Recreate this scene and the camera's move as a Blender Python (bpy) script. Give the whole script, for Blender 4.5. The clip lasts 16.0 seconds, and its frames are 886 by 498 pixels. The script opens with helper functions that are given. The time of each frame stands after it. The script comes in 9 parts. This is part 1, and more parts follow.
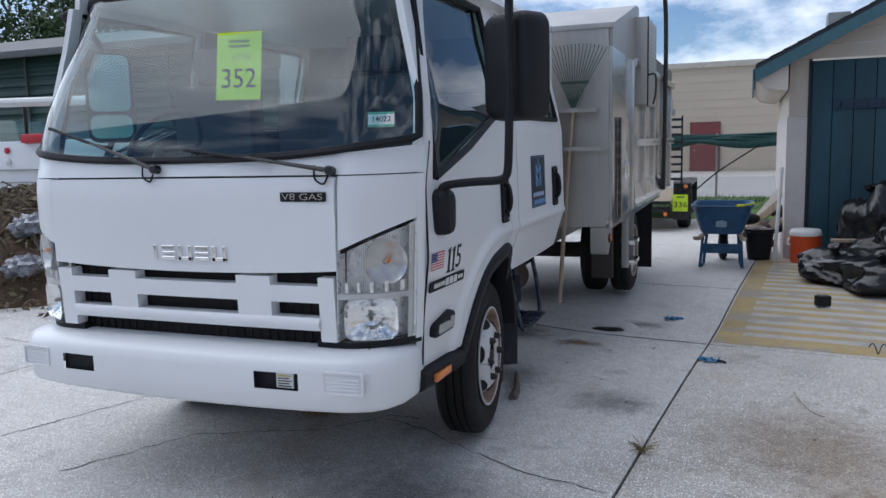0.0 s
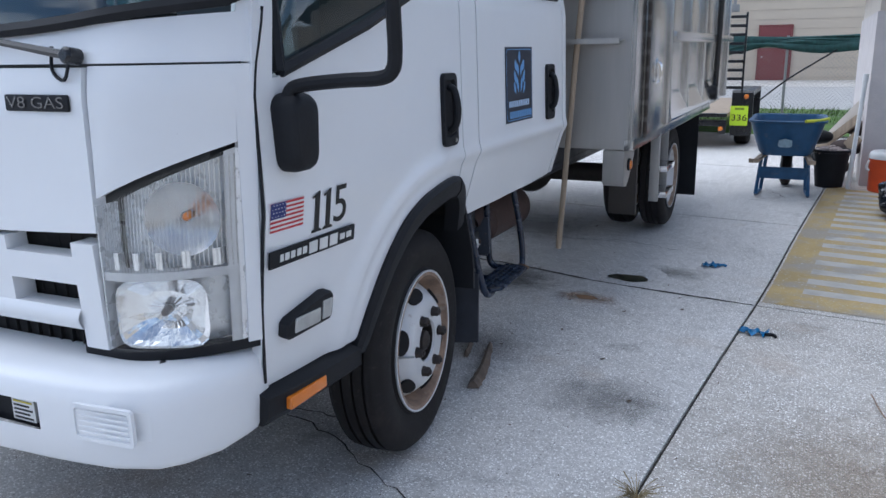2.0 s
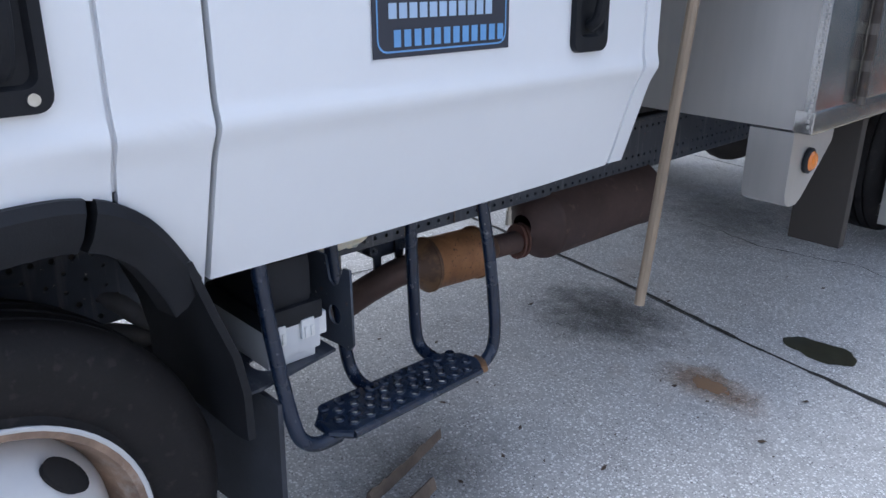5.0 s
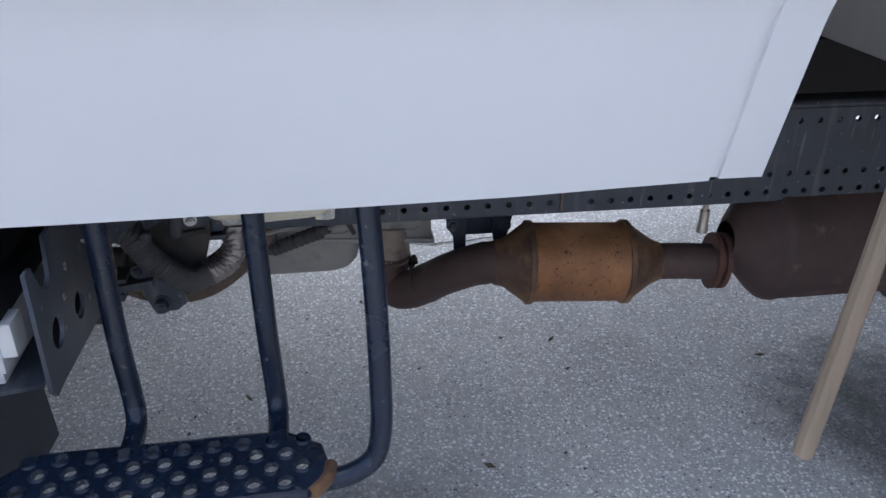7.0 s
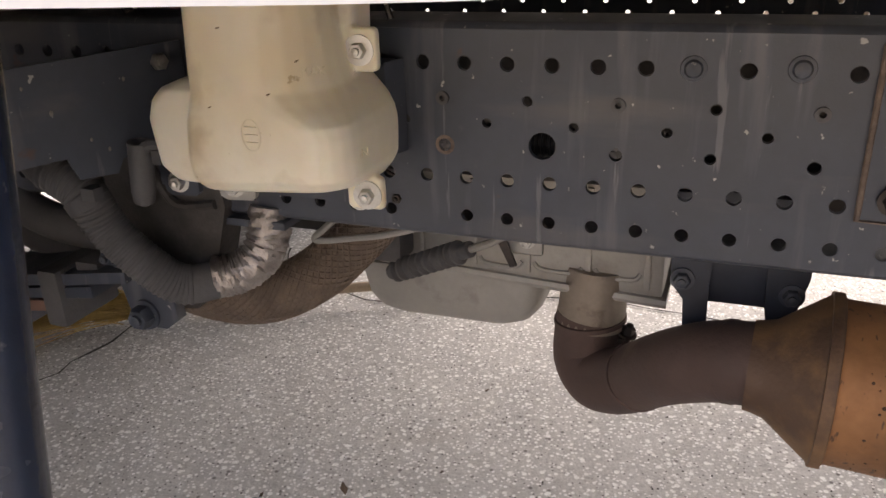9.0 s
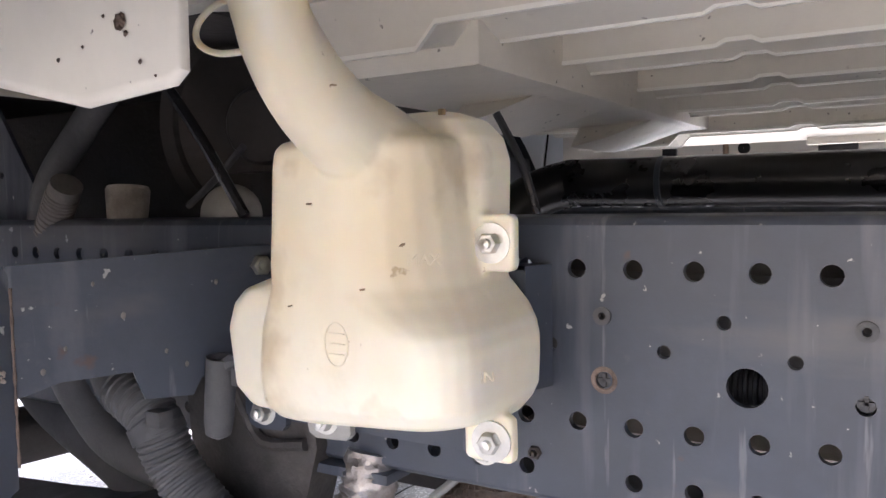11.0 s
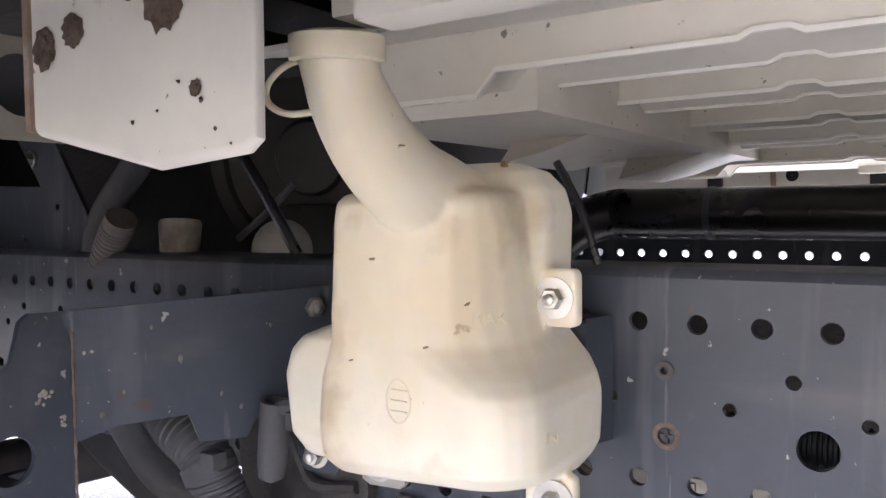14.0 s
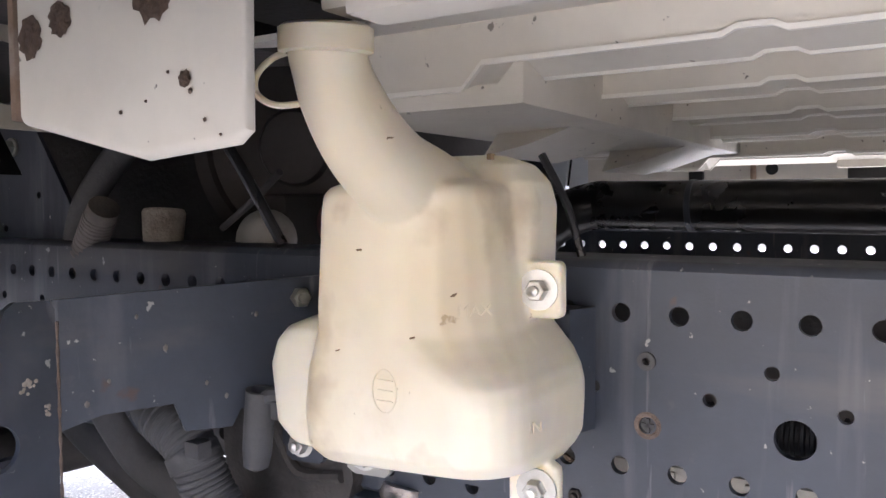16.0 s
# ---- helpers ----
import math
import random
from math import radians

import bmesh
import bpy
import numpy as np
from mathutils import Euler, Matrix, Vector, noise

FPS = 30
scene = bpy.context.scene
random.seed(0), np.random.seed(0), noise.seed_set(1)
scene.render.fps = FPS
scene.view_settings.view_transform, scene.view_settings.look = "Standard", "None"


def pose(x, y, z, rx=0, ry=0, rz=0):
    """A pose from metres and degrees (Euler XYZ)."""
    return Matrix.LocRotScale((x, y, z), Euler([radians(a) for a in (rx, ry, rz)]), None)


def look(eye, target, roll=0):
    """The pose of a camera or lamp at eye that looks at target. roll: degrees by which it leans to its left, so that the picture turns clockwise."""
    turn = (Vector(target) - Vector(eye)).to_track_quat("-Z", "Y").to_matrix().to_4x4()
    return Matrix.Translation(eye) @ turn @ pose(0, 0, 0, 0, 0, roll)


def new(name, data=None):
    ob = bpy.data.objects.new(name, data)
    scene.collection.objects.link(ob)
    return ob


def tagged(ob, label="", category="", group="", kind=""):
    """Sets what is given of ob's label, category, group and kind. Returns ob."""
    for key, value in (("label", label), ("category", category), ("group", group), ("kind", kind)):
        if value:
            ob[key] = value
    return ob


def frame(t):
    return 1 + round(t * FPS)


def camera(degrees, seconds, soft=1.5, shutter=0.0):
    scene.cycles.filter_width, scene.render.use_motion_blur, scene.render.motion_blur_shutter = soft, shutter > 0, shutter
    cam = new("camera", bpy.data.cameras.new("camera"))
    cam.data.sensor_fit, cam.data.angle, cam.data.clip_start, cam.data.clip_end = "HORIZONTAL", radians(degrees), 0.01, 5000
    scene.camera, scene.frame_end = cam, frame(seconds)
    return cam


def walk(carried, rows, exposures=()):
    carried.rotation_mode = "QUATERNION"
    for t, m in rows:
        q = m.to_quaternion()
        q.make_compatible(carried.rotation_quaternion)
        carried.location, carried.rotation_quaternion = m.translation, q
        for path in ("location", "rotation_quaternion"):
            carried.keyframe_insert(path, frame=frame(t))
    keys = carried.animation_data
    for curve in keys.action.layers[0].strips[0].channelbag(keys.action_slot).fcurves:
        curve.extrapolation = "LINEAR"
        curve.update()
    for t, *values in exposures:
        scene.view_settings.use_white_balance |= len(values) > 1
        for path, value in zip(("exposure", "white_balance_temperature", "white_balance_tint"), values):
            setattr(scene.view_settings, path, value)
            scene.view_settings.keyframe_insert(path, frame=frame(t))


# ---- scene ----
cam = camera(58.5, 16.0)
PATH = [
    (0, (2.148, -3.707, 1.445), (1.429, -1.859, 1.183), -1.5),
    (0.5, (2.098, -3.376, 1.434), (1.37, -1.54, 1.114), -1.4),
    (1, (2.135, -3.033, 1.408), (1.383, -1.22, 1.027), -1.2),
    (1.5, (2.143, -2.683, 1.371), (1.356, -0.897, 0.936), -1.2),
    (2, (2.117, -2.313, 1.359), (1.288, -0.559, 0.872), -0.9),
    (2.5, (2.136, -1.94, 1.332), (1.26, -0.223, 0.799), -0.7),
    (3, (2.109, -1.573, 1.292), (1.174, 0.101, 0.725), -0.6),
    (3.5, (2.09, -1.189, 1.279), (1.077, 0.428, 0.68), -0.3),
    (4, (2.112, -0.832, 1.266), (0.991, 0.704, 0.643), -0.0),
    (4.5, (2.055, -0.478, 1.231), (0.817, 0.951, 0.579), 0.3),
    (4.7, (2.032, -0.347, 1.229), (0.748, 1.034, 0.562), 0.5),
    (7, (1.717, 0.977, 1.107), (-0.038, 1.245, 0.187), 0.6),
    (7.5, (1.538, 1.150, 1.047), (-0.208, 1.098, 0.074), 0.5),
    (8, (1.398, 1.262, 0.962), (-0.310, 0.910, -0.017), 0.2),
    (8.5, (1.222, 1.279, 0.877), (-0.462, 0.720, -0.045), -1.2),
    (8.7, (1.158, 1.266, 0.832), (-0.538, 0.659, -0.037), -1.7),
    (9, (1.085, 1.246, 0.771), (-0.642, 0.601, -0.004), -1.9),
    (9.2, (1.044, 1.233, 0.738), (-0.717, 0.563, 0.068), -1.9),
    (9.5, (0.996, 1.208, 0.708), (-0.802, 0.497, 0.198), -1.6),
    (9.7, (0.982, 1.193, 0.679), (-0.835, 0.458, 0.281), -1.3),
    (10, (0.956, 1.195, 0.679), (-0.84, 0.363, 0.392), -0.7),
    (10.2, (0.939, 1.194, 0.682), (-0.832, 0.292, 0.459), -1.2),
    (12.3, (0.919, 1.172, 0.723), (-0.755, 0.081, 0.623), -1.2),
    (12.5, (0.919, 1.171, 0.724), (-0.749, 0.074, 0.617), -1.2),
    (13, (0.921, 1.170, 0.724), (-0.743, 0.065, 0.618), -1.0),
    (13.5, (0.923, 1.170, 0.724), (-0.738, 0.061, 0.626), -1.0),
    (14, (0.928, 1.168, 0.725), (-0.733, 0.058, 0.637), -0.7),
    (14.5, (0.93, 1.167, 0.726), (-0.733, 0.060, 0.645), -0.5),
    (15, (0.931, 1.167, 0.727), (-0.734, 0.062, 0.648), -0.4),
    (15.5, (0.934, 1.166, 0.727), (-0.74, 0.074, 0.639), -0.3),
    (16, (0.933, 1.168, 0.726), (-0.752, 0.097, 0.613), -0.3),
]

# ---- light ----
EXPO = [(0.0, -0.42, 5950, 11), (2.0, 0.0, 5700, 10), (3.0, 0.15, 5600, 10), (4.0, 0.4, 5600, 10), (4.7, 0.58, 5700, 11), (7.0, 0.65, 5750, 12), (8.0, 0.88, 6550, 16), (8.6, 1.02, 7300, 18), (9.0, 1.45, 7800, 19), (9.5, 2.42, 6700, 17), (10.0, 2.68, 6450, 18), (12.3, 2.64, 6350, 18), (16.0, 2.64, 6350, 18)]
walk(cam, [(t, look(e, g, r)) for t, e, g, r in PATH], EXPO)
world = bpy.data.worlds.new("world")
scene.world = world
world.use_nodes = True
_n, _l = world.node_tree.nodes, world.node_tree.links
_bg = _n["Background"]
_sky = _n.new("ShaderNodeTexSky")
_sky.sky_type = "NISHITA"
_sky.sun_disc = False
_sky.air_density, _sky.dust_density, _sky.ozone_density = 0.85, 0.1, 4.0
_sky.sun_elevation, _sky.sun_rotation = radians(55), radians(287)
_tc = _n.new("ShaderNodeTexCoord")
_mp = _n.new("ShaderNodeMapping")
_mp.inputs["Scale"].default_value = (1.0, 1.0, 2.0)
_mp.inputs["Location"].default_value = (1.3, 4.2, 2.1)
_no = _n.new("ShaderNodeTexNoise")
_no.inputs["Scale"].default_value, _no.inputs["Detail"].default_value, _no.inputs["Roughness"].default_value = 5.0, 10, 0.6
_rp = _n.new("ShaderNodeValToRGB")
_rp.color_ramp.elements[0].position, _rp.color_ramp.elements[1].position = 0.46, 0.68
_mx = _n.new("ShaderNodeMix")
_mx.data_type = "RGBA"
_mx.inputs["B"].default_value = (13.5, 13.8, 14.2, 1)
_l.new(_tc.outputs["Generated"], _mp.inputs["Vector"])
_l.new(_mp.outputs[0], _no.inputs["Vector"])
_l.new(_no.outputs["Fac"], _rp.inputs["Fac"])
_l.new(_rp.outputs["Color"], _mx.inputs["Factor"])
_l.new(_sky.outputs[0], _mx.inputs["A"])
_l.new(_mx.outputs["Result"], _bg.inputs["Color"])
_bg.inputs["Strength"].default_value = 0.125
_sun = new("sun", bpy.data.lights.new("sun", "SUN"))
_sun.data.energy, _sun.data.angle, _sun.data.color = 3.1, radians(95), (1.0, 0.97, 0.92)
_sun.matrix_world = look((-4.0, 1.2, 6.0), (0, 0, 0))


# ---- materials ----
def mat(name, col, rough=0.5, metal=0.0, var=0.12, scale=8.0, bump=0.0, bscale=60.0, dark=None, dark_amt=0.0, dark_scale=3.0,
        dark_pos=0.58, coat=0.0, spec=0.5, stretch=(1, 1, 1), transmission=0.0, alpha=1.0, subsurface=0.0, rvar=0.1, obvar=0.0):
    m = bpy.data.materials.new(name)
    m.use_nodes = True
    n, l = m.node_tree.nodes, m.node_tree.links
    b = n["Principled BSDF"]
    b.inputs["Metallic"].default_value = metal
    b.inputs["Specular IOR Level"].default_value = spec
    b.inputs["Coat Weight"].default_value = coat
    b.inputs["Coat Roughness"].default_value = 0.06
    b.inputs["Transmission Weight"].default_value = transmission
    b.inputs["Alpha"].default_value = alpha
    if subsurface:
        b.inputs["Subsurface Weight"].default_value = subsurface
        b.inputs["Subsurface Radius"].default_value = (0.02, 0.015, 0.008)
    tc = n.new("ShaderNodeTexCoord")
    mp = n.new("ShaderNodeMapping")
    mp.inputs["Scale"].default_value = stretch
    l.new(tc.outputs["Object"], mp.inputs["Vector"])

    def nz(s, d=4, r=0.6):
        t = n.new("ShaderNodeTexNoise")
        t.inputs["Scale"].default_value, t.inputs["Detail"].default_value, t.inputs["Roughness"].default_value = s, d, r
        l.new(mp.outputs[0], t.inputs["Vector"])
        return t.outputs["Fac"]

    def rng(src, a, c, lo, hi):
        r = n.new("ShaderNodeMapRange")
        r.inputs["From Min"].default_value, r.inputs["From Max"].default_value = a, c
        r.inputs["To Min"].default_value, r.inputs["To Max"].default_value = lo, hi
        l.new(src, r.inputs["Value"])
        return r.outputs[0]

    def mix(fac, a, c, mode="MIX"):
        x = n.new("ShaderNodeMix")
        x.data_type, x.blend_type = "RGBA", mode
        for key, v in (("Factor", fac), ("A", a), ("B", c)):
            if isinstance(v, (int, float)):
                x.inputs[key].default_value = v
            elif isinstance(v, tuple):
                x.inputs[key].default_value = (*v[:3], 1)
            else:
                l.new(v, x.inputs[key])
        return x.outputs["Result"]

    big, fine = nz(scale, 5), nz(scale * 9, 3)
    lo = tuple(c * (1 - var) for c in col)
    hi = tuple(min(1, c * (1 + var)) for c in col)
    c = mix(rng(big, 0.3, 0.7, 0, 1), lo, hi)
    c = mix(rng(fine, 0.35, 0.75, 0, var), c, tuple(v * 0.6 for v in col))
    if dark:
        d = nz(dark_scale, 7, 0.65)
        c = mix(rng(d, dark_pos, dark_pos + 0.12, 0, dark_amt), c, dark)
    if obvar:
        oi = n.new("ShaderNodeObjectInfo")
        c = mix(rng(oi.outputs["Random"], 0, 1, 0, obvar), c, tuple(v * 0.45 for v in col))
    l.new(c, b.inputs["Base Color"])
    l.new(rng(big, 0.25, 0.75, max(0.02, rough - rvar * rough), min(1, rough + rvar * rough)), b.inputs["Roughness"])
    if bump:
        bp = n.new("ShaderNodeBump")
        bp.inputs["Strength"].default_value, bp.inputs["Distance"].default_value = min(1, bump), 0.004
        l.new(nz(bscale, 4), bp.inputs["Height"])
        l.new(bp.outputs[0], b.inputs["Normal"])
    return m


def overlay(m, col, amt, scale, lo, width=0.06, stretch=(1, 1, 1), detail=4):
    """A further layer of marks over a material's colour: specks, streaks or smears."""
    n, l = m.node_tree.nodes, m.node_tree.links
    b = n["Principled BSDF"]
    old = b.inputs["Base Color"].links[0].from_socket
    tc, mp, t, r, x = n.new("ShaderNodeTexCoord"), n.new("ShaderNodeMapping"), n.new("ShaderNodeTexNoise"), n.new("ShaderNodeMapRange"), n.new("ShaderNodeMix")
    mp.inputs["Scale"].default_value = stretch
    l.new(tc.outputs["Object"], mp.inputs["Vector"])
    l.new(mp.outputs[0], t.inputs["Vector"])
    t.inputs["Scale"].default_value, t.inputs["Detail"].default_value = scale, detail
    r.inputs["From Min"].default_value, r.inputs["From Max"].default_value, r.inputs["To Max"].default_value = lo, lo + width, amt
    l.new(t.outputs["Fac"], r.inputs["Value"])
    x.data_type = "RGBA"
    x.inputs["B"].default_value = (*col, 1)
    l.new(r.outputs[0], x.inputs["Factor"])
    l.new(old, x.inputs["A"])
    l.new(x.outputs["Result"], b.inputs["Base Color"])
    return m


def concrete(name, base, speck=0.9):
    """Exposed-aggregate concrete: small pale and dark chips in a grey paste, with broad stains."""
    m = mat(name, base, 0.9, var=0.13, scale=1.1, bump=0.5, bscale=160, dark=tuple(c * 0.55 for c in base), dark_amt=0.55, dark_scale=0.9, dark_pos=0.55)
    n, l = m.node_tree.nodes, m.node_tree.links
    b = n["Principled BSDF"]
    old = b.inputs["Base Color"].links[0].from_socket
    tc = n.new("ShaderNodeTexCoord")
    for sc, amp in ((240, 0.4), (75, 0.5), (14, 0.3)):
        t = n.new("ShaderNodeTexNoise")
        t.inputs["Scale"].default_value, t.inputs["Detail"].default_value = sc, 3
        l.new(tc.outputs["Object"], t.inputs["Vector"])
        r = n.new("ShaderNodeMapRange")
        r.inputs["From Min"].default_value, r.inputs["From Max"].default_value = 0.42, 0.75
        r.inputs["To Min"].default_value, r.inputs["To Max"].default_value = 0, amp
        l.new(t.outputs["Fac"], r.inputs["Value"])
        x = n.new("ShaderNodeMix")
        x.data_type = "RGBA"
        x.inputs["B"].default_value = (*(c * 0.45 for c in base), 1)
        l.new(r.outputs[0], x.inputs["Factor"])
        l.new(old, x.inputs["A"])
        old = x.outputs["Result"]
    for sc, th, colr, amt in ((110, 0.27, (0.95, 0.94, 0.92), speck), (150, 0.28, (0.92, 0.90, 0.87), speck * 0.9), (120, 0.16, (0.08, 0.07, 0.065), 0.85), (64, 0.22, (0.96, 0.95, 0.92), speck), (48, 0.10, (0.10, 0.085, 0.075), 0.8)):
        v = n.new("ShaderNodeTexVoronoi")
        v.inputs["Scale"].default_value = sc
        l.new(tc.outputs["Object"], v.inputs["Vector"])
        r = n.new("ShaderNodeMapRange")
        r.inputs["From Min"].default_value, r.inputs["From Max"].default_value = th, th + 0.09
        r.inputs["To Min"].default_value, r.inputs["To Max"].default_value = amt, 0
        l.new(v.outputs["Distance"], r.inputs["Value"])
        sep = n.new("ShaderNodeSeparateColor")
        l.new(v.outputs["Color"], sep.inputs[0])
        g = n.new("ShaderNodeMath")
        g.operation = "GREATER_THAN"
        g.inputs[1].default_value = 0.5 if colr[0] > 0.5 else 0.62
        l.new(sep.outputs[0], g.inputs[0])
        k = n.new("ShaderNodeMath")
        k.operation = "MULTIPLY"
        l.new(r.outputs[0], k.inputs[0])
        l.new(g.outputs[0], k.inputs[1])
        x = n.new("ShaderNodeMix")
        x.data_type = "RGBA"
        x.inputs["B"].default_value = (*colr, 1)
        l.new(k.outputs[0], x.inputs["Factor"])
        l.new(old, x.inputs["A"])
        old = x.outputs["Result"]
    # rust and soil stains with a shape of their own
    for sc, lo, colr, amt in ((0.55, 0.58, (0.34, 0.235, 0.15), 0.6), (1.7, 0.60, (0.36, 0.27, 0.19), 0.4), (2.6, 0.60, (0.12, 0.11, 0.10), 0.45)):
        t = n.new("ShaderNodeTexNoise")
        t.inputs["Scale"].default_value, t.inputs["Detail"].default_value, t.inputs["Roughness"].default_value = sc, 8, 0.62
        l.new(tc.outputs["Object"], t.inputs["Vector"])
        r = n.new("ShaderNodeMapRange")
        r.inputs["From Min"].default_value, r.inputs["From Max"].default_value = lo, lo + 0.13
        r.inputs["To Min"].default_value, r.inputs["To Max"].default_value = 0, amt
        l.new(t.outputs["Fac"], r.inputs["Value"])
        x = n.new("ShaderNodeMix")
        x.data_type = "RGBA"
        x.inputs["B"].default_value = (*colr, 1)
        l.new(r.outputs[0], x.inputs["Factor"])
        l.new(old, x.inputs["A"])
        old = x.outputs["Result"]
    l.new(old, b.inputs["Base Color"])
    return m


def glassy(name, tint, gloss=0.08, rough=0.02):
    """Thin pane: see-through, tinted, with a mirror share that grows at grazing angles."""
    m = bpy.data.materials.new(name)
    m.use_nodes = True
    n, l = m.node_tree.nodes, m.node_tree.links
    out = n["Material Output"]
    n.remove(n["Principled BSDF"])
    t, g, x, f = n.new("ShaderNodeBsdfTransparent"), n.new("ShaderNodeBsdfGlossy"), n.new("ShaderNodeMixShader"), n.new("ShaderNodeLayerWeight")
    t.inputs["Color"].default_value = (*tint, 1)
    g.inputs["Roughness"].default_value = rough
    f.inputs["Blend"].default_value = 0.5
    p, k = n.new("ShaderNodeMath"), n.new("ShaderNodeMath")
    p.operation, k.operation = "POWER", "MULTIPLY_ADD"
    p.inputs[1].default_value = 4.0
    k.inputs[1].default_value, k.inputs[2].default_value = 1 - gloss, gloss
    l.new(f.outputs["Facing"], p.inputs[0])
    l.new(p.outputs[0], k.inputs[0])
    l.new(k.outputs[0], x.inputs[0])
    l.new(t.outputs[0], x.inputs[1])
    l.new(g.outputs[0], x.inputs[2])
    l.new(x.outputs[0], out.inputs["Surface"])
    return m


WHITE = mat("white_paint", (0.79, 0.80, 0.81), 0.34, var=0.02, scale=2.0, coat=0.25)
WHITE_DIRTY = mat("white_underside_paint", (0.68, 0.635, 0.555), 0.55, var=0.07, scale=9, dark=(0.16, 0.12, 0.09), dark_amt=0.75, dark_scale=14, dark_pos=0.66)
BLACKP = mat("black_plastic", (0.015, 0.016, 0.019), 0.55, var=0.2, scale=12, bump=0.12, bscale=400, spec=0.22)
BLACKG = mat("black_gloss_paint", (0.012, 0.012, 0.014), 0.28, var=0.1)
# near-black: hidden metal parts, and shade inside openings put into colour
DARK = mat("dark_metal_and_opening_shade", (0.012, 0.011, 0.011), 0.85, var=0.4, scale=20)
FRAMEP = mat("black_chassis_paint", (0.046, 0.054, 0.070), 0.42, var=0.22, scale=7, bump=0.06, bscale=220, dark=(0.16, 0.15, 0.14), dark_amt=0.28, dark_scale=22, dark_pos=0.66, rvar=0.3)
STEPP = mat("blue_black_tube_paint", (0.011, 0.020, 0.042), 0.27, var=0.25, scale=14, bump=0.08, bscale=260)
FLAPR = mat("dusty_flap_rubber", (0.06, 0.064, 0.076), 0.8, var=0.2, scale=9, bump=0.15, bscale=120, spec=0.3)
NAVY = mat("navy_black_bracket_paint", (0.020, 0.026, 0.040), 0.45, var=0.3, scale=14, bump=0.1, bscale=160, dark=(0.14, 0.14, 0.15), dark_amt=0.5, dark_scale=40, dark_pos=0.66)
RUBBER = mat("tyre_rubber", (0.013, 0.0115, 0.0118), 0.7, var=0.3, scale=16, bump=0.2, bscale=140, dark=(0.045, 0.036, 0.032), dark_amt=0.3, dark_scale=7, dark_pos=0.55, spec=0.3)
WHEELW = mat("white_wheel_paint", (0.66, 0.66, 0.66), 0.42, var=0.06, scale=8, dark=(0.20, 0.10, 0.05), dark_amt=0.7, dark_scale=11, dark_pos=0.62)
RUSTRIM = mat("rusty_rim_steel", (0.30, 0.205, 0.145), 0.75, var=0.35, scale=18, bump=0.3, bscale=150, dark=(0.5, 0.46, 0.42), dark_amt=0.5, dark_scale=12)
NUT = mat("dark_nut_steel", (0.06, 0.05, 0.045), 0.5, 0.6, var=0.3, scale=40, dark=(0.16, 0.08, 0.04), dark_amt=0.5, dark_scale=40)
BOLT = mat("zinc_bolt", (0.55, 0.54, 0.50), 0.32, 0.9, var=0.15, scale=60)
ALU = mat("brushed_aluminium", (0.47, 0.455, 0.43), 0.40, 0.6, var=0.14, scale=3.0, bump=0.05, bscale=90, stretch=(1, 1, 0.12), dark=(0.35, 0.33, 0.31), dark_amt=0.5, dark_scale=3.0)
ALUS = mat("polished_steel_panel", (0.72, 0.72, 0.73), 0.12, 1.0, var=0.05, scale=1.5, rvar=0.4)
ALUM = mat("polished_aluminium", (0.56, 0.545, 0.52), 0.20, 0.92, var=0.06, scale=1.6, bump=0.03, bscale=5, rvar=0.35, dark=(0.58, 0.55, 0.52), dark_amt=0.4, dark_scale=2.5)
ALUD = mat("dim_mirror_glass", (0.34, 0.38, 0.38), 0.04, 1.0, var=0.03)
CHROME = mat("chrome", (0.8, 0.8, 0.8), 0.08, 1.0, var=0.03)
WOODH = mat("weathered_wood_handle", (0.36, 0.28, 0.20), 0.75, var=0.3, scale=18, stretch=(1, 1, 0.08), bump=0.3, bscale=60)
CATRUST = mat("rusted_converter_steel", (0.27, 0.155, 0.08), 0.62, 0.35, var=0.25, scale=9, bump=0.2, bscale=120, dark=(0.09, 0.055, 0.04), dark_amt=0.85, dark_scale=7, dark_pos=0.5)
CATSHELL = mat("heat_tinted_converter_shell", (0.36, 0.17, 0.072), 0.58, 0.35, var=0.35, scale=9, bump=0.15, bscale=160, dark=(0.16, 0.085, 0.045), dark_amt=0.45, dark_scale=16, dark_pos=0.55)
PIPEBR = mat("brown_exhaust_steel", (0.105, 0.068, 0.058), 0.66, 0.3, var=0.22, scale=10, bump=0.2, bscale=140, dark=(0.24, 0.17, 0.13), dark_amt=0.4, dark_scale=9, dark_pos=0.6)
MUFFLER = mat("dull_muffler_steel", (0.10, 0.066, 0.058), 0.7, 0.3, var=0.25, scale=7, bump=0.15, bscale=90, dark=(0.3, 0.2, 0.15), dark_amt=0.5, dark_scale=12, dark_pos=0.6)
TANKP = mat("yellowed_translucent_plastic", (0.84, 0.775, 0.62), 0.4, var=0.05, scale=7, subsurface=0.35, dark=(0.52, 0.39, 0.2), dark_amt=0.3, dark_scale=6, dark_pos=0.56)
CASTAL = mat("dull_cast_aluminium", (0.40, 0.385, 0.35), 0.6, 0.4, var=0.14, scale=12, bump=0.2, bscale=180, dark=(0.17, 0.15, 0.12), dark_amt=0.5, dark_scale=9)
CASTDK = mat("grimy_casting", (0.052, 0.046, 0.043), 0.7, 0.2, var=0.3, scale=12, bump=0.3, bscale=120)
HOSE = mat("grey_black_rubber_hose", (0.085, 0.083, 0.084), 0.72, var=0.2, scale=20, bump=0.2, bscale=150)
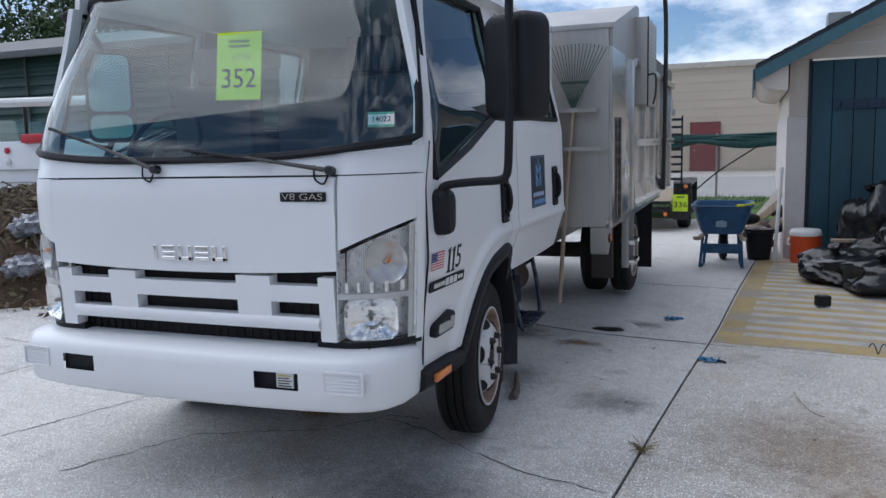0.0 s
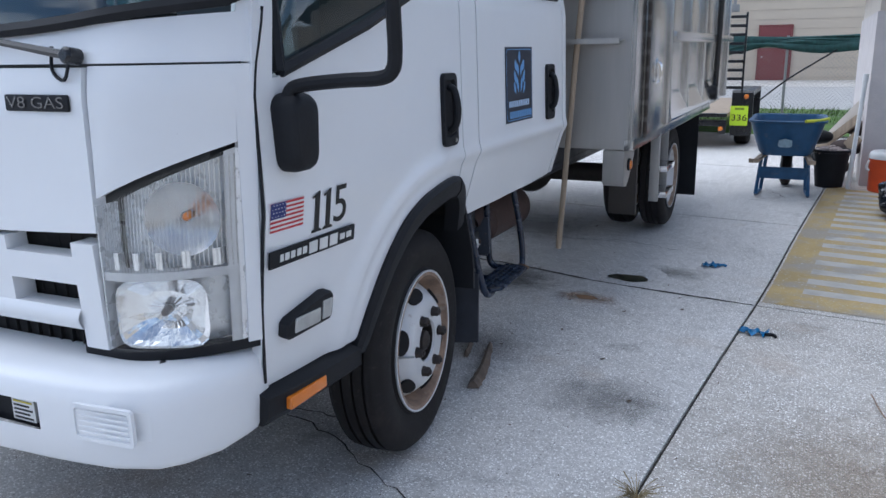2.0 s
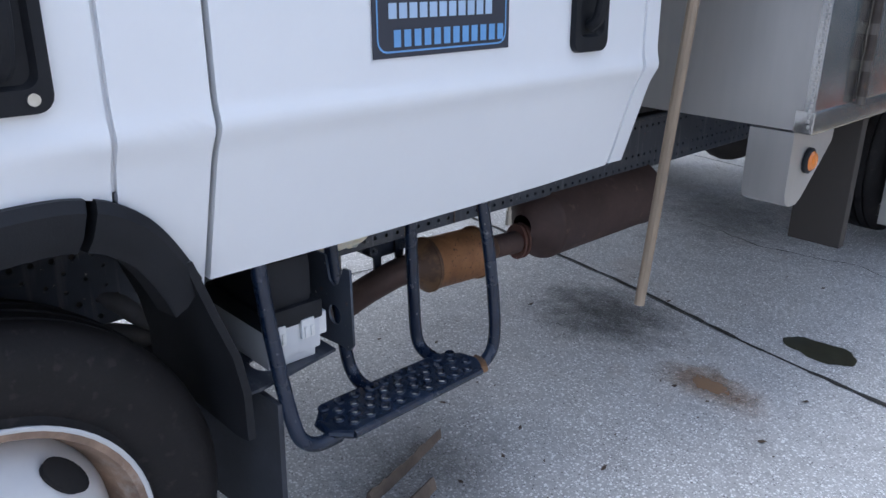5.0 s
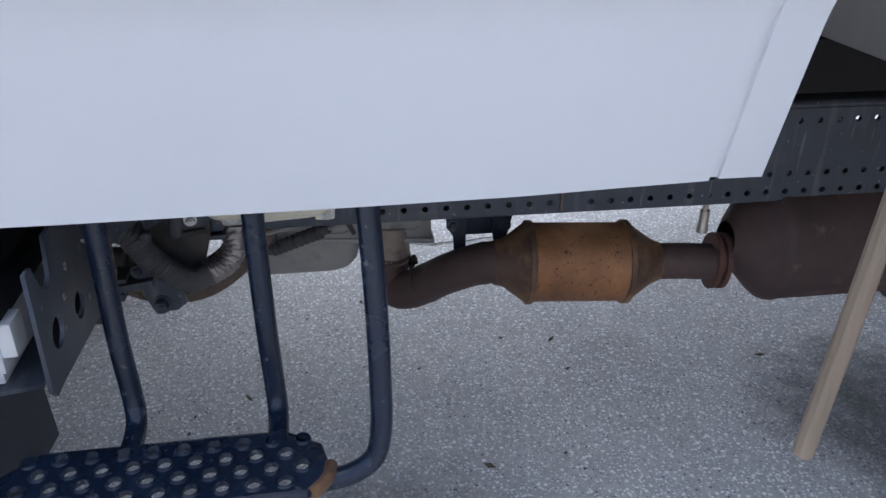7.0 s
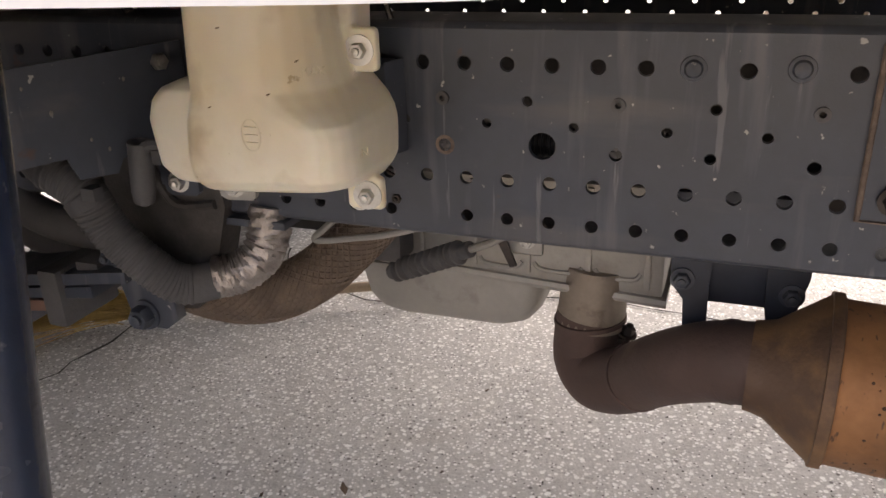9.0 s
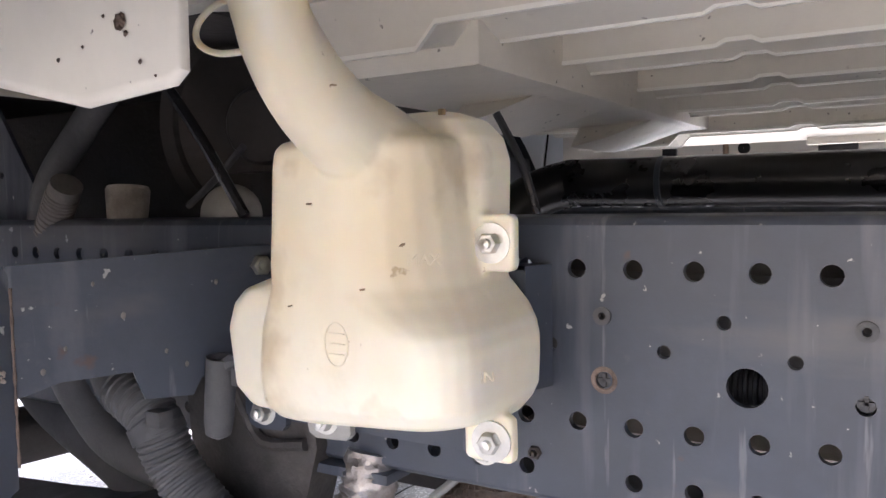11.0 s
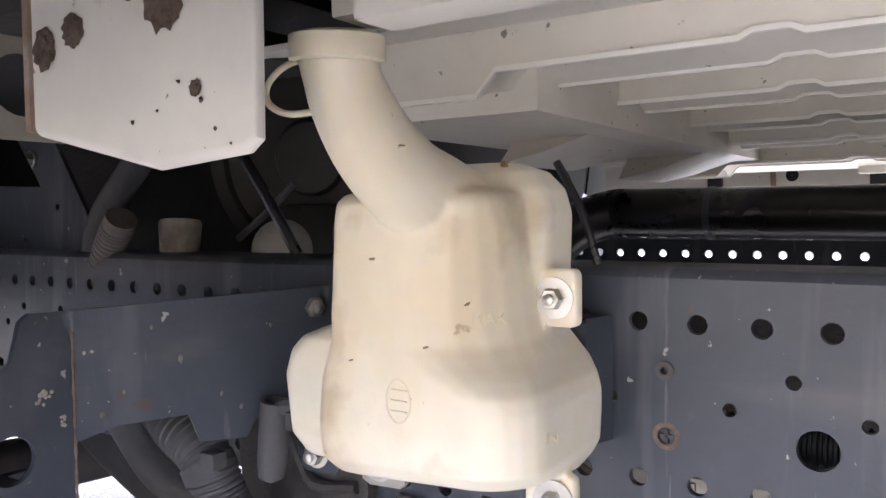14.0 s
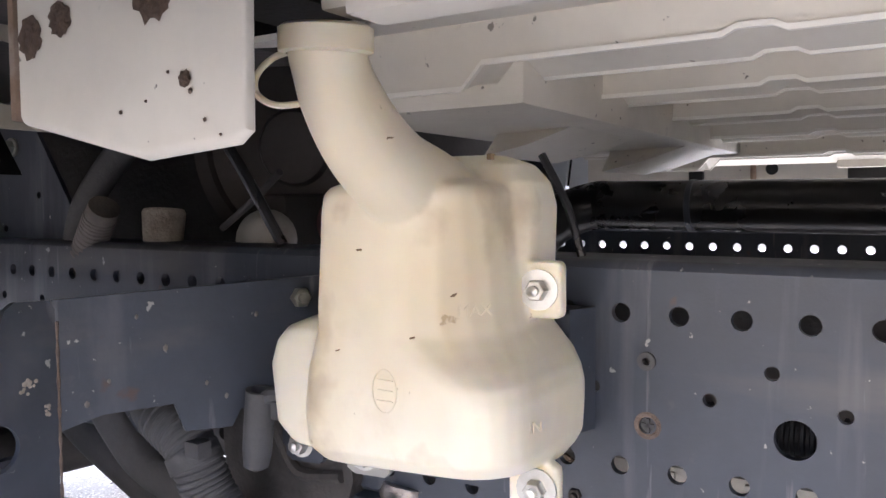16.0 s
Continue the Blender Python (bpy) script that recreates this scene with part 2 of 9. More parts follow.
BRAID = mat("tan_braided_sleeve", (0.19, 0.142, 0.108), 0.8, var=0.25, scale=40, bump=0.5, bscale=300)
BRAIDG = mat("grey_corrugated_hose", (0.20, 0.175, 0.155), 0.8, var=0.2, scale=30, bump=0.3, bscale=200)
FOIL = mat("crumpled_foil_wrap", (0.40, 0.36, 0.33), 0.36, 0.8, var=0.35, scale=30, bump=0.8, bscale=60)
YELLOWP = mat("faded_yellow_paint", (0.43, 0.32, 0.14), 0.85, var=0.18, scale=2.2, bump=0.3, bscale=160, dark=(0.36, 0.31, 0.24), dark_amt=0.8, dark_scale=4, dark_pos=0.5)
PALEP = mat("worn_pale_stripe", (0.47, 0.45, 0.41), 0.88, var=0.14, scale=3, bump=0.3, bscale=160, dark=(0.33, 0.3, 0.26), dark_amt=0.6, dark_scale=3)
CONC = concrete("aggregate_concrete", (0.64, 0.62, 0.59))
CONC2 = concrete("pale_aggregate_concrete", (0.56, 0.525, 0.475))
SOIL = mat("dark_joint_soil", (0.045, 0.04, 0.034), 0.95, var=0.4, scale=30, bump=0.5)
BLUEP = mat("blue_tub_paint", (0.018, 0.085, 0.19), 0.42, var=0.2, scale=10, dark=(0.2, 0.18, 0.16), dark_amt=0.4, dark_scale=9)
BLUED = mat("teal_blue_door_paint", (0.022, 0.075, 0.105), 0.6, var=0.2, scale=5, stretch=(1, 1, 0.3), bump=0.15, bscale=70, obvar=0.4)
STUCCO = mat("pinkish_white_stucco", (0.60, 0.555, 0.535), 0.9, var=0.08, scale=4, bump=0.7, bscale=60)
SIDING = mat("beige_siding", (0.62, 0.56, 0.49), 0.75, var=0.06, scale=3, bump=0.1)
SHINGLE = mat("dark_roof_shingle", (0.05, 0.055, 0.06), 0.9, var=0.3, scale=30, bump=0.5, bscale=90)
TEAL = mat("teal_fascia_paint", (0.055, 0.14, 0.17), 0.55, var=0.12, scale=6)
BAGP = mat("black_bin_liner", (0.012, 0.012, 0.013), 0.2, var=0.2, scale=9, bump=0.5, bscale=26, rvar=0.3)
ORANGE = mat("orange_cooler_plastic", (0.72, 0.09, 0.02), 0.42, var=0.08, scale=9)
WPLAST = mat("white_plastic", (0.72, 0.72, 0.70), 0.4, var=0.06, scale=9)
LIME = mat("lime_paper", (0.62, 0.86, 0.03), 0.65, var=0.03, scale=4)
INK = mat("black_ink", (0.012, 0.012, 0.012), 0.6, var=0.1)
GREENINK = mat("olive_ink", (0.22, 0.33, 0.02), 0.6, var=0.1)
AMBER = mat("amber_lens", (0.75, 0.21, 0.02), 0.22, var=0.1, coat=0.4)
CLEARL = glassy("clear_lens", (0.95, 0.96, 0.96), 0.05, 0.05)
WINDS = glassy("windscreen_glass", (0.66, 0.86, 0.90), 0.10, 0.004)
SIDEG = glassy("tinted_side_glass", (0.70, 0.84, 0.82), 0.085, 0.006)
REFL = mat("lamp_reflector", (0.78, 0.79, 0.80), 0.28, 0.4, var=0.05, scale=30, bump=0.25, bscale=60)
BEIGEW = mat("beige_warehouse_wall", (0.62, 0.53, 0.42), 0.9, var=0.04, scale=0.6)
REDD = mat("dull_red_door", (0.22, 0.055, 0.055), 0.6, var=0.08, scale=2)
GALV = mat("galvanised_wire", (0.36, 0.36, 0.35), 0.5, 0.7, var=0.1)
NET = mat("green_shade_netting", (0.03, 0.085, 0.08), 0.85, var=0.35, scale=12, bump=0.4)
GRASS = mat("lawn_green", (0.085, 0.16, 0.028), 0.9, var=0.35, scale=4, bump=0.5, bscale=80)
LEAF = mat("tree_leaf_green", (0.05, 0.10, 0.025), 0.7, var=0.4, scale=2, obvar=0.4)
TWIG = mat("dry_brush_brown", (0.15, 0.115, 0.085), 0.9, var=0.35, scale=4, obvar=0.3)
BARK = mat("grey_brown_bark", (0.17, 0.13, 0.10), 0.9, var=0.4, scale=14, bump=0.7, bscale=40)
ASPHALT = mat("pale_road", (0.40, 0.39, 0.375), 0.9, var=0.08, scale=0.7)
CORRUG = mat("dark_green_cladding", (0.02, 0.06, 0.05), 0.55, var=0.15, scale=1.5)
GREYROOF = mat("grey_metal_roof", (0.10, 0.105, 0.105), 0.6, 0.2, var=0.1)
REDV = mat("red_decal", (0.5, 0.02, 0.03), 0.5, var=0.05)
WATER = mat("murky_puddle", (0.052, 0.05, 0.03), 0.35, var=0.4, scale=14)
BLUES = mat("blue_nitrile_scrap", (0.01, 0.16, 0.36), 0.4, var=0.15, scale=20)
SEATG = mat("grey_vinyl", (0.055, 0.058, 0.064), 0.6, var=0.1)

overlay(FRAMEP, (0.20, 0.20, 0.22), 0.4, 7.0, 0.55, 0.16, (1, 5.0, 0.5), 6)
overlay(FRAMEP, (0.17, 0.15, 0.13), 0.6, 5.0, 0.58, 0.2, (1, 0.5, 2.5), 7)
overlay(FRAMEP, (0.42, 0.41, 0.39), 0.85, 110.0, 0.70, 0.03)
overlay(FRAMEP, (0.28, 0.28, 0.30), 0.3, 30.0, 0.66, 0.05, (1, 3.0, 0.25), 5)
overlay(FRAMEP, (0.10, 0.055, 0.04), 0.7, 26.0, 0.69, 0.05)
overlay(WHITE_DIRTY, (0.10, 0.085, 0.07), 0.8, 95.0, 0.70, 0.03)
overlay(WHITE_DIRTY, (0.45, 0.42, 0.37), 0.5, 6.0, 0.52, 0.2, (1, 0.4, 1), 7)
overlay(TANKP, (0.30, 0.20, 0.10), 0.8, 60.0, 0.735, 0.03)
overlay(TANKP, (0.60, 0.46, 0.25), 0.6, 5.5, 0.47, 0.2, (1, 1, 0.6))
overlay(TANKP, (0.40, 0.28, 0.14), 0.5, 16.0, 0.62, 0.12)
overlay(CATSHELL, (0.075, 0.045, 0.03), 0.85, 75.0, 0.63, 0.05, (1, 1.6, 0.7))
overlay(CATSHELL, (0.42, 0.25, 0.12), 0.6, 8.0, 0.55, 0.15, (1, 0.5, 3))
overlay(STEPP, (0.16, 0.17, 0.19), 0.6, 70.0, 0.68, 0.05)
overlay(RUBBER, (0.06, 0.05, 0.046), 0.3, 50.0, 0.6, 0.1)
for _m in (YELLOWP, PALEP):
    overlay(_m, (0.30, 0.285, 0.26), 0.75, 3.0, 0.50, 0.12, (1, 1, 1), 8)
    overlay(_m, (0.55, 0.53, 0.49), 0.7, 70.0, 0.62, 0.05)
overlay(WHITE, (0.30, 0.28, 0.26), 0.55, 34.0, 0.785, 0.02)


# ---- mesh helpers ----
def thing(name, label, category, group="", kind="", at=(0, 0, 0), rz=0.0):
    e = new(name)
    e.matrix_world = pose(*at, 0, 0, rz)
    e.empty_display_size = 0.1
    return tagged(e, label, category, group, kind)


def finish(name, bm, material, smooth=35):
    me = bpy.data.meshes.new(name)
    bmesh.ops.recalc_face_normals(bm, faces=bm.faces)
    bm.to_mesh(me)
    bm.free()
    me.materials.append(material)
    if smooth:
        for p in me.polygons:
            p.use_smooth = True
        me.set_sharp_from_angle(angle=radians(smooth))
    return me


def part(name, bm, material, parent=None, label="", smooth=35):
    ob = new(name, finish(name, bm, material, smooth))
    if parent:
        ob.parent = parent
    return tagged(ob, label) if label else ob


def box(bm, x0, x1, y0, y1, z0, z1, bev=0.0, m=None, seg=2):
    r = bmesh.ops.create_cube(bm, size=1)
    vs = r["verts"]
    for v in vs:
        v.co = Vector(((x0 + x1) / 2 + v.co.x * (x1 - x0), (y0 + y1) / 2 + v.co.y * (y1 - y0), (z0 + z1) / 2 + v.co.z * (z1 - z0)))
    if bev:
        es = list({e for v in vs for e in v.link_edges})
        out = bmesh.ops.bevel(bm, geom=es, offset=bev, segments=seg, affect="EDGES", profile=0.7)
        vs = list({v for f in out["faces"] for v in f.verts} | {v for v in vs if v.is_valid})
    if m:
        bmesh.ops.transform(bm, matrix=m, verts=[v for v in vs if v.is_valid])
    return bm


def catmull(pts, n=6, closed=False):
    P = [Vector(p) for p in pts]
    if len(P) < 3:
        return P
    out, k = [], len(P)
    for i in range(k if closed else k - 1):
        a, b = P[i], P[(i + 1) % k]
        p0 = P[i - 1] if (closed or i) else a * 2 - b
        p3 = P[(i + 2) % k] if (closed or i + 2 < k) else b * 2 - a
        for j in range(n):
            t = j / n
            out.append(0.5 * ((2 * a) + (b - p0) * t + (2 * p0 - 5 * a + 4 * b - p3) * t * t + (3 * a - p0 - 3 * b + p3) * t ** 3))
    if not closed:
        out.append(P[-1])
    return out


def ring_loft(bm, rings, closed=True, cap=True):
    vs = [[bm.verts.new(p) for p in r] for r in rings]
    k = len(vs[0])
    for a, b in zip(vs, vs[1:]):
        for i in range(k if closed else k - 1):
            j = (i + 1) % k
            bm.faces.new((a[i], a[j], b[j], b[i]))
    if cap:
        bm.faces.new(vs[0])
        bm.faces.new(list(reversed(vs[-1])))
    return vs


def tube(bm, pts, r, seg=10, smooth=5, cap=True):
    """A pipe through the points; r is one radius or a function of the share of the way."""
    P = catmull(pts, smooth) if smooth else [Vector(p) for p in pts]
    rings, up = [], None
    for i, p in enumerate(P):
        d = (P[min(i + 1, len(P) - 1)] - P[max(i - 1, 0)]).normalized()
        if up is None:
            up = Vector((0, 0, 1)) if abs(d.z) < 0.9 else Vector((1, 0, 0))
        s = d.cross(up).normalized()
        up = s.cross(d).normalized()
        rr = r(i / max(1, len(P) - 1)) if callable(r) else r
        rings.append([p + rr * (math.cos(2 * math.pi * k / seg) * s + math.sin(2 * math.pi * k / seg) * up) for k in range(seg)])
    ring_loft(bm, rings, True, cap)
    return bm


def lathe(bm, prof, origin, axis, seg=28, cap=False):
    """Turns (distance along the axis, radius) pairs round an axis."""
    a = Vector(axis).normalized()
    s = a.cross(Vector((0, 0, 1)) if abs(a.z) < 0.9 else Vector((1, 0, 0))).normalized()
    u = s.cross(a)
    o = Vector(origin)
    ring_loft(bm, [[o + a * d + r * (math.cos(2 * math.pi * k / seg) * s + math.sin(2 * math.pi * k / seg) * u) for k in range(seg)] for d, r in prof], True, cap)
    return bm


def hexnut(bm, origin, axis, r=0.011, h=0.009, washer=0.0, wt=0.003):
    if washer:
        lathe(bm, [(0, 0.001), (0, washer), (wt, washer), (wt, 0.001)], origin, axis, 20)
    o = Vector(origin) + Vector(axis).normalized() * wt
    lathe(bm, [(0, 0.0005), (0, r), (h * 0.8, r), (h, r * 0.85), (h, 0.0005)], o, axis, 6)
    lathe(bm, [(h, r * 0.5), (h + 0.004, r * 0.5), (h + 0.005, 0.0005)], o, axis, 10)
    return bm


def flat_mesh(name, outline, holes, thick, m, bevel=0.0):
    """A sheet with holes cut through it: outline and holes in its own plane, laid out by the matrix m."""
    cu = bpy.data.curves.new(name, "CURVE")
    cu.dimensions, cu.fill_mode, cu.extrude = "2D", "BOTH", thick / 2
    if bevel:
        cu.bevel_depth = bevel
    for loop in [outline] + list(holes):
        sp = cu.splines.new("POLY")
        sp.points.add(len(loop) - 1)
        for p, q in zip(sp.points, loop):
            p.co = (q[0], q[1], 0, 1)
        sp.use_cyclic_u = True
    ob = bpy.data.objects.new(name, cu)
    scene.collection.objects.link(ob)
    bpy.context.view_layer.update()
    me = bpy.data.meshes.new_from_object(ob.evaluated_get(bpy.context.evaluated_depsgraph_get()))
    bpy.data.objects.remove(ob)
    bpy.data.curves.remove(cu)
    me.transform(m)
    return me


def plate(name, outline, holes, thick, m, material, parent=None, label="", bevel=0.0):
    me = flat_mesh(name, outline, holes, thick, m, bevel)
    me.materials.clear()
    me.materials.append(material)
    ob = new(name, me)
    if parent:
        ob.parent = parent
    return tagged(ob, label) if label else ob


def circle(cx, cy, r, n=16):
    return [(cx + r * math.cos(2 * math.pi * k / n), cy + r * math.sin(2 * math.pi * k / n)) for k in range(n)]


def rrect(x0, x1, y0, y1, r, n=4):
    out = []
    for cx, cy, a in ((x1 - r, y1 - r, 0), (x0 + r, y1 - r, 90), (x0 + r, y0 + r, 180), (x1 - r, y0 + r, 270)):
        out += [(cx + r * math.cos(radians(a + 90 * k / n)), cy + r * math.sin(radians(a + 90 * k / n))) for k in range(n + 1)]
    return out


def frame_m(o, x, y):
    """A matrix with its origin at o, its x and y axes along the given ways."""
    x, y = Vector(x).normalized(), Vector(y).normalized()
    z = x.cross(y).normalized()
    y = z.cross(x)
    return Matrix(((x.x, y.x, z.x, o[0]), (x.y, y.y, z.y, o[1]), (x.z, y.z, z.z, o[2]), (0, 0, 0, 1)))


SIDE = lambda x: frame_m((x, 0, 0), (0, 1, 0), (0, 0, 1))  # sheet in the plane x = const, drawn in (y, z)
FRONT = lambda y: frame_m((0, y, 0), (1, 0, 0), (0, 0, 1))  # sheet in the plane y = const, drawn in (x, z)


def text_part(name, body, size, m, material, parent, depth=0.001, label="", width=None):
    cu = bpy.data.curves.new(name, "FONT")
    cu.body, cu.size, cu.extrude, cu.align_x, cu.align_y = body, size, depth, "CENTER", "CENTER"
    ob = bpy.data.objects.new(name, cu)
    scene.collection.objects.link(ob)
    bpy.context.view_layer.update()
    me = bpy.data.meshes.new_from_object(ob.evaluated_get(bpy.context.evaluated_depsgraph_get()))
    bpy.data.objects.remove(ob)
    if width:
        xs = [v.co.x for v in me.vertices]
        me.transform(Matrix.Diagonal((width / (max(xs) - min(xs)), 1, 1, 1)))
    me.transform(m)
    me.materials.clear()
    me.materials.append(material)
    o = new(name, me)
    o.parent = parent
    return tagged(o, label) if label else o


def skin(bm, fn, us, lo, hi, rows, thick_fn=None):
    """A panel: for each u a column from lo(u) to hi(u), laid on the surface fn(u, v); thick_fn gives its inner side."""
    def sheet(f):
        return [[f(u, lo(u) + (hi(u) - lo(u)) * k / rows) for k in range(rows + 1)] for u in us]
    A = [[bm.verts.new(p) for p in col] for col in sheet(fn)]
    n, k = len(A), rows
    for i in range(n - 1):
        for j in range(k):
            bm.faces.new((A[i][j], A[i + 1][j], A[i + 1][j + 1], A[i][j + 1]))
    if thick_fn:
        B = [[bm.verts.new(p) for p in col] for col in sheet(thick_fn)]
        for i in range(n - 1):
            for j in range(k):
                bm.faces.new((B[i][j], B[i][j + 1], B[i + 1][j + 1], B[i + 1][j]))
            bm.faces.new((A[i][0], B[i][0], B[i + 1][0], A[i + 1][0]))
            bm.faces.new((A[i][k], A[i + 1][k], B[i + 1][k], B[i][k]))
        for j in range(k):
            bm.faces.new((A[0][j], A[0][j + 1], B[0][j + 1], B[0][j]))
            bm.faces.new((A[-1][j], B[-1][j], B[-1][j + 1], A[-1][j + 1]))
    return bm


def lerp(x, pts):
    xs, ys = zip(*pts)
    return float(np.interp(x, xs, ys))


def spread(a, b, n):
    return [a + (b - a) * k / (n - 1) for k in range(n)]


# ---- ground ----
def ground_z(x, y):
    """The yard: nearly level, a shallow swale beside the truck, and a rise towards the road."""
    s = math.exp(-((y - 2.6) / 1.1) ** 2) * 0.5 * (1 + math.tanh((x - 0.7) * 3))
    return -0.045 * s - 0.012 + 0.45 * float(np.interp(y, (11, 13, 19, 28), (0, 0.3, 0.6, 0.6)))


_bm = bmesh.new()
_xs = [-400, -120, -60, -30] + spread(-18, 24, 43) + [40, 80, 150, 400]
_ys = [-400, -100, -40, -20] + spread(-12, 34, 47) + [60, 120, 400]
_v = [[_bm.verts.new((x, y, ground_z(x, y) - 0.014)) for y in _ys] for x in _xs]
for i in range(len(_xs) - 1):
    for j in range(len(_ys) - 1):
        _bm.faces.new((_v[i][j], _v[i + 1][j], _v[i + 1][j + 1], _v[i][j + 1]))
tagged(part("ground", _bm, SOIL), "dark bare soil ground below the concrete yard", "ground", kind="structure")

# slabs of the yard lie along the long joint beside the truck
JO, JA = Vector((1.705, 0.0)), math.atan2(0.085, 1.0)
JU, JV = Vector((math.sin(JA), math.cos(JA))), Vector((math.cos(JA), -math.sin(JA) - 0.05))


def yard(u, v):
    p = JO + JU * u + JV * v
    return Vector((p.x, p.y, ground_z(p.x, p.y)))


pave = thing("pavement", "exposed-aggregate concrete yard cast in large slabs", "pavement", kind="structure")


def slab(u0, u1, v0, v1, material):
    bm, g = bmesh.new(), 0.007
    nu, nv = max(2, int((u1 - u0) / 0.5)), max(2, int((v1 - v0) / 0.5))
    top = [[bm.verts.new(yard(u, v)) for v in spread(v0 + g, v1 - g, nv + 1)] for u in spread(u0 + g, u1 - g, nu + 1)]
    for i in range(nu):
        for j in range(nv):
            bm.faces.new((top[i][j], top[i][j + 1], top[i + 1][j + 1], top[i + 1][j]))
    rim = [top[i][0] for i in range(nu + 1)] + [top[nu][j] for j in range(1, nv + 1)] + [top[i][nv] for i in range(nu - 1, -1, -1)] + [top[0][j] for j in range(nv - 1, 0, -1)]
    low = [bm.verts.new(v.co - Vector((0, 0, 0.03))) for v in rim]
    for i in range(len(rim)):
        k = (i + 1) % len(rim)
        bm.faces.new((rim[i], rim[k], low[k], low[i]))
    return part("slab", bm, material, pave)


_us = [-9.0, -3.9, 2.245, 4.35, 7.4, 11.0]
for a, b in zip(_us, _us[1:]):
    for c, d in ((-14.0, -9.0), (-9.0, -4.2), (-4.2, 0.0)):
        slab(a, b, c, d, CONC)
    for c, d in ((0.0, 4.6), (4.6, 9.5)):
        slab(a, b, c, d, CONC2)


def ground_strip(bm, pts, w, lift=0.003, jag=0.0):
    """A thin jagged ribbon that follows the ground."""
    P = []
    for (x0, y0), (x1, y1) in zip(pts, pts[1:]):
        n = max(2, int(math.hypot(x1 - x0, y1 - y0) / 0.05))
        P += [(x0 + (x1 - x0) * k / n + random.uniform(-jag, jag), y0 + (y1 - y0) * k / n + random.uniform(-jag, jag)) for k in range(n)]
    P.append(pts[-1])
    prev = None
    for i, (x, y) in enumerate(P):
        a, b = P[max(0, i - 1)], P[min(len(P) - 1, i + 1)]
        d = Vector((b[0] - a[0], b[1] - a[1])).normalized()
        ww = w * random.uniform(0.4, 1.2)
        l, r = Vector((x - d.y * ww, y + d.x * ww)), Vector((x + d.y * ww, y - d.x * ww))
        cur = [bm.verts.new((q.x, q.y, ground_z(q.x, q.y) + lift)) for q in (l, r)]
        if prev:
            bm.faces.new((prev[0], prev[1], cur[1], cur[0]))
        prev = cur
    return bm


_cr = [((-1.49, -0.84), (-1.3, -0.35), (-1.13, 0.09), (-0.6, 0.10), (-0.25, 0.08), (0.035, 0.1), (0.11, 0.085), (0.18, 0.06)), ((-0.8, -1.1), (-0.5, -0.5), (0.1, -0.25), (0.35, 0.05), (0.55, 0.05)),
       ((0.36, 0.0), (0.62, -0.1), (0.95, -0.3), (1.25, -0.45), (1.62, -0.56)), ((-3.4, 0.8), (-2.6, 0.75), (-1.7, 0.95)), ((-4.5, 1.9), (-3.2, 1.6), (-2.3, 1.75)),
       ((-0.56, 0.218), (-0.456, 0.248), (-0.40, 0.186), (-0.35, 0.30), (-0.346, 0.467), (-0.328, 0.589), (-0.36, 0.684), (-0.40, 0.78), (-0.453, 0.877), (-0.455, 0.966), (-0.466, 1.122), (-0.454, 1.205), (-0.47, 1.5), (-0.43, 1.9)), ((0.1, 3.4), (0.5, 3.3), (0.9, 3.42), (1.3, 3.3)),
       ((1.6, 5.3), (1.9, 5.6), (1.7, 6.0), (2.0, 6.3)), ((-0.328, 0.589), (-0.42, 0.62), (-0.55, 0.70))]
_bm = bmesh.new()
for c in _cr:
    ground_strip(_bm, c, 0.0035, jag=0.014)
ground_strip(_bm, [tuple(yard(2.245, v).xy) for v in spread(-4.1, -0.02, 6)], 0.011, jag=0.004)
tagged(part("crack", _bm, SOIL, pave), "dark hairline cracks in the concrete", kind="stuff")


def blob(name, cx, cy, rx, ry, material, parent, label, lift=0.003, wob=0.18, n=40, turn=0.0):
    bm, ph = bmesh.new(), [random.uniform(0, 6.28) for _ in range(4)]
    c = bm.verts.new((cx, cy, ground_z(cx, cy) + lift))
    rim = []
    for k in range(n):
        a = 2 * math.pi * k / n
        r = 1 + wob * (0.5 * math.sin(2 * a + ph[0]) + 0.35 * math.sin(3 * a + ph[1]) + 0.3 * math.sin(5 * a + ph[2]) + 0.2 * math.sin(9 * a + ph[3]))
        x, y = rx * r * math.cos(a), ry * r * math.sin(a)
        x, y = cx + x * math.cos(turn) - y * math.sin(turn), cy + x * math.sin(turn) + y * math.cos(turn)
        rim.append(bm.verts.new((x, y, ground_z(x, y) + lift)))
    for k in range(n):
        bm.faces.new((c, rim[k], rim[(k + 1) % n]))
    return part(name, bm, material, parent, label)


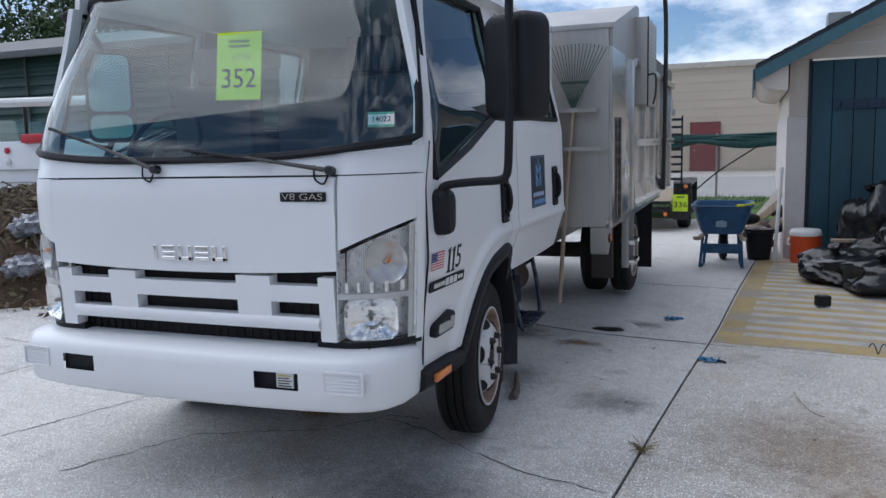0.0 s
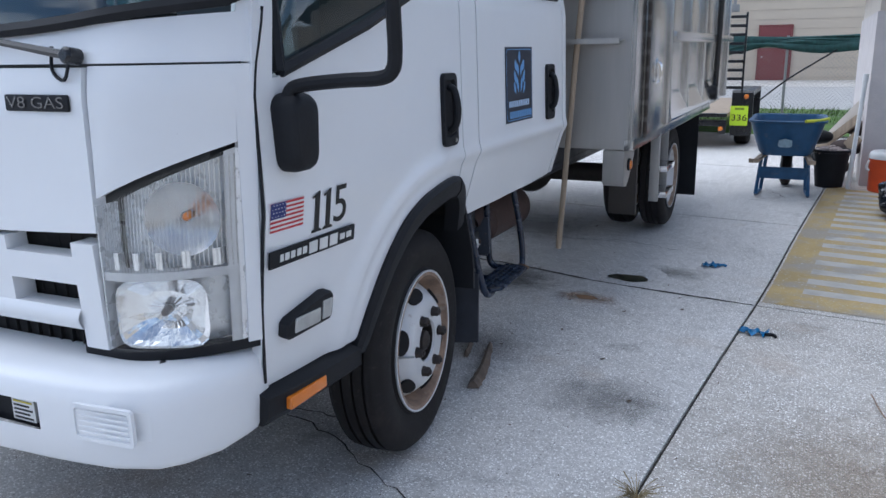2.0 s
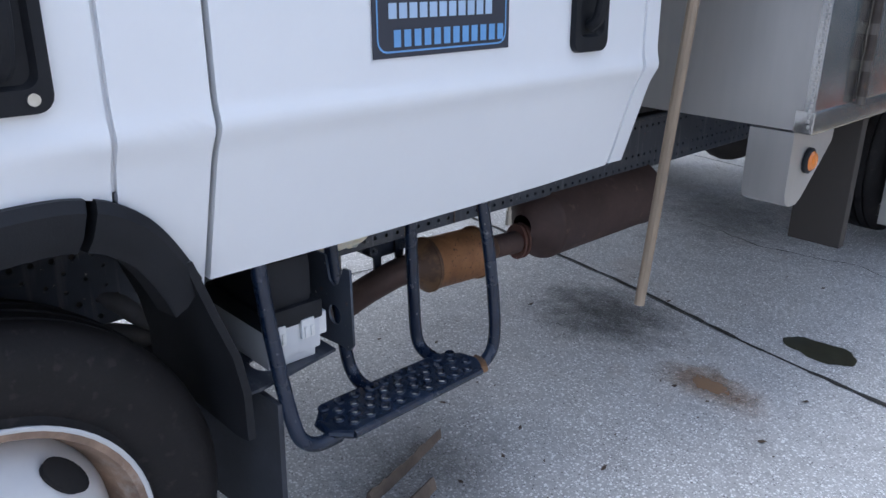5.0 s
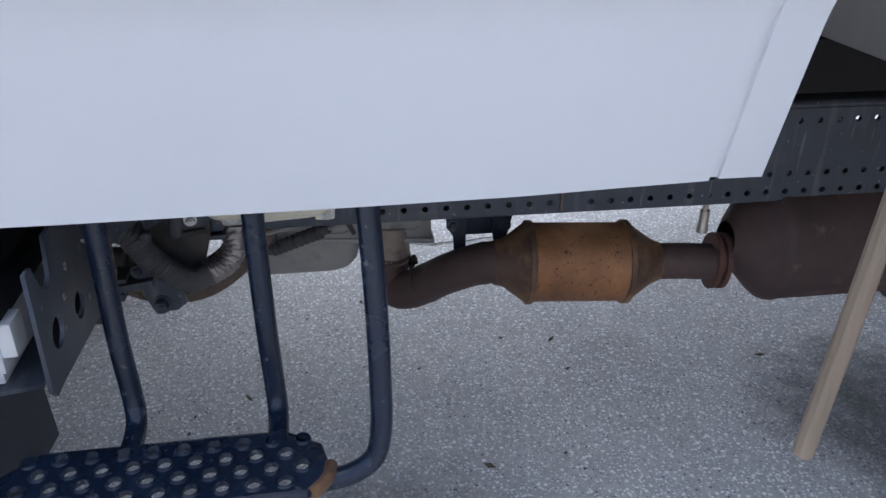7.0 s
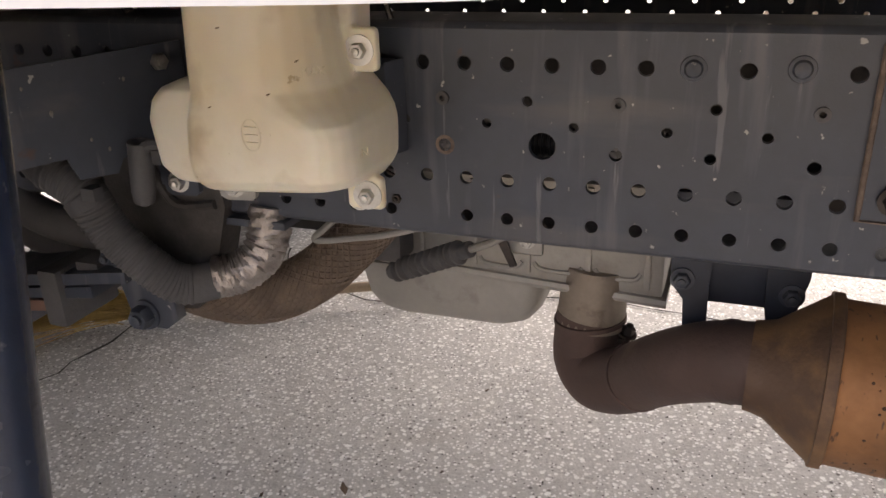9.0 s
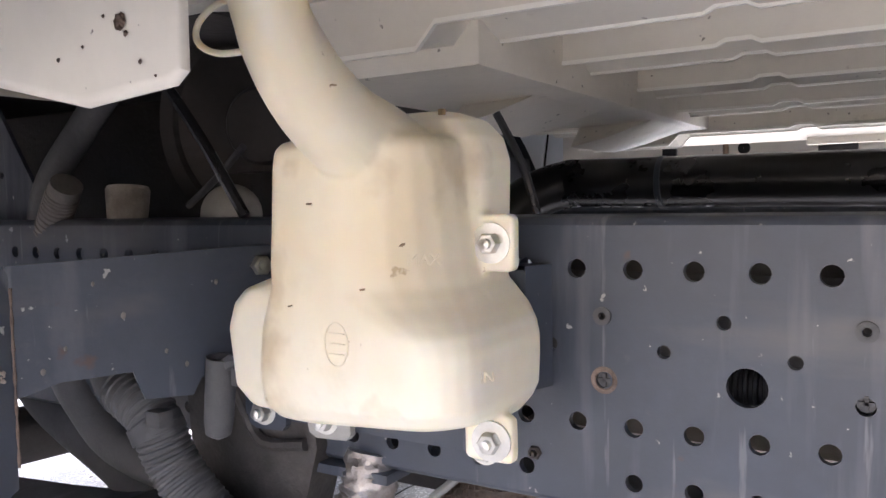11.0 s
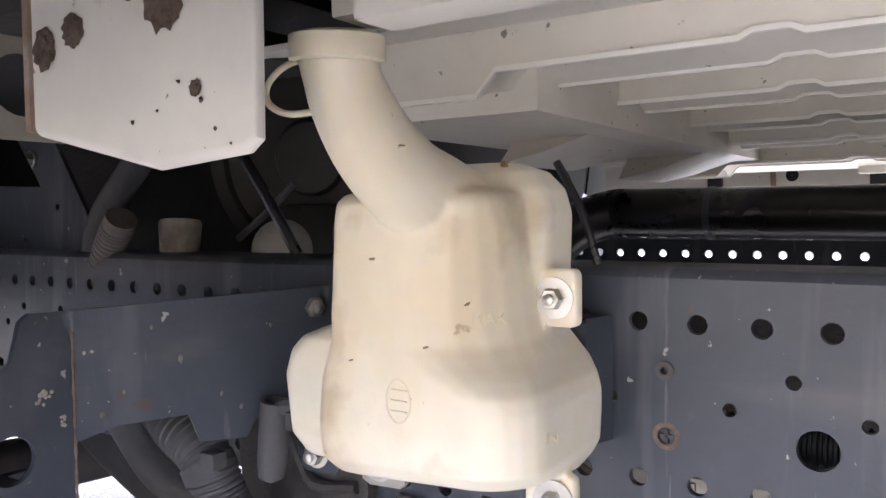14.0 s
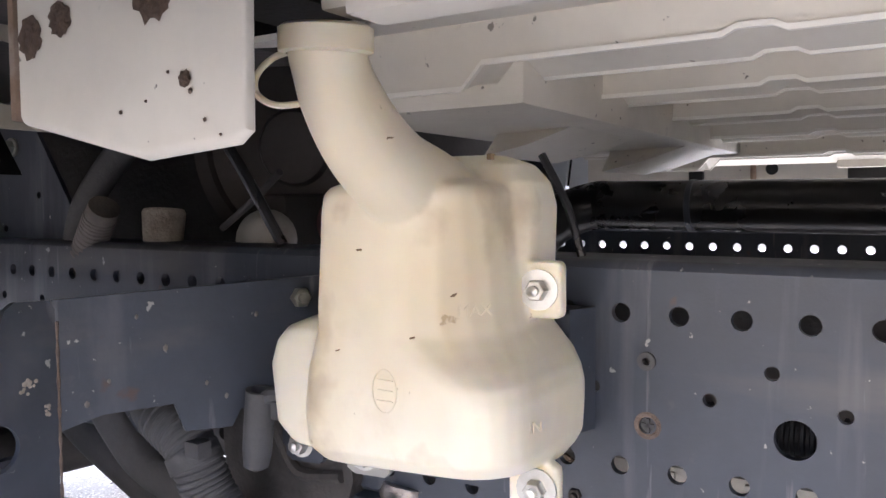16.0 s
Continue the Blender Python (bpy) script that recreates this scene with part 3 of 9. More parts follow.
def soft_stain_and_shade(name, col, amt, rough=0.85):
    """A blotch that breaks up and fades towards its edge."""
    m = bpy.data.materials.new(name)
    m.use_nodes = True
    n, l = m.node_tree.nodes, m.node_tree.links
    pb = n["Principled BSDF"]
    pb.inputs["Base Color"].default_value, pb.inputs["Roughness"].default_value = (*col, 1), rough
    tc, ln, nz, mu = n.new("ShaderNodeTexCoord"), n.new("ShaderNodeVectorMath"), n.new("ShaderNodeTexNoise"), n.new("ShaderNodeMath")
    ln.operation = "DISTANCE"
    ln.inputs[1].default_value = (0.5, 0.5, 0.0)
    fl = n.new("ShaderNodeVectorMath")
    fl.operation = "MULTIPLY"
    fl.inputs[1].default_value = (1, 1, 0)
    l.new(tc.outputs["Generated"], fl.inputs[0])
    l.new(fl.outputs[0], ln.inputs[0])
    l.new(tc.outputs["Object"], nz.inputs["Vector"])
    nz.inputs["Scale"].default_value, nz.inputs["Detail"].default_value, nz.inputs["Roughness"].default_value = 9.0, 9, 0.72
    mu.operation = "MULTIPLY_ADD"
    mu.inputs[1].default_value = -1.7
    l.new(ln.outputs["Value"], mu.inputs[0])
    l.new(nz.outputs["Fac"], mu.inputs[2])
    r = n.new("ShaderNodeMapRange")
    r.inputs["From Min"].default_value, r.inputs["From Max"].default_value, r.inputs["To Max"].default_value = -0.10, 0.38, amt
    l.new(mu.outputs[0], r.inputs["Value"])
    l.new(r.outputs[0], pb.inputs["Alpha"])
    return m


# soft films for ground stains; the one below the bumper is painted shade
for cx, cy, rx, ry, col, amt, lb in ((0.48, 2.15, 0.46, 0.44, (0.10, 0.098, 0.095), 0.62, "old grey oil stain"), (1.0, 1.985, 0.27, 0.18, (0.36, 0.20, 0.09), 0.7, "orange rust streak"), (2.45, 0.2, 0.9, 1.0, (0.30, 0.22, 0.14), 0.42, "brown mud streak"),
                                     (1.45, 0.62, 0.42, 0.36, (0.14, 0.14, 0.14), 0.42, "grey tyre scuff"), (0.72, 1.0, 0.42, 0.40, (0.12, 0.11, 0.10), 0.35, "dark grey patch below the step"), (0.2, 3.6, 0.8, 0.7, (0.10, 0.10, 0.10), 0.4, "old grey oil stain"), (2.9, -0.6, 0.8, 0.6, (0.30, 0.22, 0.14), 0.4, "brown mud streak"), (0.9, -0.9, 0.8, 0.7, (0.09, 0.09, 0.09), 0.45, "painted soft shade on the concrete below the bumper"), (1.35, 2.75, 0.4, 0.22, (0.10, 0.10, 0.09), 0.4, "grey drip marks")):
    _bm = bmesh.new()
    _g = [[_bm.verts.new((cx + rx * (i / 8 - 0.5) * 2, cy + ry * (j / 8 - 0.5) * 2, ground_z(cx + rx * (i / 8 - 0.5) * 2, cy + ry * (j / 8 - 0.5) * 2) + 0.003)) for j in range(9)] for i in range(9)]
    for i in range(8):
        for j in range(8):
            _bm.faces.new((_g[i][j], _g[i + 1][j], _g[i + 1][j + 1], _g[i][j + 1]))
    part("stain", _bm, soft_stain_and_shade("stain_and_shade_film", col, amt), pave, lb)
blob("moss_stain", 1.128, 2.51, 0.115, 0.085, WATER, pave, "dark greenish damp spot", 0.006)

# hatched apron before the shed
for v0, v1, u0, u1 in ((0.02, 0.2, 2.32, 6.35), (0.2, 4.2, 2.32, 2.5)):
    _bm = bmesh.new()
    _t = [[_bm.verts.new(yard(u, v) + Vector((0, 0, 0.003))) for v in spread(v0, v1, 6)] for u in spread(u0, u1, 10)]
    for i in range(9):
        for j in range(5):
            _bm.faces.new((_t[i][j], _t[i][j + 1], _t[i + 1][j + 1], _t[i + 1][j]))
    part("painted_border", _bm, YELLOWP, pave)
for k in range(17):
    _bm, u = bmesh.new(), 2.5 + 0.227 * k
    for du, w, mt in ((0.0, 0.115, 1), (0.115, 0.112, 0)):
        _bm = bmesh.new()
        q = [_bm.verts.new(yard(u + du + w * a, 0.2 + 4.0 * b) + Vector((0, 0, 0.003))) for a, b in ((0, 0), (0, 0.5), (0, 1), (1, 1), (1, 0.5), (1, 0))]
        _bm.faces.new((q[0], q[1], q[4], q[5]))
        _bm.faces.new((q[1], q[2], q[3], q[4]))
        part("painted_stripe", _bm, YELLOWP if mt else PALEP, pave)

# ---- truck ----
truck = thing("crew_cab_truck", "white crew-cab work truck with an aluminium dump body", "truck")


def cab_w(z):
    """Half width of the cab at its front corner."""
    return lerp(z, ((0.45, 0.935), (0.55, 0.943), (0.7, 0.953), (0.9, 0.968), (1.16, 0.980), (1.5, 0.986), (1.62, 0.975), (2.12, 0.86)))


def ease(t):
    t = max(0.0, min(1.0, t))
    return t * t * (3 - 2 * t)


def curve_y(x, w=0.97):
    q = min(1.0, abs(x) / w)
    return 0.01 * min(1, q / 0.72) ** 2 + (0.215 * ((q - 0.72) / 0.28) ** 2.1 if q > 0.72 else 0)


def face_y(x, z):
    """The front of the cab: upright below the windscreen, leaning back above."""
    prof = ((0.5, -1.085), (0.7, -1.095), (0.95, -1.105), (1.27, -1.10), (1.33, -1.092), (1.41, -1.066), (1.55, -1.035), (1.8, -0.925), (2.08, -0.775), (2.2, -0.68))
    h = 0.12 * ease((z - 1.38) / 0.16)
    base = sum(lerp(z + h * k / 4, prof) for k in range(-4, 5)) / 9
    k = lerp(z, ((1.3, 1.0), (1.45, 1.0), (2.1, 0.8)))
    return base + k * curve_y(x, cab_w(z))


def corner(s, q, z, d=0.0):
    x = q * cab_w(z)
    return (s * x, face_y(x, z) + d, z)


ARCH = ((-0.50, 0.50), (-0.467, 0.566), (-0.40, 0.68), (-0.33, 0.775), (-0.235, 0.862), (-0.12, 0.912), (0.0, 0.934), (0.10, 0.941), (0.18, 0.934), (0.24, 0.908), (0.29, 0.862), (0.325, 0.805), (0.35, 0.76), (0.40, 0.67))


def arch_z(y):
    return sum(lerp(y + 0.012 * k, ARCH) for k in range(-3, 4)) / 7


def side_x(y, z):
    """The cab's flank: a crease above the sills, a swell round the wheel, a lean inwards above and below."""
    rear, past = ease((y + 0.05) / 0.4), ease((y - 0.0) / 0.09)
    low = (0.07 * rear + 0.030 * (1 - rear)) * max(0, (1.0 - z) / 0.24) if z < 1.0 else 0
    up = 0.012 * max(0, (z - 1.05) / 0.5) + 0.13 * max(0, (z - 1.5) / 0.62) ** 1.2
    x = 1.003 - low - up
    r = math.hypot(y - 0.04, (z - 0.42) * 1.06)
    x += 0.009 * math.exp(-((z - 1.0) / 0.026) ** 2) * past
    x += 0.018 * math.exp(-((r - 0.615) / 0.030) ** 2) * (1 - past) * ease((z - 0.42) / 0.12)
    x += 0.02 * max(0, min(1, (0.615 - r) / 0.06)) * (1 - rear)
    x -= 0.016 * max(0, (-0.55 - y) / 0.33) ** 2
    return x


def side_panel(name, ys, lo, hi, rows, parent, mirror=True, label="", material=None, depth=0.028, inset=0.0):
    made = []
    for s in ((1, -1) if mirror else (1,)):
        bm = bmesh.new()
        skin(bm, lambda y, z: (s * (side_x(y, z) - inset), y, z), ys, lo, hi, rows, lambda y, z: (s * (side_x(y, z) - depth - inset), y, z))
        made.append(part(name, bm, material or WHITE, parent, label))
    return made


def sill(y):
    return lerp(y, ((-0.9, 1.305), (-0.80, 1.305), (0.0, 1.56), (0.2, 1.572), (1.4, 1.575)))


door_f = side_panel("front_door", spread(-0.872, 0.218, 60), lambda y: 0.555 if y < -0.478 else arch_z(y), sill, 84, truck)[0]
side_panel("door_pillar", spread(0.226, 0.362, 12), arch_z, lambda y: 2.12, 130, truck)
door_r = side_panel("rear_door", spread(0.372, 1.402, 40), lambda y: lerp(y, ((0.3, 0.749), (0.7, 0.749), (1.0, 0.752), (1.18, 0.755), (1.3, 0.760), (1.41, 0.764))), sill, 84, truck)[0]
side_panel("rear_corner_panel", spread(1.414, 1.466, 6), lambda y: 0.766, lambda y: 2.12, 130, truck)
for s in (1, -1):
    _bm = bmesh.new()
    skin(_bm, lambda u, z: (s * (side_x(1.41, z) - 0.006), u, z), (1.398, 1.418), lambda u: 0.766, lambda u: 2.1, 30)
    part("body_seam", _bm, WHITE, truck)
    _bm = bmesh.new()
    skin(_bm, lambda u, z: (s * (side_x(0.222, z) - 0.010), u, z), (0.214, 0.23), lambda u: 0.93, lambda u: 2.1, 30)
    part("body_seam", _bm, WHITE, truck)
    _bm = bmesh.new()
    skin(_bm, lambda u, z: (s * (side_x(0.367, z) - 0.018), u, z), (0.355, 0.38), lambda u: 0.77, lambda u: 2.1, 30)
    part("door_gap_seal", _bm, BLACKP, truck)
# window surrounds
for s in (1, -1):
    for nm, ys in (("front_window_frame", (-0.80, 0.218)), ("rear_window_frame", (0.372, 1.402))):
        bm = bmesh.new()
        a, b = ys
        lean = 0.11 if a < 0 else 0.0
        fa = lambda z: a - 0.08 * (a < 0) + lean * (z - 1.305) / 0.75
        skin(bm, lambda u, z: (s * side_x(u, z), u + (fa(z) - fa(1.305)) * (a < 0), z), (fa(1.305), fa(1.305) + 0.065), lambda u: 1.3 if a < 0 else 1.572, lambda u: 2.07, 10,
             lambda u, z: (s * (side_x(u, z) - 0.03), u + (fa(z) - fa(1.305)) * (a < 0), z))
        skin(bm, lambda u, z: (s * side_x(u, z), u, z), spread(-0.72 if a < 0 else a, b, 12), lambda u: 2.062, lambda u: 2.12, 3, lambda u, z: (s * (side_x(u, z) - 0.03), u, z))
        skin(bm, lambda u, z: (s * side_x(u, z), u, z), (b - 0.06, b), lambda u: 1.57, lambda u: 2.07, 10, lambda u, z: (s * (side_x(u, z) - 0.03), u, z))
        part(nm, bm, WHITE, truck)
        bm = bmesh.new()
        top = 2.06
        edge = [(-0.79, 1.318), (-0.4, 1.43), (0.0, 1.565), (0.15, 1.577), (0.155, top), (-0.3, top), (-0.685, top)] if a < 0 else [(a + 0.07, 1.58), (b - 0.06, 1.58), (b - 0.06, top), (a + 0.07, top)]
        tube(bm, [(s * (side_x(y, z) + 0.001), y, z) for y, z in edge + edge[:1]], 0.016, 6, 0)
        part("rubber_window_seal", bm, BLACKP, truck)
        bm = bmesh.new()
        lo_ = (lambda y: lerp(y, ((-0.79, 1.318), (0.0, 1.56), (0.16, 1.575)))) if a < 0 else (lambda y: 1.578)
        hi_ = (lambda y: lerp(y, ((-0.79, 1.33), (-0.69, top), (0.16, top)))) if a < 0 else (lambda y: top)
        skin(bm, lambda u, z: (s * (side_x(u, z) - 0.014), u, z), spread(a + 0.01 if a < 0 else a + 0.06, b - 0.06, 14), lo_, hi_, 8)
        g = part("side_window_glass", bm, SIDEG, truck, "dark-tinted side glass")
        g.visible_shadow = False

# wheel-arch flares
def flare(ya, yb, s):
    bm = bmesh.new()
    P = [p for p in [(y, arch_z(y)) for y in spread(-0.50, 0.35, 60)] if ya <= p[0] <= yb]
    rings = []
    for y, z in P:
        d = Vector((0.055 - y, 0.40 - z)).normalized()
        q = lambda o, t: (s * (side_x(y, z) + o), y + d.x * t, z + d.y * t)
        rings.append([q(-0.03, -0.003), q(0.012, -0.003), q(0.022, 0.012), q(0.020, 0.045), q(0.006, 0.068), q(-0.05, 0.074), q(-0.05, 0.06)])
    ring_loft(bm, rings)
    return part("wheel_arch_flare", bm, BLACKP, truck, "black plastic wheel-arch flare")


for s in (1, -1):
    flare(-0.5, 0.178, s)
    flare(0.186, 0.36, s)
# front
for s in (1, -1):
    bm = bmesh.new()
    ring_loft(bm, [[(s * (max(cab_w(z), side_x(-0.876, z)) + a), face_y(cab_w(z), z) + b, z) for a, b in ((-0.006, -0.002), (0.0008, -0.003), (0.0008, 0.003), (-0.006, 0.004))] for z in spread(0.57, 1.46, 24)])
    part("door_gap_seal", bm, BLACKP, truck)
hood_bm = bmesh.new()
skin(hood_bm, lambda x, z: (x, face_y(x, z) - 0.006, z), spread(-0.699, 0.699, 40), lambda x: 0.958 + 0.02 * (x / 0.68) ** 2, lambda x: 1.335, 16, lambda x, z: (x, face_y(x, z) + 0.03, z))
hood = part("front_hood_panel", hood_bm, WHITE, truck)
bm = bmesh.new()
skin(bm, lambda x, z: (x, face_y(x, z), z), spread(-0.984, 0.984, 90), lambda x: 1.343, lambda x: 1.405 + 0.05 * abs(x) ** 3, 5, lambda x, z: (x, face_y(x, z) + 0.03, z))
part("cowl_panel", bm, WHITE, truck)
for s in (1, -1):
    bm = bmesh.new()
    skin(bm, lambda q, z: corner(s, q, z), spread(0.722, 0.975, 26) + spread(0.98, 1.0, 6), lambda q: lerp(q, ((0.715, 1.052), (0.975, 1.170), (0.979, 0.69), (1.0, 0.69))), lambda q: 1.338, 14, lambda q, z: corner(s, q * 0.985, z, 0.03))
    part("front_corner_panel", bm, WHITE, truck)
    bm = bmesh.new()  # windscreen pillar
    skin(bm, lambda q, z: corner(s, q, z, 0.004), spread(0.965, 1.0, 8), lambda q: 1.345, lambda q: 2.12, 24, lambda q, z: corner(s, q * 0.975, z, 0.05))
    part("windscreen_pillar", bm, WHITE, truck)
bm = bmesh.new()
ws_lo = lambda x: 1.41 + 0.055 * abs(x / 0.9) ** 3
skin(bm, lambda q, z: corner(1, q, z, -0.004), spread(-0.968, 0.968, 80), lambda q: ws_lo(q * 0.98), lambda q: 2.09, 20)
ws = part("windscreen", bm, WINDS, truck, "curved windscreen that mirrors the clouds")
ws.visible_shadow = False
bm = bmesh.new()
_e = [(x, face_y(x, ws_lo(x)) - 0.006, ws_lo(x)) for x in spread(-0.94, 0.94, 40)]
_e += [corner(1, 0.972, z, -0.004) for z in spread(1.485, 2.06, 12)]
_e += [(x, face_y(x, 2.095) - 0.004, 2.095) for x in spread(0.78, -0.78, 20)]
_e += [corner(-1, 0.972, z, -0.004) for z in spread(2.06, 1.485, 12)]
tube(bm, _e + _e[:1], 0.017, 6, 0)
part("windscreen_seal", bm, BLACKP, truck, "black rubber windscreen surround")
bm = bmesh.new()
skin(bm, lambda x, y: (x, y, 2.11 + 0.1 * max(0, 1 - abs(x / 0.93) ** 3) ** 0.5 * lerp(y, ((-0.75, 0.1), (-0.45, 0.9), (0, 1), (1.3, 1), (1.466, 0.5)))), spread(-0.93, 0.93, 30), lambda x: -0.72 + 0.15 * abs(x) ** 3, lambda x: 1.466, 20,
     lambda x, y: (x, y, 2.09))
part("cab_roof", bm, WHITE, truck)
bm = bmesh.new()
box(bm, -0.93, 0.93, 1.435, 1.462, 0.80, 2.12)
part("cab_back_wall", bm, WHITE, truck)
# the roof line is crowned a little above the glass
for ob in list(truck.children):
    if ob.name.split(".")[0] in ("windscreen", "windscreen_pillar", "windscreen_seal", "cab_roof", "cab_back_wall", "front_window_frame", "rear_window_frame", "rubber_window_seal", "side_window_glass", "door_pillar", "rear_corner_panel", "body_seam", "door_gap_seal"):
        for v in ob.data.vertices:
            if v.co.z > 1.95:
                v.co.z += 0.4 * (v.co.z - 1.95)
# inside of the cab
bm = bmesh.new()
skin(bm, lambda x, y: (x, y, 1.40 - 0.10 * (y + 0.98)), spread(-0.86, 0.86, 16), lambda x: -0.98 + curve_y(x), lambda x: -0.62, 5, lambda x, y: (x, y, 1.0))
part("dashboard", bm, SEATG, truck)
for x in (0.45, -0.45):
    bm = bmesh.new()
    box(bm, x - 0.24, x + 0.24, -0.28, -0.14, 1.15, 1.78, 0.05)
    box(bm, x - 0.13, x + 0.13, -0.24, -0.15, 1.80, 1.97, 0.04)
    box(bm, x - 0.25, x + 0.25, -0.66, -0.2, 1.08, 1.2, 0.04)
    part("cab_seat", bm, SEATG, truck)
bm = bmesh.new()
box(bm, -0.85, 0.85, 0.95, 1.1, 1.15, 1.75, 0.05)
part("rear_bench", bm, SEATG, truck)
bm = bmesh.new()
_c = [(-0.49 + 0.2 * math.cos(a), -0.60 + 0.10 * math.sin(a), 1.47 + 0.17 * math.sin(a)) for a in spread(0, 2 * math.pi, 25)]
tube(bm, _c, 0.016, 8, 0)
tube(bm, [(-0.49, -0.60, 1.47), (-0.49, -0.72, 1.32)], 0.03, 8, 0)
tube(bm, [(-0.68, -0.61, 1.465), (-0.49, -0.62, 1.45), (-0.30, -0.61, 1.465)], 0.014, 8, 3)
part("steering_wheel", bm, BLACKP, truck)
bm = bmesh.new()
box(bm, -0.88, 0.88, -0.8, 1.43, 0.95, 1.02)
part("cab_floor_mat", bm, SEATG, truck)

for nm, b in (("rear_lining", (-0.92, 0.92, 1.41, 1.432, 0.95, 2.18)), ("headliner", (-0.80, 0.80, -0.56, 1.40, 2.16, 2.18))):
    bm = bmesh.new()
    box(bm, *b)
    part(nm, bm, SEATG, truck)
for s in (1, -1):
    for a, b in ((-0.78, 0.21), (0.38, 1.39)):
        bm = bmesh.new()
        skin(bm, lambda y, z: (s * (side_x(y, z) - 0.05), y, z), spread(a, b, 10), lambda y: 0.98, lambda y: sill(y) - 0.01, 8, lambda y, z: (s * (side_x(y, z) - 0.07), y, z))
        part("door_lining", bm, SEATG, truck)
    bm = bmesh.new()
    skin(bm, lambda y, z: (s * (side_x(y, z) - 0.035), y, z), spread(0.17, 0.43, 6), lambda y: 1.5, lambda y: 2.12, 8, lambda y, z: (s * (side_x(y, z) - 0.06), y, z))
    part("pillar_lining", bm, SEATG, truck)

# grille with slots cut through it
XS = [-0.685, -0.61, -0.40, -0.255, 0.25, 0.405, 0.618, 0.685]
ZS = [0.70, 0.742, 0.793, 0.852, 0.918, 0.952]
bm = bmesh.new()
for i in range(len(XS) - 1):
    for j in range(len(ZS) - 1):
        slot = (j == 2 and i in (1, 3, 5)) or (j == 4 and i in (1, 3, 5)) or (j == 0 and 1 <= i <= 5)
        if not slot:
            n = max(1, int((XS[i + 1] - XS[i]) / 0.06))
            skin(bm, lambda x, z: (x, face_y(x, z) - 0.008, z), spread(XS[i], XS[i + 1], n + 1), lambda x: ZS[j], lambda x: ZS[j + 1], 2, lambda x, z: (x, face_y(x, z) + 0.05, z))
for j in range(1, len(ZS) - 1):
    if j in (1, 2, 3):
        skin(bm, lambda x, z: (x, face_y(x, z) - 0.008 - 0.012 * math.sin(math.pi * (z - ZS[1]) / (ZS[2] - ZS[1])) * (j == 1), z), spread(-0.61, 0.618, 24), lambda x: ZS[j], lambda x: ZS[j + 1], 5) if j == 1 else None
part("grille", bm, WHITE, truck, "white grille with black slots")
# near-black sheet puts the shade behind the slots into its colour
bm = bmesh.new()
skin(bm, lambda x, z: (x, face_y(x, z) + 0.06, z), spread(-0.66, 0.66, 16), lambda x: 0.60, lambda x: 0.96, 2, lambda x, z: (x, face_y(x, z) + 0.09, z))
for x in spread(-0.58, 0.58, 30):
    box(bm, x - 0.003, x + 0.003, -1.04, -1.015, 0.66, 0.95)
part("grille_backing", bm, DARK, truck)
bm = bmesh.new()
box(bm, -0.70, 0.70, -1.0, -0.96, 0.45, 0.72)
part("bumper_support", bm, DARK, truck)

# bumper
BP = [(-0.915, -0.85), (-0.922, -0.93), (-0.918, -1.01), (-0.885, -1.09), (-0.80, -1.155)] + [(x, -1.20 + 0.03 * (x / 0.75) ** 4) for x in (-0.66, -0.585, -0.41, -0.25, -0.1, 0.0, 0.1, 0.25, 0.385, 0.575, 0.665, 0.75)] + [(0.845, -1.135), (0.885, -1.09), (0.918, -1.01), (0.922, -0.93), (0.915, -0.85)]
BR = [(0.0, 0.455), (0.010, 0.462), (0.018, 0.475), (0.022, 0.52), (0.024, 0.535), (0.024, 0.602), (0.022, 0.615), (0.014, 0.64), (0.0, 0.655), (-0.03, 0.666), (-0.09, 0.672), (-0.16, 0.676)]
bm = bmesh.new()
rows = []
for k, (x, y) in enumerate(BP):
    a, b = BP[max(0, k - 1)], BP[min(len(BP) - 1, k + 1)]
    d = Vector((b[0] - a[0], b[1] - a[1])).normalized()
    o = Vector((d.y, -d.x))
    rows.append([bm.verts.new((x + o.x * e, y + o.y * e, z - 0.012 * (1 - min(1, abs(x) / 0.9)) * (z < 0.5))) for e, z in BR])
inset = []
for i in range(len(rows) - 1):
    for j in range(len(BR) - 1):
        if j == 4 and (BP[i][0], BP[i + 1][0]) in ((-0.585, -0.41), (0.385, 0.575)):
            continue
        f = bm.faces.new((rows[i][j], rows[i + 1][j], rows[i + 1][j + 1], rows[i][j + 1]))
        if j == 4 and ((BP[i][0], BP[i + 1][0]) == (0.665, 0.75) or (BP[i][0], BP[i + 1][0]) == (0.75, 0.845) or BP[i + 1][0] == -0.66):
            inset.append(f)
r = bmesh.ops.inset_region(bm, faces=inset, thickness=0.008, depth=-0.01)
bumper = part("front_bumper", bm, WHITE, truck, "white wrap-round front bumper", 50)
for x0, x1 in ((-0.585, -0.41), (0.385, 0.575)):
    bm = bmesh.new()
    box(bm, x0 - 0.01, x1 + 0.01, -1.195, -1.10, 0.525, 0.612)
    part("bumper_opening", bm, BLACKP, bumper)
bm = bmesh.new()
box(bm, 0.475, 0.55, -1.203, -1.197, 0.54, 0.598)
part("sticker", bm, WPLAST, bumper, "small white warning sticker")
for k in range(5):
    bm = bmesh.new()
    box(bm, 0.482, 0.543 - 0.01 * (k % 2), -1.2045, -1.2025, 0.545 + k * 0.010, 0.549 + k * 0.010)
    part("print_bar", bm, mat("yellow_print", (0.6, 0.5, 0.05), 0.6) if k == 4 else INK, bumper)

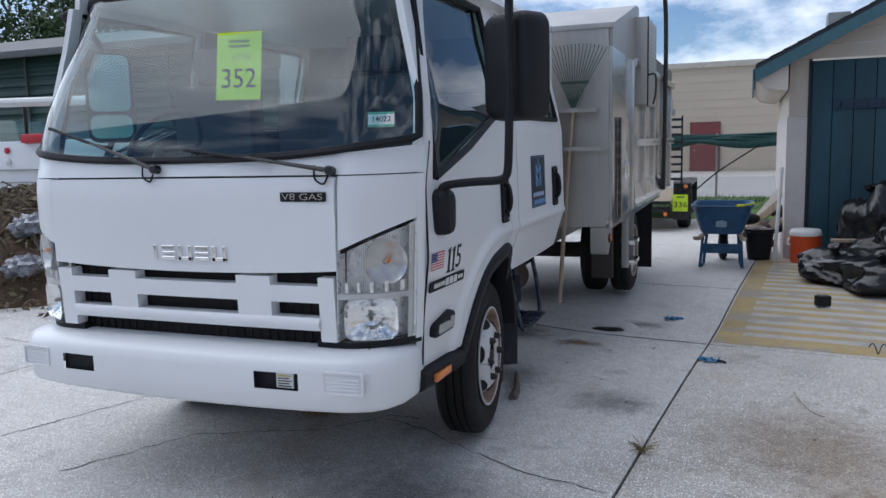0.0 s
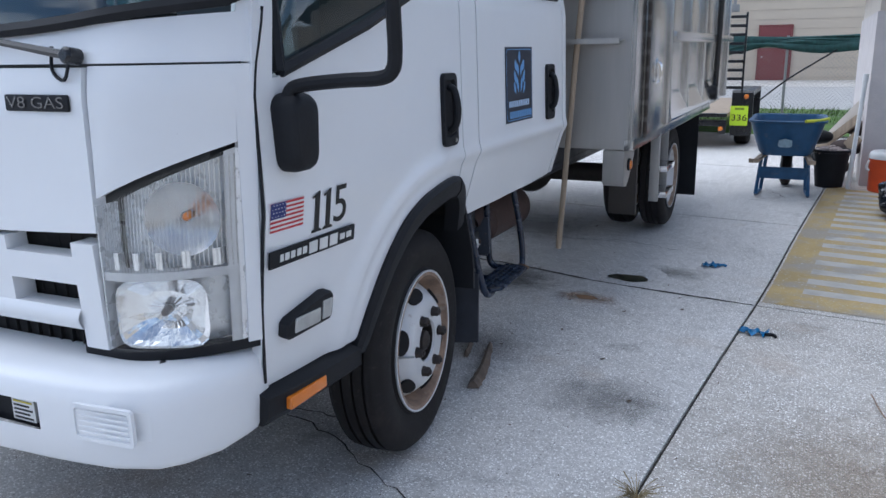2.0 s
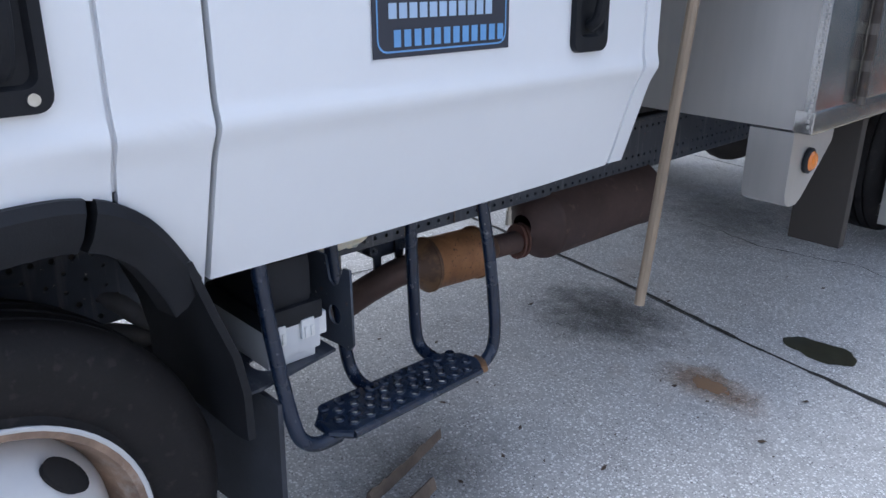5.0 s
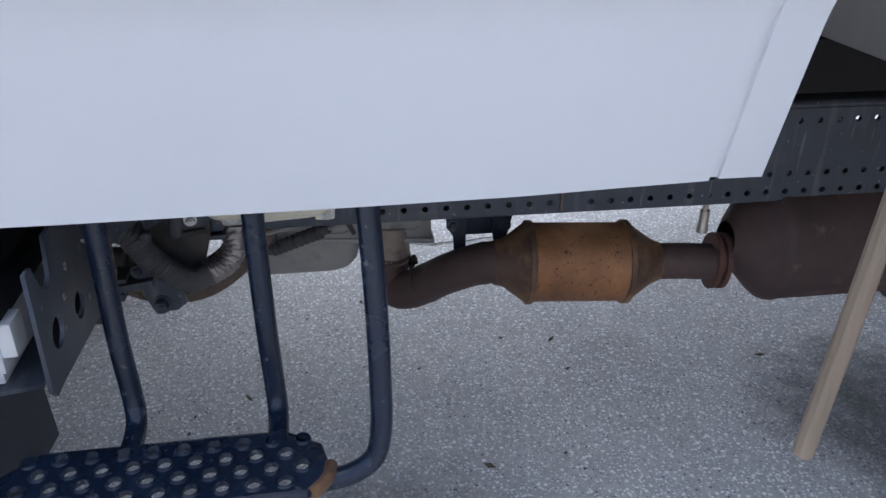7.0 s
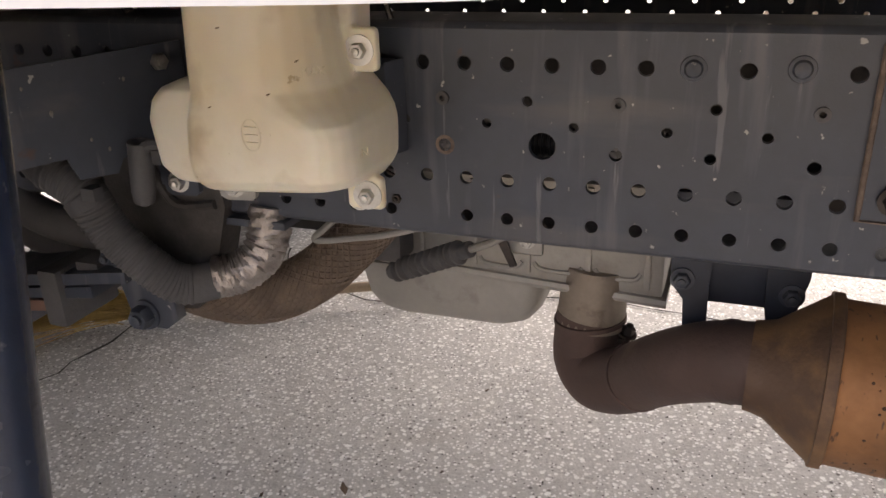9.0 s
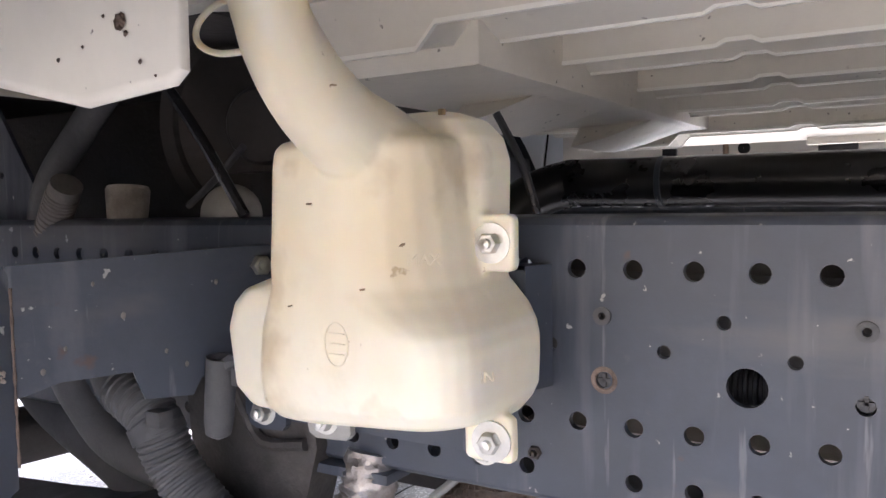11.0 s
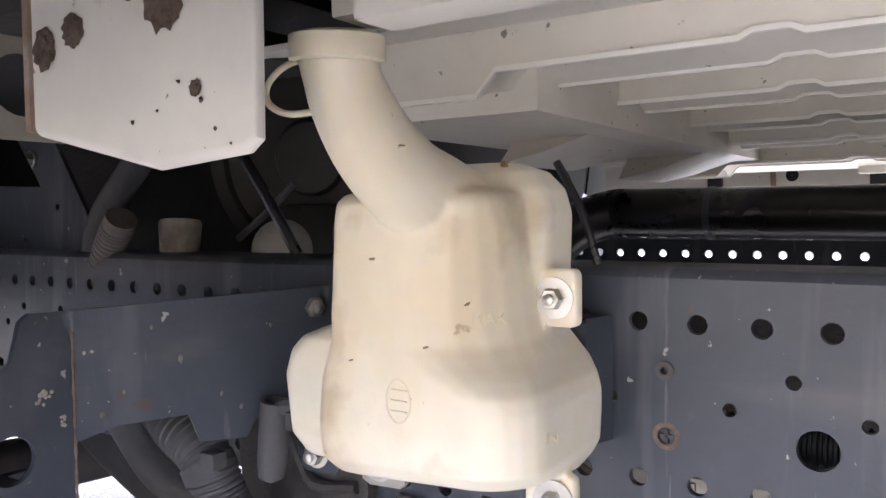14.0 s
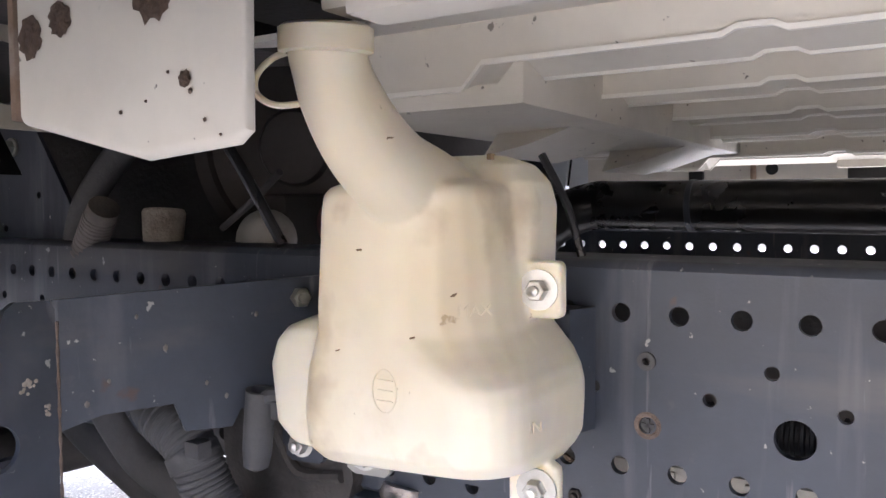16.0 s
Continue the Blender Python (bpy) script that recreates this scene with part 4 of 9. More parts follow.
# ribbed blanks in the bumper ends
for s in (1, -1):
    fm = frame_m((s * 0.757, -1.1955, 0.573), (1, s * 0.10, 0), (0, 0, 1))
    bm = bmesh.new()
    o = rrect(-0.083, 0.083, -0.044, 0.044, 0.012)
    q = rrect(-0.074, 0.074, -0.035, 0.035, 0.008)
    if s > 0:
        ring_loft(bm, [[fm @ Vector((a, c, -0.006)) for a, c in o], [fm @ Vector((a, c, 0.004)) for a, c in o], [fm @ Vector((a, c, 0.004)) for a, c in q], [fm @ Vector((a, c, -0.004)) for a, c in q]], True, True)
    else:
        ring_loft(bm, [[fm @ Vector((a, c, -0.006)) for a, c in o], [fm @ Vector((a, c, 0.004)) for a, c in o], [fm @ Vector((a, c, 0.004)) for a, c in q], [fm @ Vector((a, c, -0.004)) for a, c in q]], True, True)
    fb = part("fog_lamp_blank", bm, WHITE, bumper, "white ribbed blanking plate")
    for k in range(5):
        bm = bmesh.new()
        box(bm, -0.068, 0.068, -0.028 + 0.013 * k, -0.022 + 0.013 * k, -0.004, 0.001, 0.001, m=fm, seg=1)
        part("plate_rib", bm, WHITE, fb)
# headlamps
SIGB = mat("grey_signal_bowl", (0.62, 0.62, 0.62), 0.25, 0.75, var=0.08, scale=40)
RIBL = glassy("ribbed_lens", (0.8, 0.8, 0.8), 0.4, 0.25)
BOWL = mat("bright_reflector_foil", (0.96, 0.96, 0.95), 0.09, 0.88, var=0.06, scale=40, bump=0.3, bscale=45)
for s in (1, -1):
    top = lambda x: lerp(x, ((0.72, 1.044), (0.975, 1.160)))
    bm = bmesh.new()
    skin(bm, lambda x, z: corner(s, x, z, 0.075), spread(0.722, 0.968, 20), lambda x: 0.70, top, 10, lambda x, z: corner(s, x, z, 0.09))
    lamp = part("headlamp", bm, REFL, truck, "clear-lens headlamp cluster")
    bm = bmesh.new()
    skin(bm, lambda x, z: corner(s, x, z, -0.004), spread(0.718, 0.974, 24), lambda x: 0.70, top, 12)
    l = part("lens", bm, CLEARL, lamp, "clear outer lens")
    l.visible_shadow = False
    bm = bmesh.new()
    skin(bm, lambda x, z: corner(s, x, z, 0.004), spread(0.72, 0.972, 16), lambda x: 0.868, lambda x: 0.888, 1, lambda x, z: corner(s, x, z, 0.05))
    skin(bm, lambda x, z: corner(s, x, z, 0.004), spread(0.955, 0.973, 3), lambda x: 0.70, top, 8, lambda x, z: corner(s, x, z, 0.05))
    part("bezel", bm, mat("pale_lamp_bezel", (0.6, 0.6, 0.6), 0.35, 0.2), lamp)
    bm = bmesh.new()
    for q in (0.7185, 0.9735):
        side = bmesh.new()
        for z0, z1 in ((0.702, top(q) - 0.004),):
            ring_loft(side, [[corner(s, q + e, z, d) for e, d in ((-0.002, 0.0), (0.002, 0.0), (0.002, 0.06), (-0.002, 0.06))] for z in spread(z0, z1, 8)])
        part("lamp_side", side, REFL, lamp)
    n = Vector((s * 0.5, -1, 0)).normalized()
    m = frame_m((s * 0.788, face_y(0.788, 0.78) + 0.062, 0.785), (1.0, s * 0.5, 0), (0, 0, 1))
    rings = []
    for q, d in ((1.0, 0.046), (0.97, 0.038), (0.86, 0.030), (0.72, 0.021), (0.56, 0.012), (0.40, 0.005), (0.22, 0.001), (0.12, 0.0)):
        ring = []
        for k in range(36):
            a = 2 * math.pi * k / 36
            ca, sa = math.cos(a), math.sin(a)
            e = 1.0 / (abs(ca) ** 5 + abs(sa) ** 5) ** 0.2 if q > 0.5 else 1.0
            e = e if q > 0.8 else 1 + (e - 1) * max(0, (q - 0.4) / 0.4)
            ring.append(m @ Vector((0.104 * q * e * ca, 0.082 * q * e * sa, d - 0.006 + (0.0045 * math.sin((k // 2) * 12.9 + (q > 0.5) * 2.2) if 0.2 < q < 0.95 else 0))))
        rings.append(ring)
    ring_loft(bm, rings, True, False)
    part("lamp_bowl", bm, BOWL, lamp, "bright faceted reflector bowl", 0)
    bm = bmesh.new()
    lathe(bm, [(0.0, 0.010), (0.030, 0.009), (0.036, 0.006), (0.037, 0.0005)], m @ Vector((0, 0, -0.002)), n, 14)
    part("bulb", bm, mat("grey_bulb_cap", (0.22, 0.20, 0.19), 0.3, 0.6), lamp)
    bm = bmesh.new()
    lathe(bm, [(0.0, 0.012), (0.003, 0.032), (0.010, 0.055), (0.020, 0.072), (0.030, 0.084)], (s * 0.848, face_y(0.848, 0.98) + 0.055, 1.005), n, 32)
    part("signal_bowl", bm, SIGB, lamp)
    bm = bmesh.new()
    lathe(bm, [(0.0, 0.010), (0.026, 0.0095), (0.034, 0.005), (0.036, 0.001)], (s * 0.858, face_y(0.858, 0.98) + 0.046, 1.01), n, 14)
    part("signal_bulb", bm, AMBER, lamp, "amber signal bulb")
    bm = bmesh.new()
    for k in range(36):
        x = 0.730 + 0.0068 * k
        skin(bm, lambda q, z: corner(s, q, z, 0.003), (x, x + 0.0022), lambda q: 0.89, lambda q: top(q) - 0.012, 4)
    part("lens_rib", bm, RIBL, lamp).visible_shadow = False
    for e in spread(0.745, 0.93, 5):
        bm = bmesh.new()
        skin(bm, lambda q, z: corner(s, q, z, 0.012), (e, e + 0.012), lambda q: 0.892, lambda q: 0.932, 2, lambda q, z: corner(s, q, z, 0.03))
        part("reflector_flute", bm, BOWL, lamp)
    bm = bmesh.new()
    skin(bm, lambda x, z: corner(s, x, z, 0.01), spread(0.62, 0.995, 30), lambda x: 0.672, lambda x: 0.70, 2, lambda x, z: corner(s, x, z, 0.06))
    part("lamp_gap_trim", bm, BLACKP, truck)

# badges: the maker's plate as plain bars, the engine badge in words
for k in range(5):
    x = -0.185 + 0.083 * k
    bm = bmesh.new()
    zc = 1.035
    for a, b, c, d in {0: ((0, 0.018, 0, 1),), 1: ((0, 1, 0, 0.25), (0, 1, 0.75, 1), (0, 1, 0.4, 0.6)), 2: ((0, 0.25, 0, 1), (0.75, 1, 0, 1), (0, 1, 0, 0.25)), 3: ((0, 1, 0, 0.25), (0, 1, 0.75, 1), (0, 1, 0.4, 0.6)), 4: ((0, 0.25, 0, 1), (0.75, 1, 0, 1), (0, 1, 0, 0.25))}[k]:
        w, h = 0.066, 0.06
        w0 = x + a * w if k else x + 0.04
        w1 = x + b * w if k else x + 0.056
        box(bm, w0, w1, face_y(x, zc) - 0.014, face_y(x, zc) - 0.004, zc - h / 2 + c * h, zc - h / 2 + d * h, 0.002, seg=1)
    part("maker_badge_bar", bm, CHROME, hood)
bm = bmesh.new()
box(bm, 0.47, 0.668, face_y(0.56, 1.26) - 0.012, face_y(0.56, 1.26) - 0.004, 1.243, 1.279, 0.006)
part("engine_badge", bm, BLACKP, hood, "black and chrome engine badge")
text_part("engine_badge_text", "V8 GAS", 0.036, Matrix.Translation((0.569, face_y(0.56, 1.26) - 0.0135, 1.261)) @ Matrix.Rotation(radians(90), 4, "X"), CHROME, hood, width=0.178)

# wipers
for px, tipx, tz, py in ((0.69, 0.02, 1.45, 1.36), (-0.117, -0.74, 1.56, 1.375)):
    bm = bmesh.new()
    e0 = Vector((px, face_y(px, py) - 0.03, py))
    e1 = Vector((px + 0.55 * (tipx - px), face_y(px + 0.55 * (tipx - px), py + 0.55 * (tz - py)) - 0.045, py + 0.62 * (tz - py)))
    e2 = Vector((tipx, face_y(tipx, tz) - 0.025, tz))
    lathe(bm, [(-0.02, 0.018), (0.012, 0.018), (0.018, 0.012), (0.018, 0.001)], e0, (0, -1, 0.15), 14)
    tube(bm, [e0, e0.lerp(e1, 0.4), e1], lambda t: 0.011 - 0.005 * t, 6, 3)
    w = part("windscreen_wiper", bm, BLACKG, truck, "black wiper parked on the windscreen")
    bm = bmesh.new()
    b0 = e1 - (e2 - e1) * 0.35
    b0.y = face_y(b0.x, b0.z) - 0.022
    tube(bm, [b0, e1 + Vector((0, 0.012, -0.004)), e2], 0.007, 6, 4)
    part("wiper_blade", bm, BLACKP, w)
    bm = bmesh.new()
    tube(bm, [e0 + Vector((0.0, 0, 0.0)), e0 + Vector((-0.03, 0.004, -0.05)), e0 + Vector((-0.07, 0.01, -0.03)), e0 + Vector((-0.075, 0.02, 0.02))], 0.004, 5, 4)
    part("washer_hose", bm, BLACKP, w)

# lot sheet behind the windscreen, permit sticker
lot = thing("lot_number_sheet", "lime-green paper lot sheet taped inside the windscreen", "paper sheet")
_lm = frame_m((0.158, face_y(0.158, 1.79) + 0.05, 1.79), (1, 0.02, 0), (0, 0.10, 1)) @ Matrix.Rotation(radians(-1.5), 4, "Z")
bm = bmesh.new()
box(bm, -0.108, 0.108, -0.14, 0.14, -0.0005, 0.0005, m=_lm)
part("paper", bm, LIME, lot)
_lm = _lm @ Matrix.Translation((0, 0, 0.0012))
text_part("lot_number", "352", 0.115, _lm @ Matrix.Translation((0, -0.055, 0)), INK, lot, 0.0003, width=0.165)
text_part("lot_heading", "LOT#", 0.036, _lm @ Matrix.Translation((0.01, 0.038, 0)), GREENINK, lot, 0.0003)
for k in range(2):
    bm = bmesh.new()
    box(bm, -0.05, 0.05, 0.075 + 0.02 * k, 0.088 + 0.02 * k, -0.0002, 0.0004, m=_lm)
    part("print_bar", bm, GREENINK, lot)
_pm = frame_m((0.845, face_y(0.845, 1.545) + 0.004, 1.545), (0.9, 0.32, 0), (0, 0.42, 1))
bm = bmesh.new()
box(bm, -0.05, 0.05, -0.03, 0.03, -0.0005, 0.0005, m=_pm)
tag_ = part("permit_sticker", bm, WPLAST)
tagged(tag_, "small white permit sticker with green edge on the windscreen", "sticker")
for a, b in ((-0.03, -0.021), (0.021, 0.03)):
    bm = bmesh.new()
    box(bm, -0.05, 0.05, a, b, 0.0006, 0.001, m=_pm)
    part("green_edge", bm, mat("mint_print", (0.15, 0.45, 0.3), 0.6), tag_)
text_part("permit_number", "14022", 0.03, _pm @ Matrix.Translation((0, 0, 0.001)), INK, tag_, 0.0003)

# side lettering, flag, lamp, handles
def on_side(y, z, off=0.0015):
    e = 0.01
    p = Vector((side_x(y, z) + off, y, z))
    return frame_m(p, (side_x(y + e, z) - side_x(y - e, z), 2 * e, 0), (side_x(y, z + e) - side_x(y, z - e), 0, 2 * e))


def digit_one(y):
    """A serif figure one: stem, flag and foot."""
    bm = bmesh.new()
    P = [(-0.021, -0.052), (0.021, -0.052), (0.021, -0.047), (0.0095, -0.043), (0.0095, 0.054), (0.004, 0.054), (-0.022, 0.041), (-0.021, 0.037), (-0.0095, 0.040), (-0.0095, -0.043), (-0.021, -0.047)]
    m = on_side(y, 0.97)
    ring_loft(bm, [[m @ Vector((p, q, d)) for p, q in P] for d in (-0.0005, 0.0005)])
    return part("unit_digit", bm, INK, door_f, "black serif unit digit on the door", 0)


digit_one(-0.682)
digit_one(-0.634)
text_part("unit_digit", "5", 0.142, on_side(-0.577, 0.97), INK, door_f, 0.0005, "black unit digit on the door", 0.058)
_fm = on_side(-0.80, 0.985)
for k in range(13):
    bm = bmesh.new()
    box(bm, -0.06, 0.06, -0.0352 + 0.00542 * k, -0.0352 + 0.00542 * (k + 1), 0, 0.0006, m=_fm)
    part("flag_stripe", bm, REDV if k % 2 == 0 else WPLAST, door_f)
bm = bmesh.new()
box(bm, -0.06, -0.006, -0.003, 0.0353, 0.0006, 0.0011, m=_fm)
part("flag_canton", bm, mat("flag_blue", (0.02, 0.03, 0.16), 0.6), door_f)
for r in range(4):
    for c in range(5):
        bm = bmesh.new()
        lathe(bm, [(0, 0.0016), (0.0004, 0.0016), (0.0005, 0.0002)], _fm @ Vector((-0.054 + 0.0105 * c + 0.004 * (r % 2), 0.003 + 0.0092 * r, 0.0011)), (1, 0, 0), 6)
        part("flag_star", bm, WPLAST, door_f)
_nm = on_side(-0.69, 0.885)
bm = bmesh.new()
box(bm, -0.178, 0.178, -0.022, 0.022, 0, 0.006, 0.004, m=_nm)
part("model_badge", bm, BLACKP, door_f, "black badge strip with silver bars")
for x, w, h in ((-0.135, 0.012, 0.018), (-0.115, 0.016, 0.018), (-0.092, 0.016, 0.018), (-0.068, 0.016, 0.018), (-0.045, 0.016, 0.018), (-0.01, 0.034, 0.03), (0.034, 0.034, 0.03), (0.078, 0.034, 0.03), (0.118, 0.022, 0.016), (0.148, 0.022, 0.016)):
    bm = bmesh.new()
    box(bm, x - w / 2, x + w / 2, -h / 2, h / 2, 0.006, 0.0075, m=_nm)
    part("badge_bar", bm, WPLAST, door_f)
# indicator lamp on the flank
_im = on_side(-0.722, 0.712)
bm = bmesh.new()
ring_loft(bm, [[_im @ Vector((x * k, y * k, d)) for x, y in ((-0.092, -0.034), (-0.082, -0.042), (0.088, -0.036), (0.098, -0.022), (0.098, 0.03), (0.085, 0.042), (0.06, 0.045), (-0.078, 0.012), (-0.092, 0.0))] for d, k in ((-0.01, 1.0), (0.022, 1.0), (0.028, 0.93))])
ind = part("side_indicator", bm, BLACKP, truck, "black-framed clear side indicator")
LENSP = mat("clear_ribbed_lens", (0.62, 0.62, 0.60), 0.18, 0.35, var=0.1, scale=30)
for x0, x1, y0, y1 in ((-0.066, 0.036, -0.028, 0.012), (0.046, 0.086, -0.026, 0.026)):
    bm = bmesh.new()
    box(bm, x0, x1, y0, y1, 0.022, 0.032, 0.005, m=_im)
    ln = part("lens", bm, LENSP, ind, "clear ribbed lens")
    for k in range(int((x1 - x0) / 0.006) - 1):
        bm = bmesh.new()
        box(bm, x0 + 0.006 * (k + 1), x0 + 0.006 * (k + 1) + 0.0022, y0 + 0.004, y1 - 0.004, 0.030, 0.0338, m=_im)
        part("lens_rib", bm, LENSP, ln)


def door_handle(y, z, h, parent, lock=True):
    m = on_side(y, z, 0.0)
    bm = bmesh.new()
    out = rrect(-0.055, 0.055, -h / 2, h / 2, 0.022)
    inn = rrect(-0.040, 0.040, -h / 2 + 0.03, h / 2 - 0.02, 0.018)
    ring_loft(bm, [[m @ Vector((a, b, 0.0)) for a, b in out], [m @ Vector((a * 0.98, b * 0.99, 0.013)) for a, b in out], [m @ Vector((a, b, 0.013)) for a, b in inn], [m @ Vector((a * 0.86, b * 0.95, 0.002)) for a, b in inn]])
    g = part("door_handle", bm, BLACKP, parent, "black recessed upright door handle")
    bm = bmesh.new()
    P = [m @ Vector(p) for p in ((0.004, h / 2 - 0.045, 0.004), (0.004, h / 2 - 0.06, 0.024), (0.004, 0, 0.034), (0.002, -h / 2 + 0.07, 0.026), (0.0, -h / 2 + 0.05, 0.006))]
    rings = []
    tube(bm, P, 0.013, 10, 5)
    part("grip", bm, BLACKP, g)
    if lock:
        bm = bmesh.new()
        lathe(bm, [(0, 0.0075), (0.003, 0.0075), (0.0035, 0.0002)], m @ Vector((0.03, -h / 2 + 0.018, 0.013)), (1, 0, 0), 16)
        part("lock_cylinder", bm, BOLT, g)


door_handle(0.105, 1.167, 0.24, door_f)
door_handle(1.20, 1.17, 0.245, door_r, False)
# door sign: dark board, leaf-like lozenges, writing as bars
sm_ = on_side(0.802, 1.22)
bm = bmesh.new()
box(bm, -0.158, 0.158, -0.148, 0.148, 0, 0.0015, 0.0, m=sm_)
sign = part("door_sign", bm, mat("dark_navy_sign", (0.03, 0.034, 0.05), 0.45, var=0.08), door_r, "dark magnetic sign with a blue leaf emblem")
LB = mat("light_blue_print", (0.16, 0.36, 0.66), 0.5, var=0.05)
LW = mat("pale_blue_print", (0.42, 0.55, 0.72), 0.5, var=0.05)
for cx, cy, w, h, a in ((0, 0.11, 0.026, 0.05, 0), (-0.042, 0.075, 0.03, 0.052, 25), (0.042, 0.075, 0.03, 0.052, -25), (-0.05, 0.03, 0.026, 0.062, 22), (0.05, 0.03, 0.026, 0.062, -22), (-0.018, 0.058, 0.022, 0.05, 12), (0.018, 0.058, 0.022, 0.05, -12), (-0.022, 0.0, 0.022, 0.072, 16), (0.022, 0.0, 0.022, 0.072, -16), (-0.055, -0.012, 0.02, 0.055, 24), (0.055, -0.012, 0.02, 0.055, -24)):
    bm = bmesh.new()
    m = sm_ @ Matrix.Translation((cx, cy, 0.0022)) @ Matrix.Rotation(radians(a), 4, "Z")
    bm.faces.new([bm.verts.new(m @ Vector(p)) for p in ((0, -h / 2, 0), (w / 2, -h * 0.1, 0), (w / 3, h * 0.3, 0), (0, h / 2, 0), (-w / 3, h * 0.3, 0), (-w / 2, -h * 0.1, 0))])
    part("emblem_leaf", bm, LB, sign)
for y0, h, x0, n, w, mt in ((-0.075, 0.024, -0.125, 11, 0.0165, LW), (-0.118, 0.027, -0.115, 12, 0.0145, LB)):
    for k in range(n):
        bm = bmesh.new()
        box(bm, x0 + k * 0.0225 * 0.98, x0 + k * 0.0225 * 0.98 + w, y0 - h / 2, y0 + h / 2, 0.0018, 0.0024, m=sm_)
        part("print_bar", bm, mt, sign)
bm = bmesh.new()
_o = rrect(-0.15, 0.15, -0.14, 0.14, 0.02)
_i = rrect(-0.147, 0.147, -0.137, 0.137, 0.018)
vo, vi = [bm.verts.new(sm_ @ Vector((a, b, 0.0021))) for a, b in _o], [bm.verts.new(sm_ @ Vector((a, b, 0.0021))) for a, b in _i]
for k in range(len(_o)):
    j = (k + 1) % len(_o)
    bm.faces.new((vo[k], vo[j], vi[j], vi[k]))
part("sign_border", bm, LB, sign)

# mirrors
_mm = Matrix.Translation((1.295, -0.665, 0)) @ Matrix.Rotation(radians(-28), 4, "Z")
bm = bmesh.new()
ring_loft(bm, [[_mm @ Vector((x, y, z)) for x, z in rrect(-0.125 - t, 0.125 + t, 1.53 - t, 1.94 + t, 0.062 + t, 9)] for y, t in ((-0.082, -0.045), (-0.079, -0.03), (-0.070, -0.014), (-0.055, -0.004), (-0.02, 0.0), (0.045, 0.0), (0.050, -0.003), (0.053, -0.012))])
mir = part("wing_mirror", bm, BLACKP, truck, "tall black wing mirror on a tube arm")
bm = bmesh.new()
ring_loft(bm, [[_mm @ Vector((x, y, z)) for x, z in rrect(-0.105, 0.105, 1.55, 1.92, 0.05, 9)] for y in (0.054, 0.056)])
part("mirror_glass", bm, CHROME, mir)
bm = bmesh.new()
tube(bm, [(1.015, -0.80, 1.24), (1.02, -0.795, 1.275), (1.052, -0.785, 1.288), (1.15, -0.775, 1.297), (1.24, -0.768, 1.302), (1.272, -0.768, 1.318), (1.284, -0.775, 1.36), (1.296, -0.80, 1.46), (1.300, -0.80, 1.6), (1.30, -0.79, 1.90), (1.29, -0.78, 2.02), (1.20, -0.72, 2.11), (1.0, -0.65, 2.14), (0.88, -0.60, 2.12)], 0.0165, 10, 6)
part("mirror_arm", bm, BLACKP, mir)
bm = bmesh.new()
_mb = [(a, b * (1 + 0.0 * a)) for a, b in rrect(-0.055, 0.055, -0.088, 0.095, 0.038, 8)]
ring_loft(bm, [[(side_x(-0.775, 1.2) + d, -0.775 + a * k * (1.0 if b > 0 else 0.9), 1.175 + b * k) for a, b in _mb] for d, k in ((-0.01, 1.0), (0.03, 1.0), (0.045, 0.96), (0.055, 0.88), (0.06, 0.75))])
part("mirror_base", bm, BLACKP, mir)
# the far mirror is folded back against its door
_mw = Matrix.Translation((-1.12, -0.26, -0.03)) @ Matrix.Rotation(radians(42), 4, "Z")
bm = bmesh.new()
ring_loft(bm, [[_mw @ Vector((x, y, z)) for x, z in rrect(-0.125 - t, 0.125 + t, 1.53 - t, 2.02 + t, 0.062 + t, 9)] for y, t in ((0.082, -0.045), (0.070, -0.014), (0.055, -0.004), (0.0, 0.0), (-0.025, -0.003), (-0.028, -0.012))])
mirw = part("wing_mirror", bm, BLACKP, truck, "tall black wing mirror folded back")
for z0, z1 in ((1.70, 2.0), (1.555, 1.68)):
    bm = bmesh.new()
    ring_loft(bm, [[_mw @ Vector((x, y, z)) for x, z in rrect(-0.105, 0.105, z0, z1, 0.04, 9)] for y in (-0.029, -0.031)])
    part("mirror_glass", bm, ALUD, mirw)
bm = bmesh.new()
tube(bm, [_mw @ Vector((0.0, 0.0, 2.0)), (-1.10, -0.40, 2.08), (-1.05, -0.60, 2.12), (-0.90, -0.62, 2.14)], 0.0165, 10, 6)
part("mirror_arm", bm, BLACKP, mirw)
bm = bmesh.new()
tube(bm, [_mw @ Vector((0.0, 0.0, 1.55)), (-1.12, -0.40, 1.34), (-1.08, -0.70, 1.29), (-1.0, -0.78, 1.26)], 0.0165, 10, 6)
part("mirror_arm", bm, BLACKP, mirw)
# lower black sill with amber marker ahead of the wheel
bm = bmesh.new()
ring_loft(bm, [[(x, y, z) for x, z in ((0.86, 0.47), (0.945 + 0.02 * k, 0.465), (0.965 + 0.03 * k, 0.49), (0.968 + 0.03 * k, 0.54), (0.93, 0.556), (0.86, 0.55))] for y, k in ((-0.89, 0.0), (-0.8, 0.5), (-0.6, 0.9), (-0.50, 1.0))])
low = part("front_valance", bm, BLACKP, truck, "black plastic valance with an amber marker")
bm = bmesh.new()
box(bm, 0.972, 0.992, -0.83, -0.67, 0.492, 0.525, 0.005)
part("amber_marker", bm, AMBER, low)


